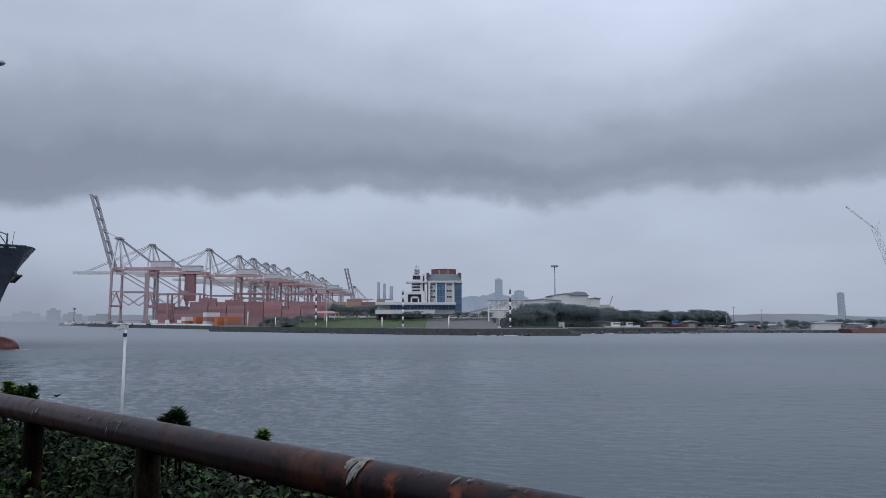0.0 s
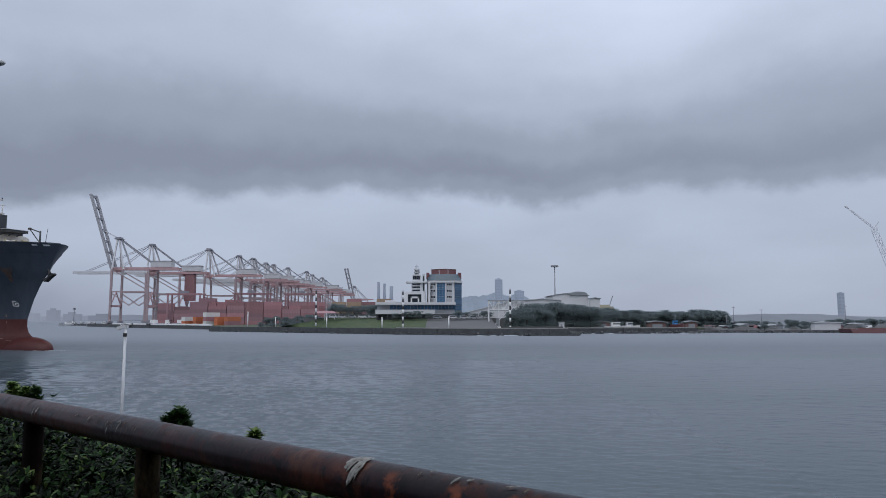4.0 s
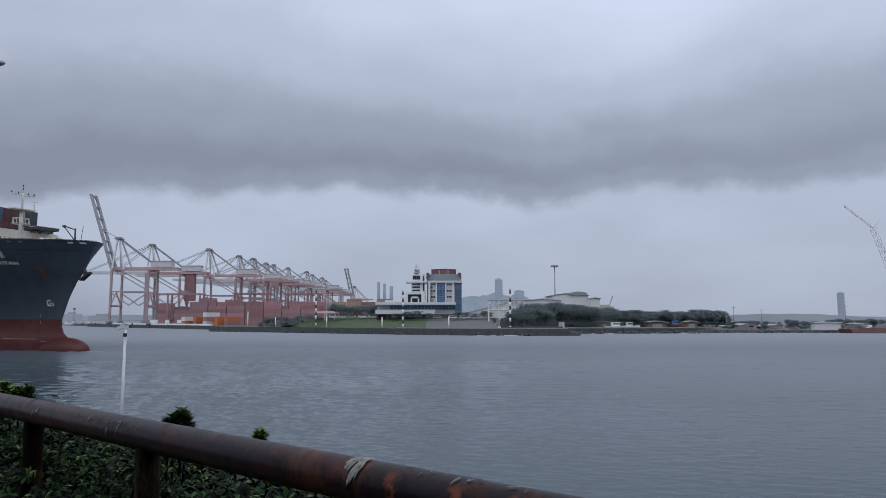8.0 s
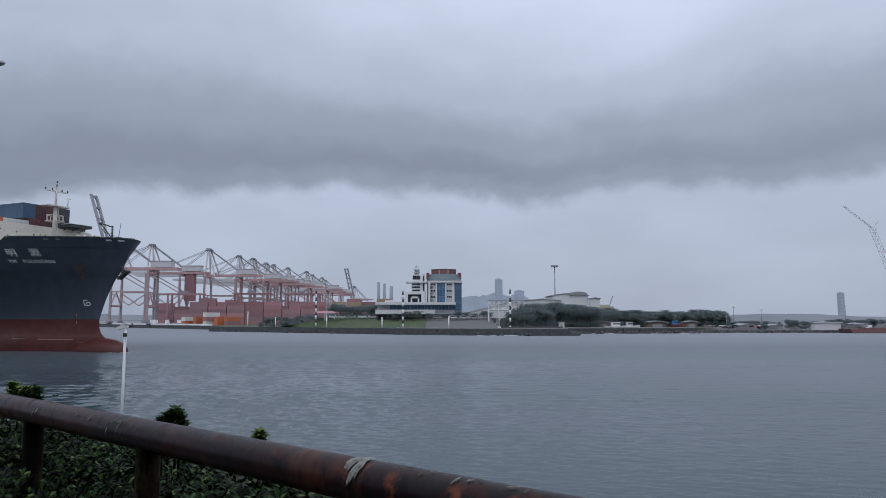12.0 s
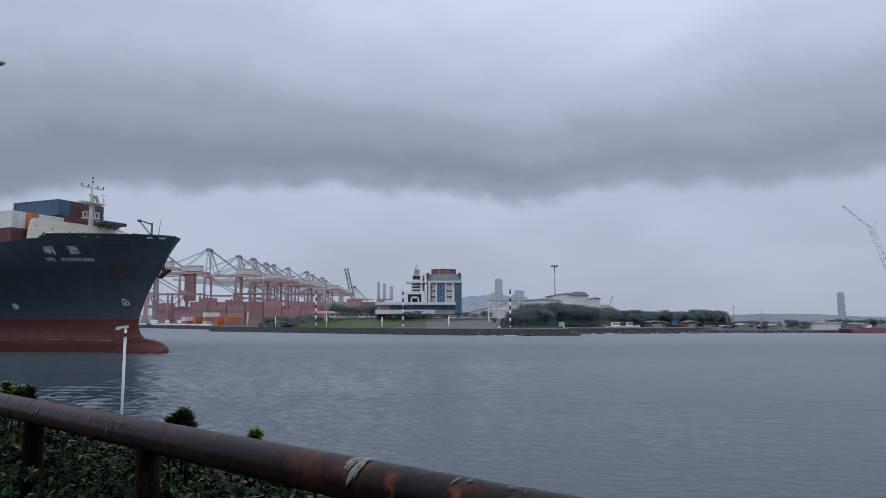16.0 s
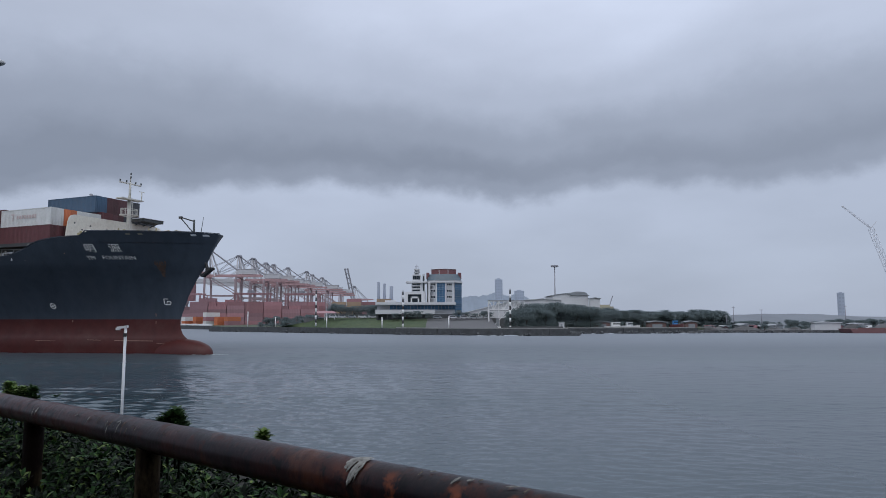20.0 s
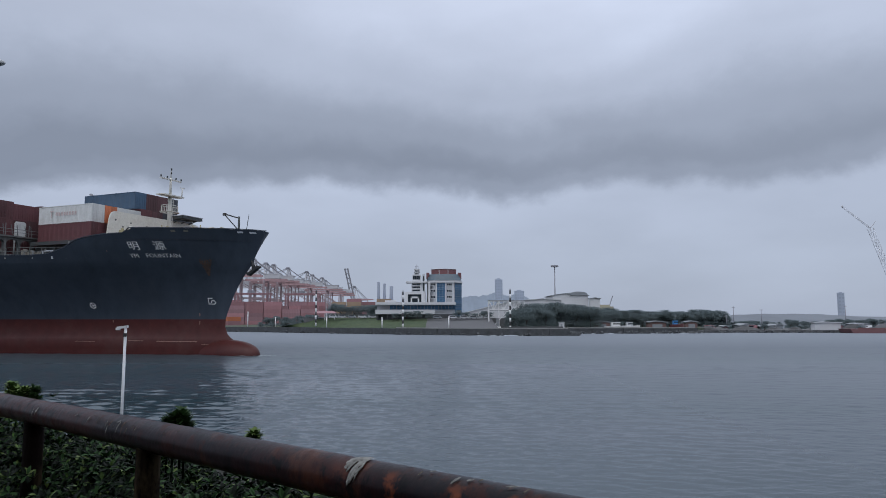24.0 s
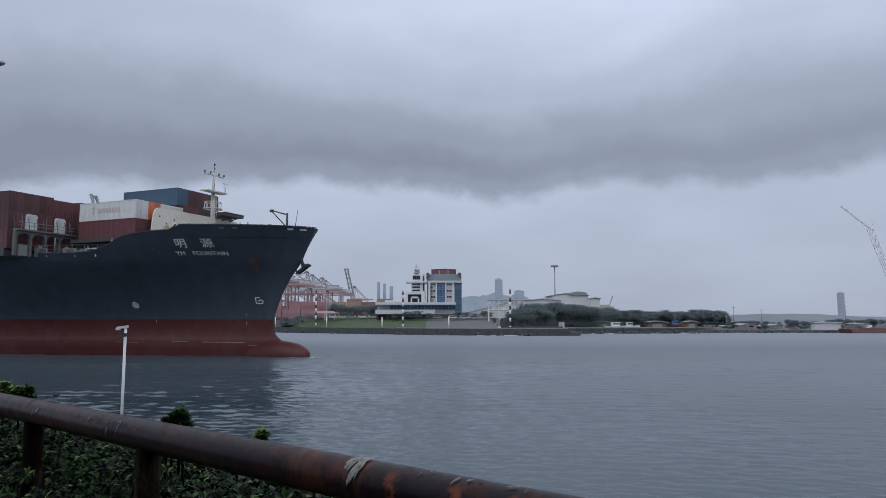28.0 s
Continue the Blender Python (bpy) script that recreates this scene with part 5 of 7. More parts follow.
def yard_gantry(x, y):
    """A rubber-tyred yard gantry: two portal frames, trolley and machinery box."""
    g = thing("yard_gantry", pose(x, y, 1.9), "haze-paled red yard gantry over the container stacks", "crane", group="yard gantries")
    red = M["c_rose"]
    for lx in (0, 23):
        for ly in (-4, 4):
            bm = B()
            beam(bm, (lx, ly, 1.2), (lx, ly, 21), 1.0)
            part("leg", bm, red, g)
            bm = B()
            tube(bm, (lx - 0.4, ly, 0.75), (lx + 0.4, ly, 0.75), 0.75, n=12)
            part("wheel", bm, M["black"], g)
        bm = B()
        beam(bm, (lx, -5.5, 1.9), (lx, 5.5, 1.9), 0.9, 1.2)
        part("sill_beam", bm, red, g)
    for ly in (-4, 4):
        bm = B()
        beam(bm, (-1.5, ly, 21.6), (24.5, ly, 21.6), 0.8, 1.1)
        part("girder", bm, red, g)
    bm = B()
    box(bm, 9, 12, -4.4, 4.4, 22.2, 24)
    part("trolley", bm, M["crane_dark"], g)
    bm = B()
    box(bm, -1.2, 1.2, -3, 3, 3, 8.5)
    part("engine_box", bm, red, g)


for gx, gy in ((-196, 500), (-146, 492), (-112, 500)):
    yard_gantry(gx, gy)

# ------------------------------------------------------------------ harbour buildings
U = 0.243


class Plan:
    """Boxes on a building's module grid: u to the right, h up, both in modules of 0.243 m; depth in metres."""

    def __init__(self, name, u, depth, ground, label, category, k=U):
        self.k, self.u, self.g = k, u, ground
        self.ob = thing(name, pose(u * k, depth, ground), label, category)

    def at(self, u, y, h):
        return ((u - self.u) * self.k, y, h * self.k + EYE_Z - self.g)

    def box(self, bm, u0, u1, h0, h1, y0, y1):
        a, b = self.at(u0, y0, h0), self.at(u1, y1, h1)
        box(bm, a[0], b[0], y0, y1, a[2], b[2])

    def add(self, name, material, *boxes, label="", parent=None):
        bm = B()
        for q in boxes:
            self.box(bm, *q)
        return part(name, bm, material, parent or self.ob, label)


def octagon(p, u0, u1, y0, y1, cut):
    x0, x1 = (u0 - p.u) * p.k, (u1 - p.u) * p.k
    return [(x0 + cut, y0), (x1 - cut, y0), (x1, y0 + cut), (x1, y1 - cut), (x1 - cut, y1), (x0 + cut, y1), (x0, y1 - cut), (x0, y0 + cut)]


def office_block():
    p = Plan("office_building", 0, 300, 6.2, "white and blue-glazed harbour office with a red crown", "building")
    zz = lambda h: h * U + EYE_Z - 6.2
    bm = B()
    prism(bm, octagon(p, -29, 33, 0.0, 14.0, 3.0), 0, zz(64.5))
    part("wall_shell", bm, M["grey_wall"], p.ob, "pale grey tiled walls")
    p.add("pier", M["white_wall"], (-26, -23, 2, 65, -0.5, 0.2))
    p.add("pier", M["white_wall"], (-12.5, -10.8, 2, 65, -0.45, 0.2))
    p.add("pier", M["white_wall"], (3.8, 5.4, 2, 65, -0.45, 0.2))
    p.add("pier", M["white_wall"], (16.5, 19.4, 2, 65, -0.5, 0.2))
    # blue curtain wall, pane by pane
    for i in range(3):
        for j in range(15):
            h0 = 4 + 4.0 * j
            p.add("glass_pane", M["blue_glass"], (-10.6 + 4.8 * i, -6.0 + 4.8 * i, h0, h0 + 3.7, -0.22, 0.05))
    for j in range(15):
        z0, z1 = zz(4 + 4.0 * j), zz(7.7 + 4.0 * j)
        bm = B()
        beam(bm, (5.12, -0.05, (z0 + z1) / 2), (8.05, 2.88, (z0 + z1) / 2), 0.25, z1 - z0)
        part("glass_pane", bm, M["blue_glass"], p.ob)
    for u in (-22, 7):
        for h in (61, 50, 39, 28, 17):
            wn = p.add("window", M["white_wall"], (u - 0.6, u + 9.2, h - 2.3, h + 2.4, -0.10, 0.1))
            for k in range(3):
                p.add("pane", M["dark_glass"], (u + 3.0 * k, u + 2.5 + 3.0 * k, h - 1.7, h + 1.8, -0.16, 0.0), parent=wn)
    bm = B()
    prism(bm, octagon(p, -33, 35, -1.0, 15.0, 3.2), zz(64.5), zz(66.6))
    part("cornice", bm, M["white_wall"], p.ob)
    bm = B()
    prism(bm, octagon(p, -29, 33, 0.2, 14.0, 3.0), zz(66.6), zz(70))
    part("upper_wall", bm, M["grey_wall"], p.ob)
    bm = B()
    lo, hi = octagon(p, -29, 33, 0.0, 14.0, 3.0), octagon(p, -25, 29, 1.0, 13.0, 3.2)
    a = [bm.verts.new((x, y, zz(69))) for x, y in lo]
    b = [bm.verts.new((x, y, zz(80))) for x, y in hi]
    for i in range(8):
        bm.faces.new((a[i], a[(i + 1) % 8], b[(i + 1) % 8], b[i]))
    bm.faces.new(a)
    bm.faces.new(b)
    part("sloped_glazing", bm, M["slope_glass"], p.ob, "blue-grey sloped glazing")
    bm = B()
    prism(bm, octagon(p, -21, 23.5, 1.2, 13.0, 3.4), zz(80), zz(88.9))
    drum = part("crown", bm, M["red_panel"], p.ob, "dull red crown storey")
    for u in (-7.5, 8.5):
        p.add("mullion", M["white_wall"], (u, u + 1.0, 80, 88.5, 1.0, 1.3), parent=drum)
    bm = B()
    prism(bm, octagon(p, -21.8, 24.3, 1.0, 13.2, 3.4), zz(88.9), zz(89.8))
    part("roof_slab", bm, M["white_wall"], p.ob)
    p.add("wing_crown", M["red_panel"], (27, 33, 72, 83, 3.5, 11.0))
    p.add("wing_crown", M["red_panel"], (-30, -25, 72, 83, 3.5, 11.0))


def control_tower():
    p = Plan("control_tower", -48, 298, 6.2, "white stepped harbour control tower with lantern top", "tower")
    p.add("base_storey", M["white_wall"], (-68, -62, 27, 48, 0, 12), (-38, -32, 27, 48, 0, 12), (-62, -38, 43.5, 48, 0, 12), (-62, -38, 27, 43.5, 1.2, 12), (-66, -33, 0, 27, 1.5, 12))
    p.add("recess_glazing", M["dark_glass"], (-62, -38, 29, 43.5, 0.9, 1.15))
    p.add("porch_frame", M["white_wall"], (-57, -54.5, 29, 39.5, 0.2, 0.9), (-44.5, -42, 29, 39.5, 0.2, 0.9), (-57, -42, 36.5, 39.5, 0.2, 0.9))
    p.add("shaft", M["white_wall"], (-56, -36, 48, 64.5, 2, 9))
    for h in (49.5, 55.0, 60.2):
        p.add("ribbon_window", M["dark_glass"], (-54.5, -41, h, h + 2.6, 1.8, 2.05))
    p.add("stair_column", M["white_wall"], (-37, -32.5, 48, 80, 2.5, 6))
    p.add("stair_window", M["dark_glass"], (-35.6, -33.6, 50, 76, 2.3, 2.55))
    p.add("gallery_slab", M["white_wall"], (-66, -30, 64.2, 66.5, 0.5, 10))
    p.add("lookout", M["white_wall"], (-55, -53.6, 66.5, 79, 2.5, 8), (-41.2, -39.8, 66.5, 79, 2.5, 8), (-53.6, -41.2, 66.5, 70, 2.5, 8), (-53.6, -41.2, 77, 79, 2.5, 8))
    for k in range(4):
        p.add("lookout_pane", M["dark_glass"], (-53.4 + 3.1 * k, -50.7 + 3.1 * k, 70, 77, 2.7, 2.9))
    p.add("lookout_core", M["grey_wall"], (-53.6, -41.2, 66.6, 78.8, 3.2, 7.8))
    p.add("lantern", M["white_wall"], (-51.5, -50.3, 79, 88, 3.5, 7), (-43.4, -42.2, 79, 88, 3.5, 7), (-51.5, -42.2, 87, 89, 3.5, 7), (-51.5, -42.2, 82.5, 83.6, 3.5, 7))
    p.add("lantern_core", M["grey_wall"], (-50, -43.8, 79, 87, 4.2, 6.6))
    bm = B()
    a = p.at(-47, 5, 89)
    tube(bm, a, (a[0], 5, a[2] + 2.0), 0.12, n=8)
    beam(bm, (a[0] - 0.7, 5, a[2] + 1.2), (a[0] + 0.7, 5, a[2] + 1.2), 0.1)
    beam(bm, (a[0] - 0.6, 5, a[2] + 0.1), (a[0] - 0.6, 5, a[2] + 1.4), 0.1)
    beam(bm, (a[0] + 0.6, 5, a[2] + 0.1), (a[0] + 0.6, 5, a[2] + 1.4), 0.1)
    part("aerial", bm, M["crane_dark"], p.ob)


def low_wing():
    p = Plan("low_wing", -46, 292, 6.2, "long low white wing with a deep flat roof", "building")
    p.add("roof_slab", M["white_wall"], (-116, 22, 24.5, 29, -1.5, 7.9))
    p.add("fascia_shadow_gap", M["grey_wall"], (-114, 20, 23.6, 24.5, -0.8, 7.5))
    p.add("rear_wall", M["grey_wall"], (-114, 20, -1, 23.6, 1.6, 7.5))
    for k in range(19):
        u = -92 + 6.0 * k
        p.add("glass_pane", M["blue_glass"], (u, u + 5.5, 16.5, 23.5, 1.2, 1.5))
    p.add("parapet_wall", M["white_wall"], (-116, -14, 8.5, 16, -1.2, 1.1))
    # pillars and back sheet coloured dark for the shade under the wing
    for k in range(12):
        u = -113 + 8.3 * k
        p.add("pillar", M["asphalt"], (u, u + 1.6, -1, 8.5, -1.0, 0.4))
    p.add("undercroft_wall", M["dark_stone"], (-115, 19, -1, 8.4, 0.6, 1.5))
    p.add("roof_plant", M["white_wall"], (-101, -82, 29, 32.5, 2, 6))
    p.add("roof_plant", M["grey_wall"], (-72, -69.5, 29, 47, 2, 3))


M["slope_glass"] = mat("blue_grey_sloped_glass", (0.085, 0.125, 0.155), 0.3, var=0.15, scale=0.4)
office_block()
control_tower()
low_wing()


def gallery():
    """White steel conveyor gallery: posts, chords and diagonals."""
    g = thing("steel_gallery", pose(25.2, 277, 2.0), "white steel framed gallery bridge on legs", "gallery")
    x0, n, w = -7.0, 7, 2.0
    zl, zh = 7.4, 10.9
    for y in (0, 3.2):
        for z in (zl, zh):
            bm = B()
            beam(bm, (x0, y, z), (x0 + n * w, y, z), 0.35)
            part("chord", bm, M["white"], g)
        for k in range(n + 1):
            bm = B()
            beam(bm, (x0 + k * w, y, zl), (x0 + k * w, y, zh), 0.28)
            part("post", bm, M["white"], g)
            if k < n:
                bm = B()
                beam(bm, (x0 + k * w, y, zl if k % 2 else zh), (x0 + (k + 1) * w, y, zh if k % 2 else zl), 0.24)
                part("diagonal", bm, M["white"], g)
    bm = B()
    box(bm, x0 - 0.3, x0 + n * w + 0.3, -0.3, 3.5, zh + 0.15, zh + 0.4)
    part("roof", bm, M["roof_grey"], g)
    bm = B()
    box(bm, x0, x0 + n * w, 0.2, 3.0, zl - 0.3, zl - 0.1)
    part("floor_plate", bm, M["roof_grey"], g)
    for k in (0, 2, 4, 7):
        for y in (0, 3.2):
            bm = B()
            beam(bm, (x0 + k * w, y, 0), (x0 + k * w, y, zl), 0.35)
            part("leg", bm, M["white"], g)
    bm = B()
    beam(bm, (x0 + 1, -0.6, 0.2), (x0 + 7.5, -0.6, zl - 0.4), 0.5, 0.22)
    part("stair", bm, M["white"], g)
    bm = B()
    box(bm, x0 + 2.6, x0 + 3.6, -5.6, -4.6, 0.0, 4.2)
    part("pump_housing", bm, M["roof_grey"], g)
    bm = B()
    box(bm, x0 - 1.5, x0 + 4.0, -9.0, -6.5, 0.1, 0.9)
    part("plinth", bm, M["white"], g)


def shed(name, x0, x1, y, depth, wall_h, ridge, wall, roof, label, ground=2.0, arched=False, doors=3):
    """A shed with a pitched or arched sheet roof and roller doors."""
    cx = (x0 + x1) / 2
    s = thing(name, pose(cx, y, ground), label, "warehouse")
    a, b = x0 - cx, x1 - cx
    bm = B()
    box(bm, a, b, 0, depth, 0, wall_h)
    part("wall_shell", bm, wall, s)
    bm = B()
    n = 12 if arched else 2
    prev = None
    for i in range(n + 1):
        t = i / n
        z = wall_h + 0.02 + (ridge - wall_h) * (math.sin(math.pi * t) if arched else 1 - abs(2 * t - 1))
        x = a - 0.5 + (b - a + 1.0) * t
        row = [bm.verts.new((x, -0.6, z)), bm.verts.new((x, depth + 0.6, z)), bm.verts.new((x, -0.6, z + 0.35)), bm.verts.new((x, depth + 0.6, z + 0.35))]
        if prev:
            bm.faces.new((prev[2], row[2], row[3], prev[3]))
            bm.faces.new((prev[0], prev[1], row[1], row[0]))
            bm.faces.new((prev[0], row[0], row[2], prev[2]))
            bm.faces.new((prev[1], prev[3], row[3], row[1]))
        prev = row
    part("roof", bm, roof, s)
    bm = B()
    top = [bm.verts.new((a + (b - a) * i / n, 0.02, wall_h + (ridge - wall_h) * (math.sin(math.pi * i / n) if arched else 1 - abs(2 * i / n - 1)))) for i in range(n + 1)]
    bm.faces.new(top + [bm.verts.new((b, 0.02, wall_h - 0.01)), bm.verts.new((a, 0.02, wall_h - 0.01))]) if not arched else bm.faces.new(top)
    part("gable", bm, wall, s)
    for k in range(doors):
        bm = B()
        x = a + (b - a) * (k + 0.5) / doors
        box(bm, x - (b - a) * 0.28 / doors, x + (b - a) * 0.28 / doors, -0.12, 0.05, 0.05, wall_h * 0.7)
        part("roller_door", bm, M["roof_grey"], s)
    return s


gallery()
shed("transit_shed", 10, 58, 336, 20, 6.4, 12.4, M["white_wall"], M["roof_pale"], "long pale transit shed with a low sheet roof", 2.0)
wide = shed("warehouse", 57.0, 75.4, 362, 26, 15.7, 16.9, M["white_wall"], M["roof_grey"], "white warehouse with a low curved grey roof", 2.0, arched=True)
bm = B()
for i in range(10):
    a0, a1 = math.pi * i / 10, math.pi * (i + 1) / 10
    x0, x1, z0, z1 = 4.2 - 4.6 * math.cos(a0), 4.2 - 4.6 * math.cos(a1), 16.5 + 1.5 * math.sin(a0), 16.5 + 1.5 * math.sin(a1)
    v = [bm.verts.new(q) for q in ((x0, -0.8, z0), (x1, -0.8, z1), (x1, 20, z1), (x0, 20, z0), (x0, -0.8, 16.0), (x1, -0.8, 16.0))]
    bm.faces.new(v[:4])
    bm.faces.new((v[0], v[1], v[5], v[4]))
part("roof_vent", bm, M["roof_grey"], wide, "raised curved ridge vent")
shed("warehouse", 75.5, 80.6, 358, 3.6, 14.0, 14.5, M["white_wall"], M["roof_grey"], "narrow white annexe of the warehouse", 2.0, doors=1)


def yellow_loader():
    y = thing("yellow_loader", pose(89, 382, 2.0), "pale yellow loading machine with a thin raised jib", "machine")
    bm = B()
    prism(bm, [(-5.5, 0), (4.5, 0), (4.5, 6), (-5.5, 6)], 7.5, 10.6)
    box(bm, -3.5, 2.5, 0.5, 5.5, 10.6, 11.6)
    part("body", bm, M["yellow"], y)
    for x in (-4.5, 3.5):
        for yy in (0.8, 5.2):
            bm = B()
            beam(bm, (x, yy, 0), (x, yy, 7.6), 0.7)
            part("leg", bm, M["yellow"], y)
    bm = B()
    beam(bm, (2.8, 3, 10.6), (4.8, 3, 16.5), 0.35)
    part("jib", bm, M["crane_dark"], y)
    bm = B()
    beam(bm, (3.5, 3, 9.8), (7.5, 3, 4.0), 0.6, 0.9)
    part("chute", bm, M["roof_pale"], y)


yellow_loader()


def high_mast(x, y, h, heads=True):
    m = thing("high_mast_light", pose(x, y, 2.0), "tall grey mast with a ring of floodlights", "lamp")
    bm = B()
    tube(bm, (0, 0, 0), (0, 0, h), 0.42, 0.24, n=10)
    part("mast", bm, M["crane_dark"], m)
    bm = B()
    tube(bm, (0, 0, h - 0.4), (0, 0, h), 1.3, n=14)
    part("head_ring", bm, M["crane_dark"], m)
    for k in range(8):
        a = 2 * math.pi * k / 8
        bm = B()
        box(bm, 1.75 * math.cos(a) - 0.5, 1.75 * math.cos(a) + 0.5, 1.75 * math.sin(a) - 0.5, 1.75 * math.sin(a) + 0.5, h - 0.9, h + 0.1)
        part("floodlight", bm, M["crane_dark"], m)


high_mast(67.6, 420, 36.0)


def striped_pole(x, y, z, h):
    p = thing("striped_mark_pole", pose(x, y, z), "tall pole banded black and white on the shore", "pole", group="banded leading marks")
    n = 10
    for k in range(n):
        bm = B()
        tube(bm, (0, 0, h * k / n), (0, 0, h * (k + 1) / n), 0.33 if k < 9 else 0.26, 0.33 if k < 8 else 0.3, n=12)
        part("band", bm, M["white"] if k % 2 == 0 else M["black"], p)
    bm = B()
    tube(bm, (0, 0, h), (0, 0, h + 0.5), 0.2, n=8)
    part("lantern", bm, M["crane_dark"], p)


striped_pole(-52.0, 285.5, 2.9, 14.4)
striped_pole(-15.4, 268.0, 2.6, 13.6)
striped_pole(24.0, 249.0, 2.0, 14.0)


def short_post(x, y, z, h):
    p = thing("white_marker_post", pose(x, y, z), "short white marker post above the seawall", "post", group="white posts along the seawall")
    bm = B()
    tube(bm, (0, 0, 0), (0, 0, h), 0.22, n=10)
    part("shaft", bm, M["white"], p)
    bm = B()
    tube(bm, (0, 0, h), (0, 0, h + 0.2), 0.34, n=10)
    part("cap", bm, M["white"], p)


for x, y, h in ((-73.5, 306.5, 4.4), (-48.2, 289.5, 4.6), (-23.6, 270.5, 4.2), (2.1, 255.0, 4.6), (-88.0, 315.0, 6.8)):
    short_post(x, y, 2.0, h)

# ------------------------------------------------------------------ trees of the peninsula


def tree_meshes(seed, h, spread, leaf_size=0.21, n=3600):
    rg = random.Random(seed)
    bm = B()
    tube(bm, (0, 0, 0), (rg.uniform(-.2, .2), 0, h * 0.45), 0.22, 0.13, n=7)
    limbs = []
    for k in range(6):
        a = 2 * math.pi * k / 6 + rg.uniform(-.4, .4)
        e = Vector((spread * 0.6 * math.cos(a), spread * 0.6 * math.sin(a), h * rg.uniform(0.55, 0.85)))
        tube(bm, (0, 0, h * rg.uniform(0.2, 0.4)), e, 0.11, 0.04, n=5)
        limbs.append(e)
    trunk = finish(bm, "trunk", M["bark"])
    bm = B()
    centres = [Vector((spread * 0.7 * math.cos(q), spread * 0.7 * math.sin(q), h * rg.uniform(0.15, 0.3))) for q in (0.3, 1.3, 2.4, 3.4, 4.4, 5.5)] + [e + Vector((rg.uniform(-.5, .5), rg.uniform(-.5, .5), rg.uniform(-.4, .6))) for e in limbs for _ in range(2)] + [Vector((0, 0, h * f)) for f in (0.5, 0.7, 0.86, 0.94)]
    for i in range(n):
        c = rg.choice(centres)
        d = Vector((rg.gauss(0, 1), rg.gauss(0, 1), rg.gauss(0, 0.8)))
        p = c + d * (spread * 0.2)
        if p.z > h:
            p.z = h - rg.uniform(0, 0.5)
        p.z = max(p.z, 0.5)
        s = leaf_size * rg.uniform(0.6, 1.3)
        ax = Vector((rg.gauss(0, 0.8), rg.gauss(0, 0.8), 0.9)).normalized()
        t1 = ax.orthogonal().normalized()
        t2 = ax.cross(t1)
        k = [bm.verts.new(p + t1 * (s * u) + t2 * (s * v)) for u, v in ((-1, -0.3), (0, -0.6), (1, -0.2), (0.8, 0.5), (-0.6, 0.6))]
        bm.faces.new(k)
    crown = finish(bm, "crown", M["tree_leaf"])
    return trunk, crown


KINDS = [tree_meshes(31, 9.0, 4.6), tree_meshes(32, 8.4, 5.0), tree_meshes(33, 9.4, 4.2), tree_meshes(34, 8.0, 4.8)]
SHRUBS = [tree_meshes(41, 3.0, 2.2, 0.19, 700), tree_meshes(42, 2.4, 2.0, 0.18, 650)]


def tree(x, y, z, k, size, kinds=KINDS, label="dark green feathery coastal tree", category="tree", group="tree belt of the peninsula"):
    t = thing("tree" if category == "tree" else "bush", pose(x, y, z, 0, 0, (x * 37) % 360), label, category, group)
    t.scale = (size, size, size)
    share("trunk", kinds[k % len(kinds)][0], t)
    share("crown", kinds[k % len(kinds)][1], t)
    return t


rng = random.Random(77)
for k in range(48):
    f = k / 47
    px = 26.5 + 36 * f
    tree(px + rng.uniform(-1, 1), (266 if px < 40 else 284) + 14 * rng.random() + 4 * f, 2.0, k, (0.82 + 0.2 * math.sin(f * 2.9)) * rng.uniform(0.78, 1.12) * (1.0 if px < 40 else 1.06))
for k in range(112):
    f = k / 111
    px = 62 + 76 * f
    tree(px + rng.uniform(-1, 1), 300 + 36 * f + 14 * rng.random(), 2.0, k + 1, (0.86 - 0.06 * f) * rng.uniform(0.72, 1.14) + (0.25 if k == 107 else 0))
for k in range(14):
    f = k / 13
    tree(-86 + 26 * f + rng.uniform(-1, 1), 322 + rng.uniform(0, 10), 2.0, k, rng.uniform(0.7, 1.3) * (0.6 + 0.7 * f), SHRUBS, "low dark green bush beside the lawn", "bush", "bushes round the lawn")
for x in (-19.5, -15.0, -10.5, -5.8, 6.0, 9.5, 13.0, 16.5, 19.0):
    tree(x, 287 + rng.uniform(-1.5, 1.5), 6.1, int(x) % 2, rng.uniform(0.8, 1.15), SHRUBS, "rounded dark bush in front of the white wing", "bush", "bushes round the lawn")
for k in range(9):
    tree(-60 + 4.0 * k + rng.uniform(-1, 1), 306 + rng.uniform(0, 6), 5.2, k, rng.uniform(0.5, 0.9), SHRUBS, "low dark green bush beside the lawn", "bush", "bushes round the lawn")
for k in range(9):
    tree(-52 + 3.2 * k + rng.uniform(-1, 1), 328 + rng.uniform(0, 6), 6.0, k, rng.uniform(0.55, 0.85), KINDS, "dark green tree behind the lawn", "tree", "trees behind the lawn")
for k in range(10):
    tree(-86 + 3.0 * k + rng.uniform(-1, 1), 334 + rng.uniform(0, 6), 2.0, k, rng.uniform(0.5, 0.8), KINDS, "dark green tree beside the terminal", "tree", "trees behind the lawn")
tree(-30.5, 318, 6.0, 1, 0.72)
tree(-33.5, 320, 6.0, 3, 0.62)


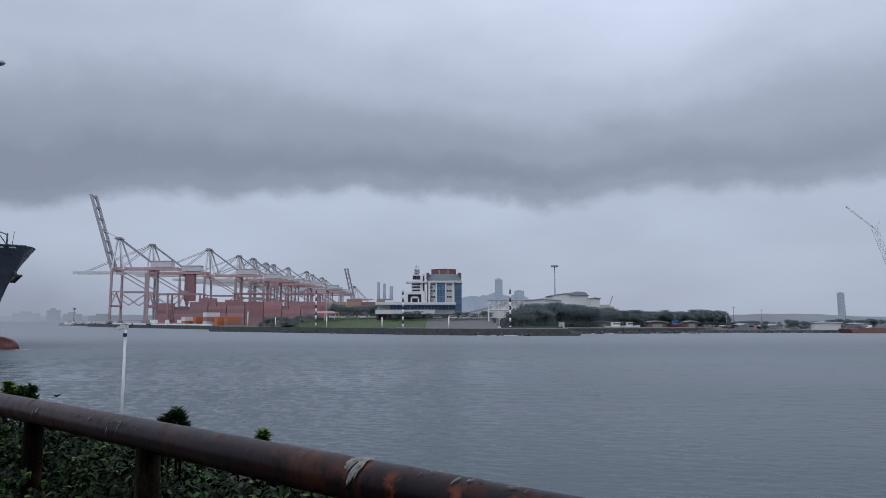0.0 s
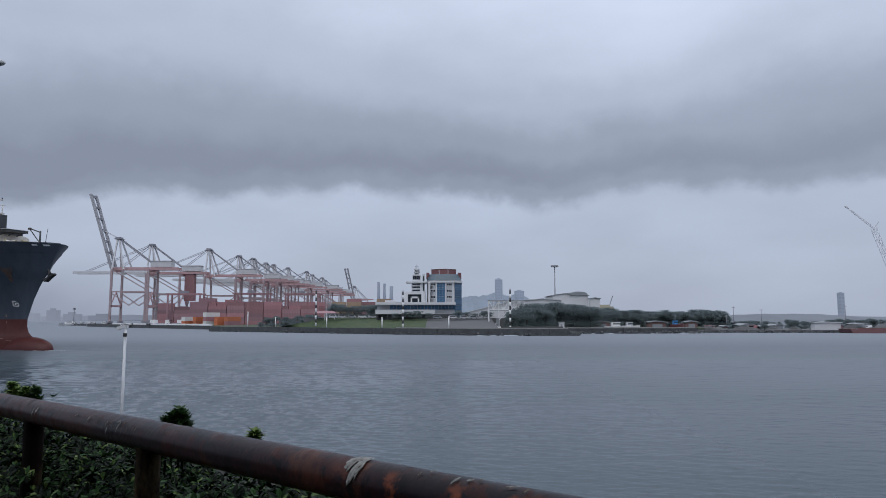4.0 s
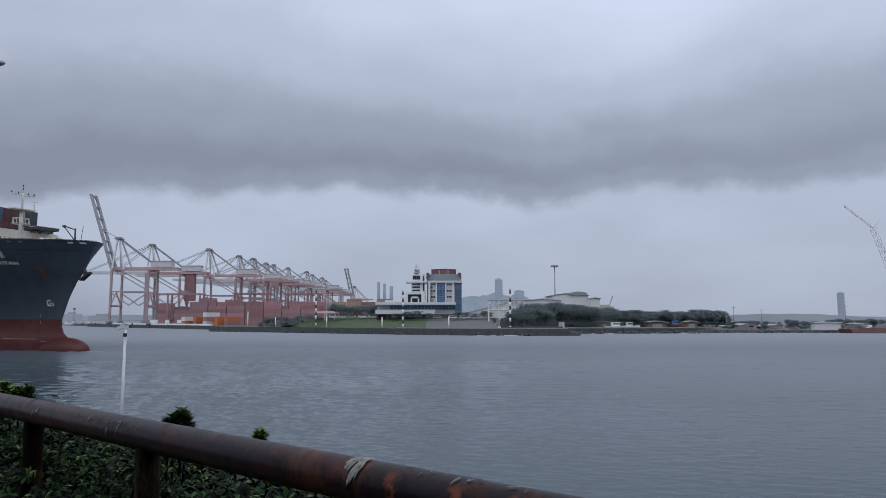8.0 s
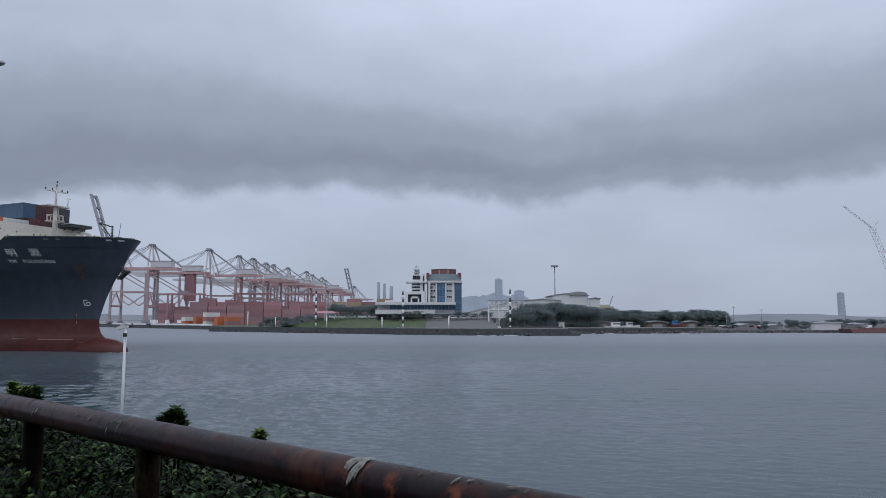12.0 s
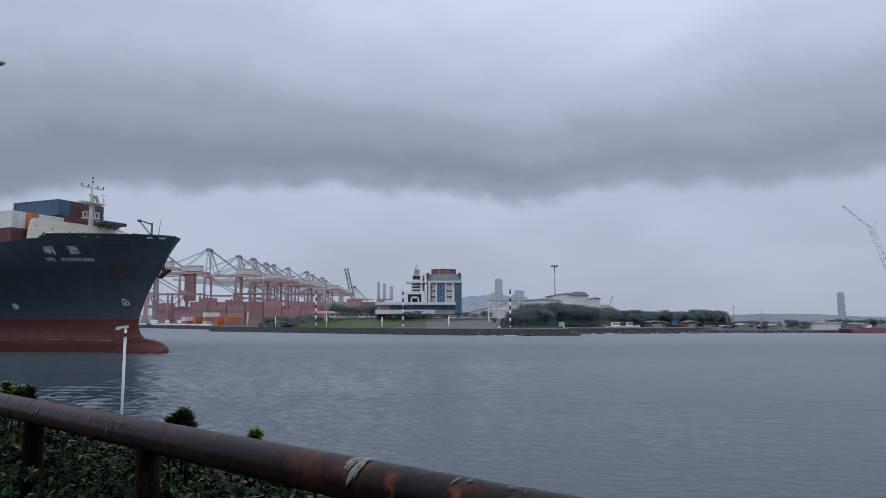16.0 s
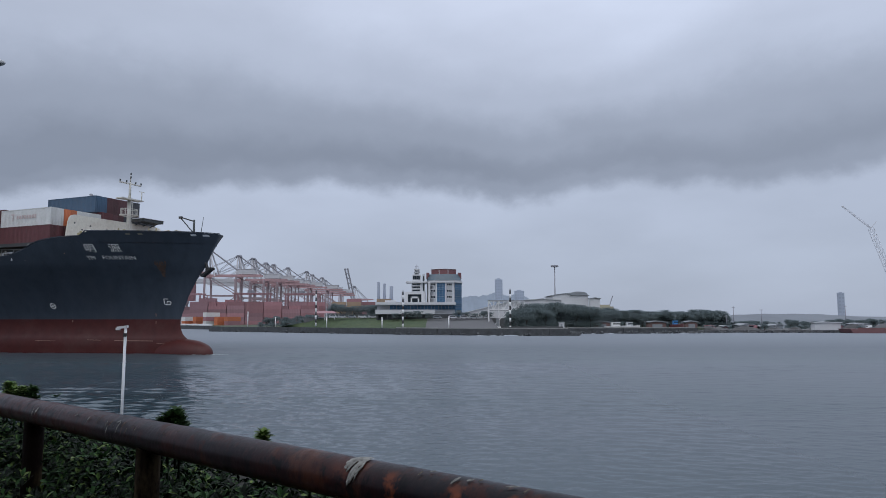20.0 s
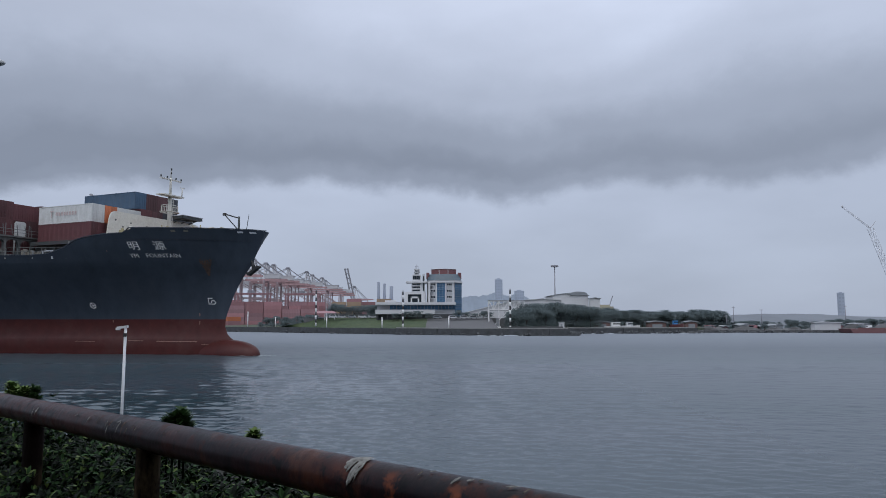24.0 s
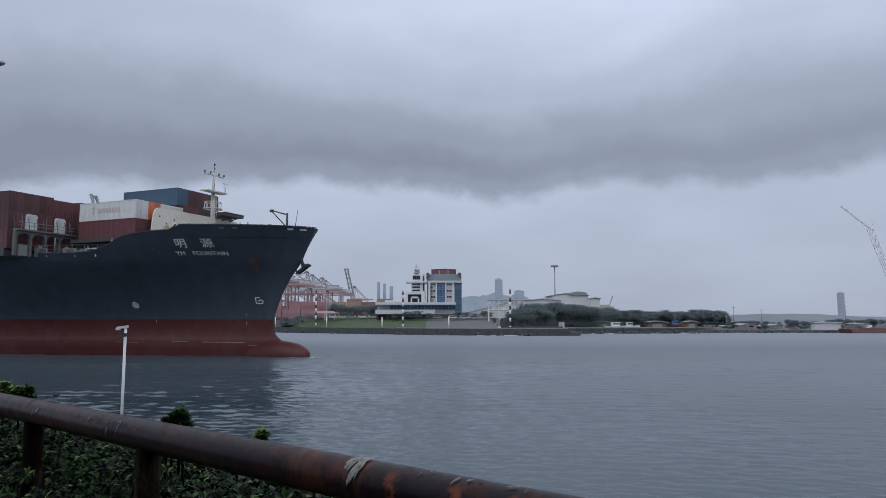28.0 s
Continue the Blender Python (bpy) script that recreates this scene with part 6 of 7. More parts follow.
def van(x, y, z, material, turn, label, size=1.0):
    v = thing("van", pose(x, y, z, 0, 0, turn), label, "van", group="vehicles parked by the lawn")
    v.scale = (size, size, size)
    bm = B()
    side = [(-2.3, 0.35), (2.3, 0.35), (2.3, 1.0), (1.7, 1.15), (1.2, 1.85), (-2.2, 1.9), (-2.3, 1.2)]
    lo = [bm.verts.new((px, -0.85, pz)) for px, pz in side]
    hi = [bm.verts.new((px, 0.85, pz)) for px, pz in side]
    bm.faces.new(lo)
    bm.faces.new(hi)
    for i in range(len(side)):
        j = (i + 1) % len(side)
        bm.faces.new((lo[i], lo[j], hi[j], hi[i]))
    part("body", bm, material, v)
    for sg in (-1, 1):
        bm = B()
        box(bm, -1.9, 1.2, sg * 0.86 - 0.02, sg * 0.86 + 0.02, 1.2, 1.7)
        part("side_window", bm, M["dark_glass"], v)
        for wx in (-1.5, 1.5):
            bm = B()
            tube(bm, (wx, sg * 0.72, 0.33), (wx, sg * 0.92, 0.33), 0.33, n=12)
            part("wheel", bm, M["black"], v)


for k, x in enumerate((-46.5, -42.8, -38.6, -34.2, -30.0, -2.2, 4.2, 8.6, 12.6)):
    van(x, 296.5 + 0.4 * (k % 3) if x < -20 else 284.0, 6.1 if x < -20 else 5.85, (M["roof_pale"], M["grey_wall"], M["roof_grey"])[k % 3], (0, 12, -8)[k % 3], "pale van parked behind the lawn", 0.72)


def pavilion():
    p = thing("pavilion", pose(-50.5, 300, 5.2), "small open pavilion with a dull pink roof", "pavilion")
    bm = B()
    a = [bm.verts.new(q) for q in ((-5, -2, 3.0), (5, -2, 3.0), (5, 2, 3.0), (-5, 2, 3.0))]
    b = [bm.verts.new(q) for q in ((-3.4, 0, 4.0), (3.4, 0, 4.0))]
    bm.faces.new((a[0], a[1], b[1], b[0]))
    bm.faces.new((a[2], a[3], b[0], b[1]))
    bm.faces.new((a[1], a[2], b[1]))
    bm.faces.new((a[3], a[0], b[0]))
    bm.faces.new(a)
    part("roof", bm, M["c_rose"], p)
    for x in (-4.2, 0, 4.2):
        for y in (-1.5, 1.5):
            bm = B()
            beam(bm, (x, y, 0), (x, y, 3.0), 0.22)
            part("post", bm, M["white_wall"], p)


pavilion()

# kiosk and low parapet at the peninsula's tip
wall_run("parapet", [(21.0, 247.0), (42.5, 246.5)], 0.4, 2.0, 3.1, M["paving"], "low grey concrete parapet on the seawall", "parapet")


def kiosk(x, y):
    k = thing("kiosk", pose(x, y, 2.0), "small white hut by the seawall", "hut")
    bm = B()
    box(bm, -0.9, 0.9, -0.7, 0.7, 0, 2.4)
    part("wall_shell", bm, M["white_wall"], k)
    bm = B()
    box(bm, -1.1, 1.1, -0.9, 0.9, 2.4, 2.55)
    part("roof", bm, M["roof_pale"], k)
    bm = B()
    box(bm, -0.5, 0.2, -0.74, -0.7, 0.1, 1.9)
    part("door", bm, M["roof_grey"], k)


kiosk(42.4, 250.0)


def boat(x, y, z, length, hull, cabin, label, turn=0.0):
    b = thing("boat", pose(x, y, z, 0, 0, turn), label, "boat", group="small boats at the shore")
    bm = B()
    n = 10
    prev = None
    for i in range(n + 1):
        t = i / n
        w = length * 0.14 * (1 - max(0.0, (t - 0.55) / 0.45) ** 2) + 0.05
        xx = (t - 0.5) * length
        rise = 0.5 * t * t
        row = [bm.verts.new((xx, -w * 0.6, -0.3)), bm.verts.new((xx, -w, 1.1 + rise)), bm.verts.new((xx, w, 1.1 + rise)), bm.verts.new((xx, w * 0.6, -0.3))]
        if prev:
            for k in range(4):
                bm.faces.new((prev[k], row[k], row[(k + 1) % 4], prev[(k + 1) % 4]))
        else:
            bm.faces.new(row)
        prev = row
    bm.faces.new(prev)
    part("hull", bm, hull, b)
    bm = B()
    box(bm, -length * 0.25, length * 0.08, -length * 0.09, length * 0.09, 1.1, 2.8)
    part("cabin", bm, cabin, b)
    bm = B()
    box(bm, -length * 0.2, length * 0.085, -length * 0.093, length * 0.093, 1.9, 2.4)
    part("cabin_windows", bm, M["dark_glass"], b)
    bm = B()
    tube(bm, (-length * 0.05, 0, 2.8), (-length * 0.05, 0, 5.2), 0.06, n=6)
    part("boat_mast", bm, M["crane_dark"], b)


boat(99.5, 298, 2.3, 6, M["c_red"], M["blue_paint"], "red boat with a bright blue cabin hauled out on the spit")
boat(73, 292, 1.6, 11, M["white"], M["white"], "white work boat hauled out on the spit")
boat(79, 294, 1.6, 8, M["white"], M["roof_pale"], "white work boat hauled out on the spit", 8)
boat(-330, 618, 0.2, 16, M["white"], M["white"], "white launch moored at the jetty", 30)
boat(-300, 602, 0.2, 12, M["roof_pale"], M["white"], "white launch moored at the jetty", 20)
boat(-214, 470, 0.2, 14, M["crane_dark"], M["white"], "grey launch moored at the terminal quay", -42)


def surf(x, y, n, seed, span, label="white surf breaking on the spit"):
    rg = random.Random(seed)
    bm = B()
    for k in range(n):
        ellipsoid(bm, (rg.uniform(-span, span), rg.uniform(-0.5, 0.5), 0.06), rg.uniform(0.4, 1.6), rg.uniform(0.2, 0.5), rg.uniform(0.08, 0.3), 8, 4)
    solid("surf", bm, M["foam"], label, "foam", m=pose(x, y, 0, 0, 0, 10), kind="stuff")


surf(50, 273.4, 26, 1, 4.0)
surf(62, 275.6, 16, 2, 5.0)
surf(88, 280.6, 30, 3, 9.0)
surf(103, 283.6, 24, 4, 4.0)
surf(20, 240.3, 14, 5, 9.0)

shed("warehouse", 37.5, 54.5, 322, 10, 12.2, 12.9, M["white_wall"], M["roof_pale"], "long pale roofed warehouse behind the trees", 2.0, doors=0)
for k, (x, y) in enumerate(((-337, 632), (-330, 626), (-318, 616), (-309, 608), (-301, 600), (-289, 596))):
    van(x, y, 1.62, M["white"] if k % 2 else M["roof_pale"], 40 + 30 * k, "pale van parked on the stone jetty")
mk = thing("jetty_beacon", pose(-333, 630, 1.6), "thin grey beacon mast on the stone jetty", "mast")
bm = B()
tube(bm, (0, 0, 0), (0, 0, 12.5), 0.5, 0.3, n=8)
part("mast", bm, M["crane_dark"], mk)
bm = B()
box(bm, -0.9, 0.9, -0.9, 0.9, 12.5, 14.2)
part("lantern", bm, M["crane_dark"], mk)

# ------------------------------------------------------------------ right-hand shore
shed("quay_shed", 158.5, 169.5, 298, 3, 2.9, 3.2, M["white_wall"], M["roof_pale"], "low white quayside shed", 1.1, doors=0)
for x0, x1, y, h, w in ((112, 119, 330, 1.8, M["roof_grey"]), (129, 136, 334, 1.1, M["grey_wall"]), (143, 149, 336, 1.8, M["roof_pale"]), (182, 187, 330, 1.9, M["paving"]), (198, 204, 335, 2.0, M["roof_grey"]), (137.5, 140.5, 322, 1.5, M["white_wall"]), (151, 154.5, 318, 1.7, M["roof_grey"])):
    shed("shed", x0, x1, y, 8, h, h + 0.5, w, M["roof_grey"], "low weathered shed on the far shore", 1.1, doors=2)


for x0, x1, y, h, w in ((120.5, 123, 316, 1.3, M["white_wall"]), (125, 127.2, 312, 1.1, M["c_rose"]), (133.5, 136, 314, 1.5, M["roof_pale"]), (141, 143.4, 311, 1.2, M["asphalt"]), (146, 149, 313, 1.4, M["grey_wall"]), (173, 175.6, 318, 1.9, M["white_wall"]), (178.5, 181, 316, 1.6, M["c_rose"]), (190, 193, 318, 1.9, M["roof_pale"])):
    shed("hut", x0, x1, y, 2.5, h, h + 0.35, w, M["roof_grey"], "small weathered hut on the far shore", 1.1, doors=1)
M["shed_red"] = mat("weathered_red_boards", (0.17, 0.105, 0.10), 0.85, stain=(0.12, 0.1, 0.09))
for x0, x1, y in ((63.5, 70, 293.5), (87, 94.5, 296), (106, 111, 305)):
    shed("shed", x0, x1, y, 4, 2.2, 2.7, M["shed_red"], M["roof_grey"], "low dull red shed on the spit", 2.0, doors=1)


def barge():
    b = thing("barge", pose(184.5, 285, 0), "dull red work barge moored along the far shore", "barge")
    bm = B()
    side = [(-17, -0.5), (38, -0.5), (40, 1.75), (-18.5, 1.75)]
    lo = [bm.verts.new((x, 0, z)) for x, z in side]
    hi = [bm.verts.new((x, 9, z)) for x, z in side]
    bm.faces.new(lo)
    bm.faces.new(hi)
    for i in range(4):
        j = (i + 1) % 4
        bm.faces.new((lo[i], lo[j], hi[j], hi[i]))
    part("hull", bm, M["barge_red"], b)
    bm = B()
    box(bm, -15, 36, 0.4, 0.6, 1.75, 2.2)
    part("coaming", bm, M["barge_red"], b)
    bm = B()
    box(bm, 18, 24, 3, 7, 1.75, 3.4)
    part("deckhouse", bm, M["grey_wall"], b)


barge()
rng = random.Random(15)
for k in range(60):
    f = k / 59
    tree(138 + 92 * f + rng.uniform(-2, 2), 338 + 40 * rng.random() + 10 * f, 1.1, k, rng.uniform(0.22, 0.38) + 0.22 * f, KINDS, "dim green tree on the far shore", "tree", "trees of the far shore")
for x, h in ((128.5, 6.5), (146.5, 8.6), (134, 5.0), (203, 9.0), (160.5, 7.5)):
    p = thing("utility_pole", pose(x, 352 if h > 5.5 else 330, 1.1), "thin grey utility pole with a crossarm", "pole")
    bm = B()
    tube(bm, (0, 0, 0), (0, 0, h * 1.3), 0.2, 0.12, n=8)
    part("shaft", bm, M["crane_dark"], p)
    bm = B()
    beam(bm, (-0.8, 0, h * 1.22), (0.8, 0, h * 1.22), 0.18)
    part("crossarm", bm, M["crane_dark"], p)


def lattice_crane():
    """A crawler crane with a lattice boom and a luffing jib."""
    c = thing("crawler_crane", pose(211.2, 310, 1.1), "grey lattice-boomed crawler crane on the far shore", "crane")
    for y in (-3, 3):
        bm = B()
        box(bm, -4, 4, y - 0.6, y + 0.6, 0.25, 1.3)
        for x in (-4, 4):
            tube(bm, (x, y - 0.6, 0.75), (x, y + 0.6, 0.75), 0.75, n=12)
        part("track", bm, M["black"], c)
    bm = B()
    box(bm, -4, 6.5, -2.4, 2.4, 1.5, 4.4)
    part("house", bm, M["crane_dark"], c)
    bm = B()
    box(bm, -4.6, -2.4, -3.6, -2.4, 1.1, 4.0)
    part("cab", bm, M["blue_glass"], c)
    foot, head, tip = Vector((-2.5, 0, 3.0)), Vector((-17.2, 0, 45.3)), Vector((-29.6, 0, 55.4))
    bm = B()
    lattice(bm, foot, head, 1.7, 14, 0.22)
    part("boom", bm, M["boom_pale"], c)
    bm = B()
    lattice(bm, head, tip, 0.5, 6, 0.11)
    part("jib", bm, M["boom_pale"], c)
    bm = B()
    beam(bm, tip - Vector((-0.8, 0, 0.6)), tip, 0.6, 0.5)
    part("jib_head", bm, M["crane_pale"], c)
    bm = B()
    beam(bm, head, head + Vector((2.6, 0, 3.0)), 0.22)
    beam(bm, head + Vector((0, 0, -0.2)), head + Vector((-1.6, 0, 2.0)), 0.2)
    part("jib_strut", bm, M["crane_pale"], c)
    return c


big_crane = lattice_crane()

# ------------------------------------------------------------------ distance


def far_tower(x, y, w, d, h, floors, cols, label="tall pale tower block in the haze", ground=2.0):
    t = thing("tower_block", pose(x, y, ground), label, "building", group="far towers")
    bm = B()
    box(bm, -w / 2, w / 2, 0, d, 0, h)
    box(bm, -w * 0.25, w * 0.2, d * 0.2, d * 0.7, h, h * 1.03)
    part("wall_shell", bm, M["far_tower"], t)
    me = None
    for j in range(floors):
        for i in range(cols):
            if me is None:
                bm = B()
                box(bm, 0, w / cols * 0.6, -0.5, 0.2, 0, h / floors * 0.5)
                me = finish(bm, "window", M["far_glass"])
            share("window", me, t, pose(-w / 2 + w / cols * (i + 0.2), 0, h / floors * (j + 0.3)))


far_tower(193, 2400, 25, 22, 140, 14, 3)
far_tower(264, 2400, 32, 22, 101, 10, 4)
far_tower(858, 1500, 14, 4, 61, 8, 2, ground=1.1)
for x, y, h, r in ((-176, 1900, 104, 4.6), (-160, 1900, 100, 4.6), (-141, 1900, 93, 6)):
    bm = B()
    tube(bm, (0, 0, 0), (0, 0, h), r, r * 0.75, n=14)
    ch = solid("chimney", bm, M["stack_grey"], "tall grey power station chimney in the haze", "chimney", m=pose(x, y, 2.2), group="power station chimneys")


def ridge(name, x0, x1, y, heights, label, material):
    """A distant rise of land with an uneven crest."""
    bm = B()
    n = 80
    crest = []
    for i in range(n + 1):
        t = i / n
        x = x0 + (x1 - x0) * t
        z = float(np.interp(t, np.linspace(0, 1, len(heights)), heights)) * (1 + 0.10 * noise.noise(Vector((x * 0.02, y, 0))) + 0.05 * noise.noise(Vector((x * 0.07, y, 3)))) + 0.02
        crest.append((bm.verts.new((x, y - 60 - z, 0)), bm.verts.new((x, y, z)), bm.verts.new((x, y + 80 + z, 0))))
    for a, b in zip(crest, crest[1:]):
        bm.faces.new((a[0], b[0], b[1], a[1]))
        bm.faces.new((a[1], b[1], b[2], a[2]))
    return solid(name, bm, material, label, "hill", kind="structure", smooth=True)


ridge("hill", 40, 460, 2600, [50, 82, 93, 90, 95, 104, 98, 92, 97, 90, 72, 58, 46, 30, 12], "hill beyond the harbour, tinted blue-grey by haze", M["hill"])
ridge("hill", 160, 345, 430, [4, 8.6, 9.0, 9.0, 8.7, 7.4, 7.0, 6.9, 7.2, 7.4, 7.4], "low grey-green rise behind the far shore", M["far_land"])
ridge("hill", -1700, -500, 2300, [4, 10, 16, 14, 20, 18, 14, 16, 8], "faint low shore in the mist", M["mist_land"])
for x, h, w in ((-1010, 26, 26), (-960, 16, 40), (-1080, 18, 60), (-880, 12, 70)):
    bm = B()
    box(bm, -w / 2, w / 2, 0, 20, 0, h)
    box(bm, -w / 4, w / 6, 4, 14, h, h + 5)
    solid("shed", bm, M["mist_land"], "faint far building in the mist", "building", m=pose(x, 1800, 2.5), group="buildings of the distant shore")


def terminal_truck(x, y, turn, material):
    t = thing("terminal_truck", pose(x, y, 1.9, 0, 0, turn), "pale terminal tractor with its trailer on the quay", "truck", group="trucks on the terminal")
    bm = B()
    box(bm, -1.0, 1.4, -1.25, 1.25, 0.9, 3.4)
    part("cab", bm, material, t)
    bm = B()
    box(bm, 1.38, 1.42, -1.05, 1.05, 2.2, 3.1)
    part("windscreen", bm, M["dark_glass"], t)
    bm = B()
    box(bm, -13.0, 0.8, -1.2, 1.2, 1.0, 1.35)
    part("chassis", bm, M["crane_dark"], t)
    for wx in (0.4, -10.4, -11.8):
        for sg in (-1, 1):
            bm = B()
            tube(bm, (wx, sg * 0.8, 0.5), (wx, sg * 1.22, 0.5), 0.5, n=12)
            part("wheel", bm, M["black"], t)


for x, y, a in ((-176, 446, 12), (-186, 452, 150), (-196, 470, 25), (-166, 440, 100)):
    terminal_truck(x, y, a, M["white"])


def riprap(pts, n, seed, size, label, spread=1.6):
    """Armour stones tumbled along the foot of a wall."""
    rg = random.Random(seed)
    bm = B()
    for k in range(n):
        f = rg.random() * (len(pts) - 1)
        i = min(int(f), len(pts) - 2)
        a, b = Vector(pts[i]), Vector(pts[i + 1])
        d = (b - a).normalized()
        c = a.lerp(b, f - i) + Vector((d.y, -d.x)) * rg.uniform(0.0, spread)
        s = size * rg.uniform(0.5, 1.3)
        z = rg.uniform(-0.25, 0.45)
        q = Euler((rg.uniform(0, 6), rg.uniform(0, 6), rg.uniform(0, 6))).to_matrix()
        vs = [bm.verts.new(Vector((c.x, c.y, z)) + q @ Vector((x * s * rg.uniform(0.6, 1.1), y * s * rg.uniform(0.6, 1.1), w * s * rg.uniform(0.5, 0.9)))) for x in (-1, 1) for y in (-1, 1) for w in (-1, 1)]
        for t in ((0, 1, 3, 2), (4, 6, 7, 5), (0, 4, 5, 1), (2, 3, 7, 6), (0, 2, 6, 4), (1, 5, 7, 3)):
            bm.faces.new([vs[j] for j in t])
    solid("armour_stone", bm, M["dark_stone"], label, "stone", kind="stuff")


riprap([(-110, 328), (-76, 305), (-17.8, 262), (3.2, 250), (22.5, 241), (44, 241)], 150, 3, 0.45, "dark wet armour stones along the seawall")
riprap([(44, 241), (47, 256), (46.6, 274), (104, 285), (107, 296)], 520, 4, 0.65, "dark wet armour stones round the spit", 2.4)
riprap([(107, 299.5), (330, 291.5)], 520, 5, 0.6, "dark stones along the far shore", 3.0)
riprap([(-352, 639), (-290, 589), (-277, 558)], 160, 6, 0.8, "dark stones along the jetty", 2.0)

rng = random.Random(91)
for k in range(44):
    f = k / 43
    tree(112 + 104 * f + rng.uniform(-2, 2), 304 + 22 * rng.random(), 1.1, k, rng.uniform(0.35, 0.8), SHRUBS, "low scrubby bush on the far shore", "bush", "scrub of the far shore")


def mound(x, y, r, h, seed, material, label):
    rg = random.Random(seed)
    bm = B()
    n = 18
    rings = []
    for j in range(5):
        t = j / 4
        rings.append([bm.verts.new((r * (1 - t) * math.cos(2 * math.pi * i / n) * rg.uniform(0.85, 1.15), 0.6 * r * (1 - t) * math.sin(2 * math.pi * i / n) * rg.uniform(0.85, 1.15), h * math.sin(t * math.pi / 2) * rg.uniform(0.9, 1.1))) for i in range(n)])
    for a, b in zip(rings, rings[1:]):
        for i in range(n):
            bm.faces.new((a[i], a[(i + 1) % n], b[(i + 1) % n], b[i])).smooth = True
    solid("gravel_mound", bm, material, label, "mound", m=pose(x, y, 1.1), group="heaps on the far shore")


for k, (x, r, h) in enumerate(((116, 5, 1.6), (124, 4, 1.3), (133, 6, 1.5), (147, 5, 1.9), (156, 3, 1.2), (172, 6, 2.2), (183, 5, 2.4), (194, 7, 2.6), (205, 5, 2.2))):
    mound(x, 306 + (k * 7) % 12, r, h, k, M["paving"] if k % 2 else M["asphalt"], "low heap of dredged gravel and soil")
for k, (x, y) in enumerate(((119, 312), (127, 318), (139, 314), (150, 322), (178, 316), (190, 312), (199, 320))):
    van(x, y, 1.1, M["white"] if k % 2 else M["c_hazed"], (k * 50) % 180, "work van parked on the far shore")
# ------------------------------------------------------------------ terrace in the foreground
M["concrete_dark"] = mat("stained_dark_concrete", (0.09, 0.09, 0.088), 0.9, stain=(0.05, 0.05, 0.047), stain_amount=0.7, streak=4)
RAIL_A, RAIL_B = Vector((0.7414, 0.92)), Vector((-3.0723, 4.19))   # the rail's line on the plan
RAIL_Z = EYE_Z - 0.381
RAIL_SAG = 0.0293   # how far the old rail has sunk towards its far end
FLOOR_Z = RAIL_Z + 0.05 - 1.10
# floor out of view, darkened to cut light bounced onto the rail
slab("floor", [(-9, -4), (5, -4), (5, 0.2), (0.75, 0.55), (-3.4, 4.2), (-9, 6.0)], FLOOR_Z - 0.3, FLOOR_Z, M["low_bounce_concrete"], "concrete terrace floor, darkened to bounce little light", "floor")
# unseen wall, added to keep sky light off the rail's near face
bm = B()
box(bm, -14, 10, -3.2, -2.8, -0.2, FLOOR_Z + 10.0)
solid("wall_south", bm, M["concrete_dark"], "plain dark wall added out of view to shade the terrace rail", "wall", kind="structure")
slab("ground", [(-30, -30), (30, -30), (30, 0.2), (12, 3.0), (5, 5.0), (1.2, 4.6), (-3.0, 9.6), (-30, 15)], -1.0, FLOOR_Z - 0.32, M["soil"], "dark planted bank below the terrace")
# quay given dark stone so the hedge's gaps look shaded
slab("pavement", [(-40, 15.2), (-3.0, 9.9), (1.2, 4.8), (5, 5.2), (30, 1.0), (30, 5), (6, 8.5), (-2.0, 13.0), (-14, 22.0), (-40, 26)], -1.5, 2.05, M["dark_stone"], "narrow quay below the bank, darkened for the hedge gaps", "quay")


# unseen slope, added to block low sky light from the ship's hull
bm = B()
crest = [(-600 + 20 * i, 30 + 9 * noise.noise(Vector((i * 0.35, 2, 0)))) for i in range(61)]
for (xa, za), (xb, zb) in zip(crest, crest[1:]):
    bm.faces.new([bm.verts.new(q) for q in ((xa, -45, 0.0), (xb, -45, 0.0), (xb, -55, zb), (xa, -55, za))])
    bm.faces.new([bm.verts.new(q) for q in ((xa, -55, za), (xb, -55, zb), (xb, -190, 0.0), (xa, -190, 0.0))])
bmesh.ops.remove_doubles(bm, verts=bm.verts[:], dist=0.01)
solid("hill", bm, M["scrub"], "dark slope added out of view behind the terrace", "hill", kind="structure", smooth=True)


def along(k):
    return RAIL_A.lerp(RAIL_B, k)


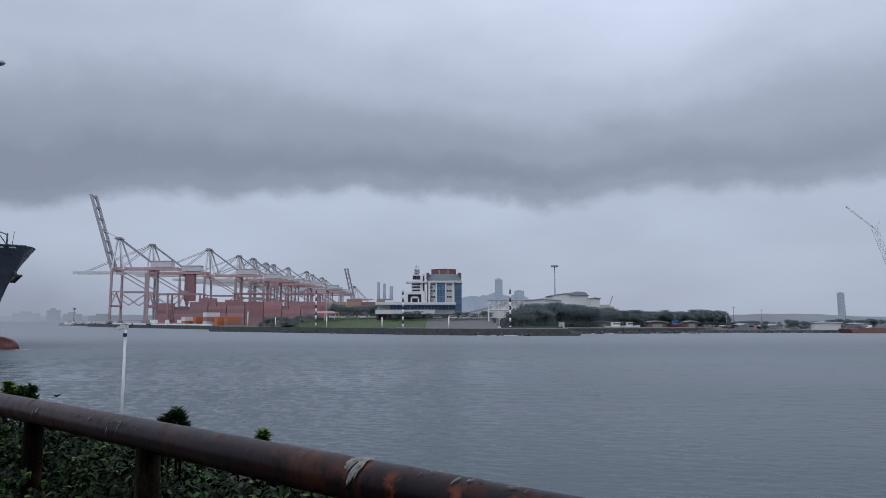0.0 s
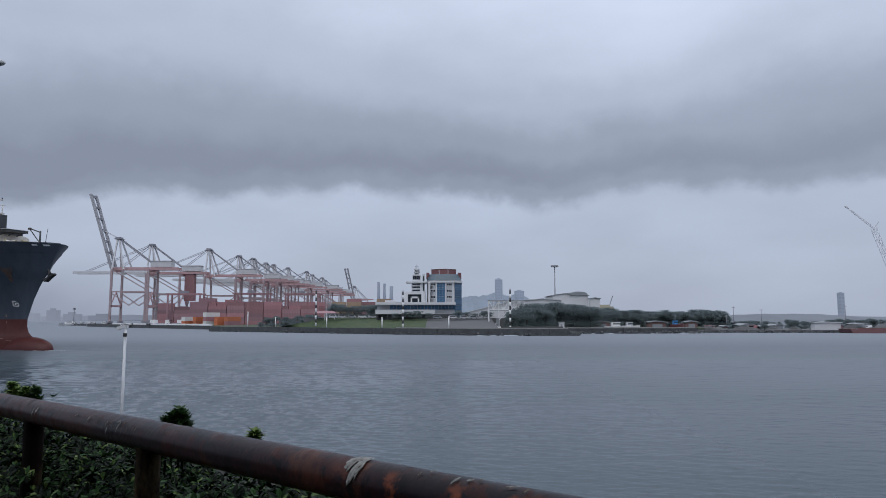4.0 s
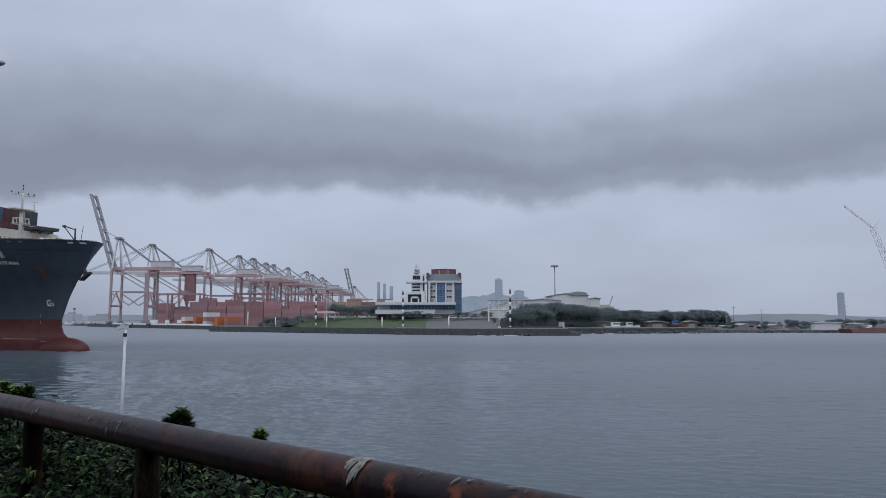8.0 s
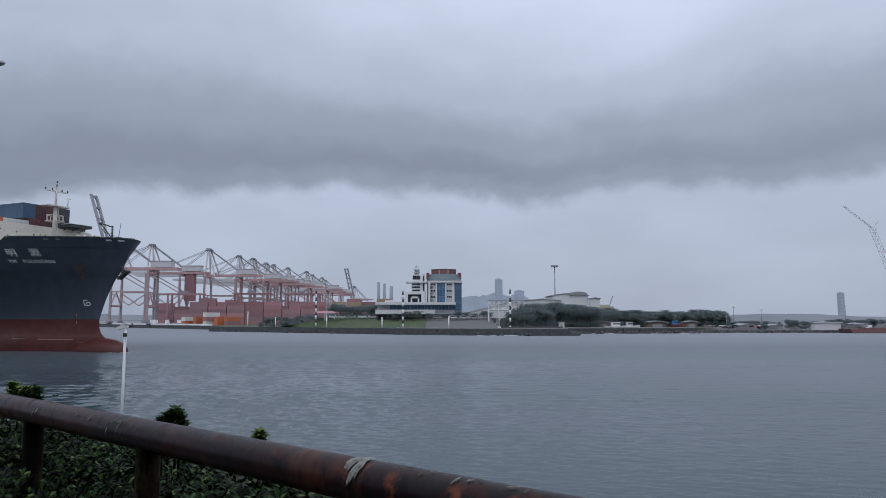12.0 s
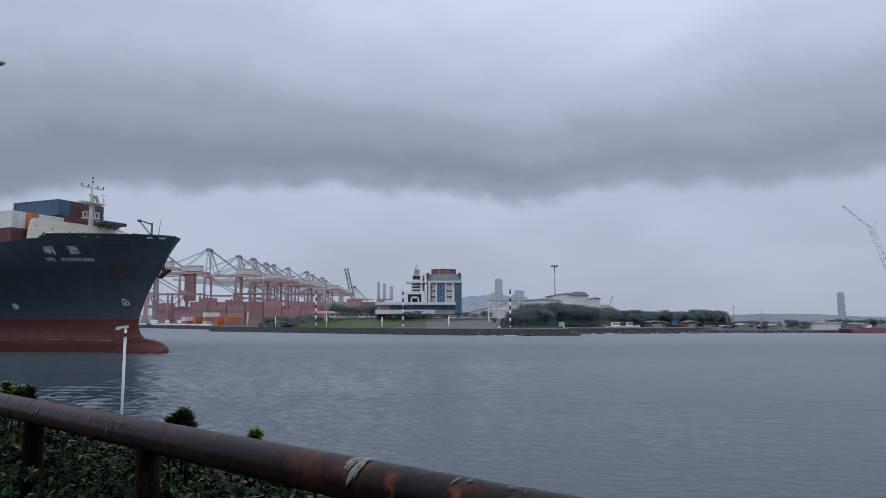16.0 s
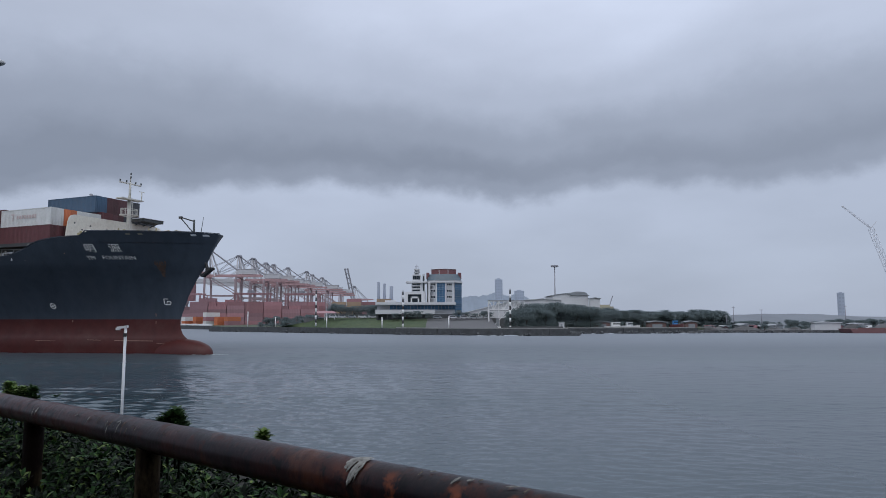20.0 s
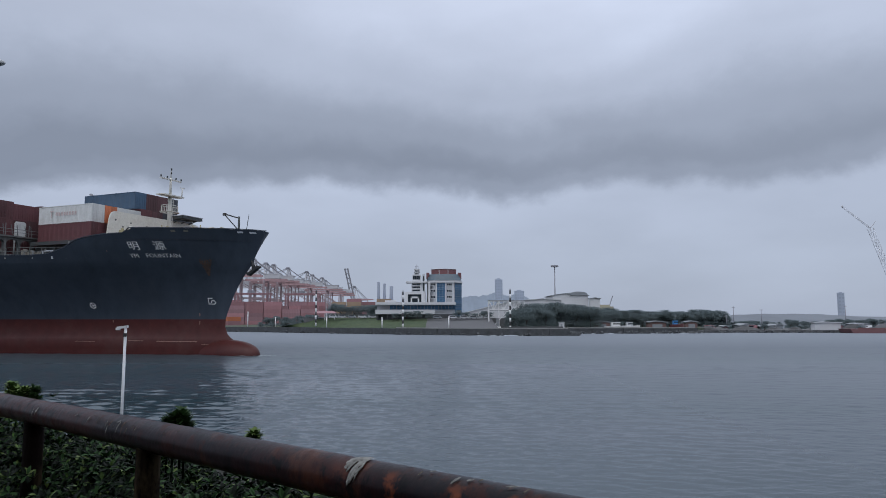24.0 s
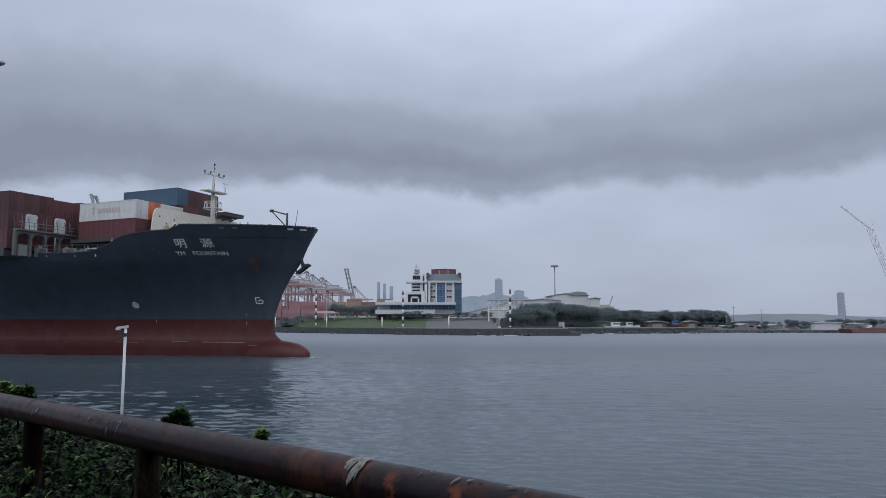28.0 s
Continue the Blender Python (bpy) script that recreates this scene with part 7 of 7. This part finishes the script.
def make_railing():
    ra = thing("railing", Matrix(), "old rust-patched dark red pipe railing on the terrace edge", "railing")
    p, q = Vector((*RAIL_A, RAIL_Z)), Vector((*RAIL_B, RAIL_Z - RAIL_SAG))
    bm = B()
    n, m = 32, 160
    _, _, s, u = frame_of(p, q)
    rows = []
    for j in range(m + 1):
        c = p.lerp(q, j / m)
        row = []
        for i in range(n):
            a = 2 * math.pi * i / n
            d = s * math.cos(a) + u * math.sin(a)
            w = 0.0525 + 0.0014 * noise.noise((c + d * 0.05) * 9) + 0.0005 * noise.noise((c + d * 0.05) * 40)
            row.append(bm.verts.new(c + d * w))
        rows.append(row)
    for a, b in zip(rows, rows[1:]):
        for i in range(n):
            bm.faces.new((a[i], a[(i + 1) % n], b[(i + 1) % n], b[i])).smooth = True
    bm.faces.new(rows[0])
    bm.faces.new(rows[-1])
    part("top_rail", bm, M["rail"], ra, "thick round rail, paint flaking to rust", smooth=False)
    for k in (0.862, 0.659, 0.456, 0.253, 0.05):
        c = along(k)
        bm = B()
        tube(bm, (c.x, c.y, FLOOR_Z), (c.x, c.y, RAIL_Z - 0.03 - RAIL_SAG * k), 0.040, n=20)
        post = part("post", bm, M["rail_post"], ra, "rusted pipe post")
        bm = B()
        tube(bm, (c.x, c.y, FLOOR_Z), (c.x, c.y, FLOOR_Z + 0.012), 0.09, n=16)
        part("base_plate", bm, M["rail_post"], post)
    return ra


railing = make_railing()


def leaf(bm, base, way, up, length, width, curl, mi=0):
    """One pointed oval leaf, folded a little along its rib."""
    way, up = way.normalized(), up.normalized()
    side = way.cross(up).normalized()
    up = side.cross(way).normalized()
    pts = []
    for t, w in ((0.0, 0.06), (0.45, 1.0), (0.82, 0.65)):
        c = base + way * (length * t) - up * (curl * length * t * t)
        pts.append((bm.verts.new(c + side * (w * width / 2) + up * (0.12 * w * width)), bm.verts.new(c), bm.verts.new(c - side * (w * width / 2) + up * (0.12 * w * width))))
    tip = bm.verts.new(base + way * length - up * (curl * length))
    for a, b in zip(pts, pts[1:]):
        bm.faces.new((a[0], a[1], b[1], b[0])).material_index = mi
        bm.faces.new((a[1], a[2], b[2], b[1])).material_index = mi
    bm.faces.new((pts[-1][0], pts[-1][1], tip)).material_index = mi
    bm.faces.new((pts[-1][1], pts[-1][2], tip)).material_index = mi


def make_shrub(cx, cy, rx, ry, top, seed, n=170, sprigs=()):
    """A hedge shrub: stems from the soil, whorls of leaves over a lumpy crown."""
    rng = random.Random(seed)
    z0 = FLOOR_Z - 0.32
    sh = thing("hedge_shrub", pose(cx, cy, z0), "dense dark green glossy-leaved hedge shrub behind the railing", "shrub", group="hedge along the terrace")
    h = top - z0
    for i in range(9):
        bm = B()
        a = rng.uniform(0, 6.28)
        mid = Vector((rx * 0.2 * math.cos(a), ry * 0.2 * math.sin(a), h * 0.4))
        end = Vector((rx * 0.5 * math.cos(a), ry * 0.5 * math.sin(a), h * rng.uniform(0.6, 0.75)))
        tube(bm, (rng.uniform(-.06, .06), rng.uniform(-.06, .06), 0), mid, 0.011, 0.008, n=6)
        tube(bm, mid, end, 0.008, 0.004, n=6)
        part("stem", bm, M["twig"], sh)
    bm = B()

    def whorl(c, out, size, mi):
        k = rng.randint(7, 10)
        for i in range(k):
            a = 2 * math.pi * i / k + rng.uniform(-.3, .3)
            t = Vector((math.cos(a), math.sin(a), 0))
            q = out.to_track_quat("Z", "Y")
            way = q @ (t * rng.uniform(0.6, 1.0) + Vector((0, 0, rng.uniform(0.15, 0.9))))
            leaf(bm, c + way * 0.006, way, out + Vector((0, 0, 0.3)), size * rng.uniform(0.75, 1.15), size * 0.46, rng.uniform(0.0, 0.35), mi if mi else (1 if rng.random() < 0.10 else 0))

    for i in range(int(n * 1.25)):
        a, b = rng.uniform(0, 6.28), rng.uniform(-0.35, 1.0)
        b = math.asin(max(-1, min(1, b)))
        d = Vector((math.cos(a) * math.cos(b), math.sin(a) * math.cos(b), math.sin(b)))
        lump = 0.82 + 0.3 * noise.noise(d * 2.3 + Vector((seed, 0, 0))) + rng.uniform(-0.22, 0.06)
        c = Vector((d.x * rx * lump, d.y * ry * lump, h * 0.56 + d.z * h * 0.40 * lump))
        out = (d + Vector((0, 0, 0.5)) + Vector((rng.uniform(-.5, .5), rng.uniform(-.5, .5), rng.uniform(-.2, .4)))).normalized()
        whorl(c, out, rng.uniform(0.021, 0.040), 0)
    for sx, sy, sz, mi in sprigs:
        sp = 0.010 if sy < 3 else 0.030
        for k in range(30):
            f = k / 29
            c = Vector((sx - cx + rng.uniform(-sp, sp) * (0.2 + f), sy - cy + rng.uniform(-sp, sp) * (0.2 + f), sz - z0 - 0.10 * f - 0.03))
            whorl(c, Vector((rng.uniform(-.35, .35), rng.uniform(-.35, .35), 1.0)).normalized(), 0.034, mi)
        tube(bm, (sx - cx, sy - cy, sz - z0 - 0.30), (sx - cx, sy - cy, sz - z0 - 0.04), 0.006, n=5)
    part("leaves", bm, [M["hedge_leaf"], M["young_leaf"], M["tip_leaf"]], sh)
    return sh


make_shrub(-3.45, 4.70, 0.75, 0.7, EYE_Z - 0.40, 1, n=900)
make_shrub(-2.75, 4.30, 0.70, 0.65, EYE_Z - 0.43, 6, n=1000, sprigs=((-2.43, 3.95, EYE_Z - 0.335, 1), (-2.38, 3.93, EYE_Z - 0.365, 1), (-2.32, 3.9, EYE_Z - 0.36, 1), (-2.27, 3.9, EYE_Z - 0.355, 2)))
make_shrub(-2.15, 3.80, 0.65, 0.6, EYE_Z - 0.420, 2, n=1000)
make_shrub(-1.65, 3.35, 0.62, 0.58, EYE_Z - 0.415, 3, n=1000, sprigs=((-1.185, 3.1, EYE_Z - 0.395, 2), (-1.16, 3.12, EYE_Z - 0.375, 2), (-1.135, 3.1, EYE_Z - 0.39, 2), (-1.21, 3.1, EYE_Z - 0.41, 2)))
make_shrub(-1.18, 2.92, 0.55, 0.52, EYE_Z - 0.435, 4, n=900)
make_shrub(-0.78, 2.55, 0.48, 0.45, EYE_Z - 0.450, 5, n=1200, sprigs=((-0.700, 2.7, EYE_Z - 0.405, 1),))
make_shrub(-0.42, 2.22, 0.46, 0.42, EYE_Z - 0.405, 9, n=1050)
make_shrub(-0.10, 1.95, 0.40, 0.36, EYE_Z - 0.450, 10, n=950)
make_shrub(-0.80, 3.0, 0.6, 0.5, EYE_Z - 0.62, 11, n=800)
make_shrub(-0.40, 2.7, 0.5, 0.45, EYE_Z - 0.60, 12, n=750)
make_shrub(-1.6, 3.9, 0.6, 0.5, EYE_Z - 0.60, 13, n=450)
make_shrub(-2.42, 4.06, 0.55, 0.5, EYE_Z - 0.445, 17, n=1000)
make_shrub(-2.1, 4.45, 0.6, 0.5, EYE_Z - 0.60, 14, n=450)
make_shrub(-0.05, 2.5, 0.5, 0.45, EYE_Z - 0.60, 15, n=800)
make_shrub(0.15, 1.85, 0.36, 0.3, EYE_Z - 0.52, 16, n=700)


def make_pole():
    po = thing("white_post", pose(-7.26, 16.0, 2.05), "slim white post with a short bracket arm on the quay", "post")
    bm = B()
    tube(bm, (0, 0, 0), (0, 0, 3.50), 0.033, 0.031, n=14)
    part("shaft", bm, M["pole_white"], po)
    bm = B()
    beam(bm, (0.05, 0, 3.53), (-0.19, 0, 3.50), 0.07, 0.055)
    box(bm, -0.21, -0.13, -0.04, 0.04, 3.45, 3.50)
    part("bracket_arm", bm, M["pole_white"], po)
    bm = B()
    box(bm, -0.02, 0.06, -0.07, -0.04, 3.30, 3.38)
    part("clip", bm, M["black"], po)
    bm = B()
    tube(bm, (0, 0, 0), (0, 0, 0.03), 0.12, n=14)
    part("base_plate", bm, M["galv"], po)
    return po


make_pole()


def street_lamp():
    """A lamp on a tall pole beside the terrace; the head reaches over the bank."""
    la = thing("street_lamp", pose(-10.95, 14.5, 2.05), "grey street lamp with a small hooded head on the quay", "lamp")
    bm = B()
    tube(bm, (0, 0, 0), (0, 0, 8.75), 0.09, 0.06, n=12)
    part("pole", bm, M["galv"], la)
    bm = B()
    for k in range(6):
        a0, a1 = math.pi / 2 * k / 6, math.pi / 2 * (k + 1) / 6
        tube(bm, (1.0 * (1 - math.cos(a0)), 0, 8.68 + 0.55 * math.sin(a0)), (1.0 * (1 - math.cos(a1)), 0, 8.68 + 0.55 * math.sin(a1)), 0.04, n=8)
    part("arm", bm, M["galv"], la)
    bm = B()
    ellipsoid(bm, (1.2, 0, 9.20), 0.32, 0.13, 0.09, 14, 8)
    part("lamp_head", bm, M["roof_pale"], la)
    return la


street_lamp()


def rail_marks():
    """Bird lime and flaked spots on the top rail."""
    p, q = Vector((*RAIL_A, RAIL_Z)), Vector((*RAIL_B, RAIL_Z - RAIL_SAG))
    _, _, s, u = frame_of(p, q)
    d = (q - p).normalized()
    total = (q - p).length

    def on_rail(t, ang, proud=0.0025):
        return p + d * t + (s * math.cos(ang) + u * math.sin(ang)) * (0.0535 + proud)

    def patch(parent, t, a0, a1, w, seed, material, name, label):
        rg = random.Random(seed)
        bm = B()
        prev = None
        n = 12
        for i in range(n + 1):
            f = i / n
            a = a0 + (a1 - a0) * f
            ww = w * (0.3 + 0.7 * math.sin(math.pi * min(1, f * 0.9 + 0.12))) * rg.uniform(0.8, 1.15)
            sh = 0.12 * w * rg.uniform(-1, 1) + 1.1 * w * f
            row = [bm.verts.new(on_rail(t + sh - ww / 2, a)), bm.verts.new(on_rail(t + sh, a, 0.004)), bm.verts.new(on_rail(t + sh + ww / 2, a))]
            if prev:
                bm.faces.new((prev[0], row[0], row[1], prev[1]))
                bm.faces.new((prev[1], row[1], row[2], prev[2]))
            prev = row
        part(name, bm, material, parent, label)

    rg = random.Random(12)
    # s points away from the terrace or towards it; find the angle that faces the eye
    best = max((i * 0.05 for i in range(126)), key=lambda a: (s * math.cos(a) + u * math.sin(a)).dot((Vector((0, 0, EYE_Z)) - p).normalized()))
    up = math.pi / 2
    side = 1 if abs(best) < math.pi / 2 or best > 4.7 else -1

    def ang(deg):
        """Degrees from the rail's crown down its near face."""
        return up - side * radians(deg)

    # where along the rail a ray from the eye at azimuth tan x/y meets it
    def along_at(slope):
        return (p.x - slope * p.y) / (slope * d.y - d.x)

    lime = along_at(-0.104)
    for off, a0, a1, w, sd in ((0.0, -14, 36, 0.034, 3), (0.012, -10, 52, 0.022, 4), (-0.010, 4, 62, 0.020, 5), (0.003, 30, 92, 0.012, 6), (0.016, 18, 60, 0.010, 7), (-0.014, 26, 78, 0.008, 8), (0.006, -2, 40, 0.030, 9), (-0.004, 44, 84, 0.010, 10)):
        patch(railing, lime + off, ang(a0), ang(a1), w, sd, M["flake"], "bird_lime", "streak of pale bird lime over the rail")
    for px, a0, a1, w, sd in ((-0.555, 50, 84, 0.012, 71), (-0.560, 60, 92, 0.007, 72), (-0.500, 46, 58, 0.010, 73), (-0.482, 46, 76, 0.005, 74), (-0.455, 52, 78, 0.006, 75), (-0.440, 40, 52, 0.016, 76), (-0.438, 44, 86, 0.006, 77), (-0.452, 66, 92, 0.006, 78), (0.030, 14, 40, 0.008, 79), (0.048, 12, 24, 0.010, 80), (0.108, 8, 20, 0.018, 81), (-0.008, 6, 14, 0.010, 82)):
        patch(railing, along_at(px), ang(a0), ang(a1), w, sd, M["flake"], "bird_lime", "streak of pale bird lime over the rail")
    for i in range(16):
        slope = rg.choice((rg.uniform(-0.62, -0.30), rg.uniform(-0.48, -0.38), rg.uniform(-0.05, 0.13)))
        a0 = rg.uniform(4, 20) if slope > -0.2 else rg.uniform(34, 66)
        patch(railing, along_at(slope), ang(a0), ang(a0 + rg.uniform(6, 22)), rg.uniform(0.002, 0.0045), i, M["flake_dull"], "paint_flake", "pale flaked spot")


M["flake_dull"] = mat("old_pale_paint", (0.22, 0.19, 0.14), 0.8, var=0.5, scale=50, stain=(0.03, 0.015, 0.01), stain_amount=0.8, stain_scale=60)
rail_marks()


# ------------------------------------------------------------------ what moves


def motions():
    walk(ship, [(t, ship_pose(t)) for t in SHIP_TIMES])
    for ob, m in riders:
        walk(ob, [(t, ship_pose(t) @ m) for t in SHIP_TIMES])
    walk(big_crane, [(0, pose(211.2, 310, 1.1)), (28, pose(209.0, 310, 1.1))])
    for k, ob in enumerate(bpy.data.objects):
        if ob.name.startswith("hedge_shrub"):
            m = ob.matrix_basis.copy()
            walk(ob, [(2 * i, m @ pose(0, 0, 0, 0.5 * math.sin(1.9 * i + k), 0.7 * math.sin(1.3 * i + 2 * k), 0)) for i in range(15)])
    walk(water, [(0, pose(0, 0, 0)), (28, pose(4.5, -9.0, 0))])
    walk(cloud, [(0, pose(0, 0, 0)), (28, pose(0, 0, 52, 0, 0, 3.9))])


motions()
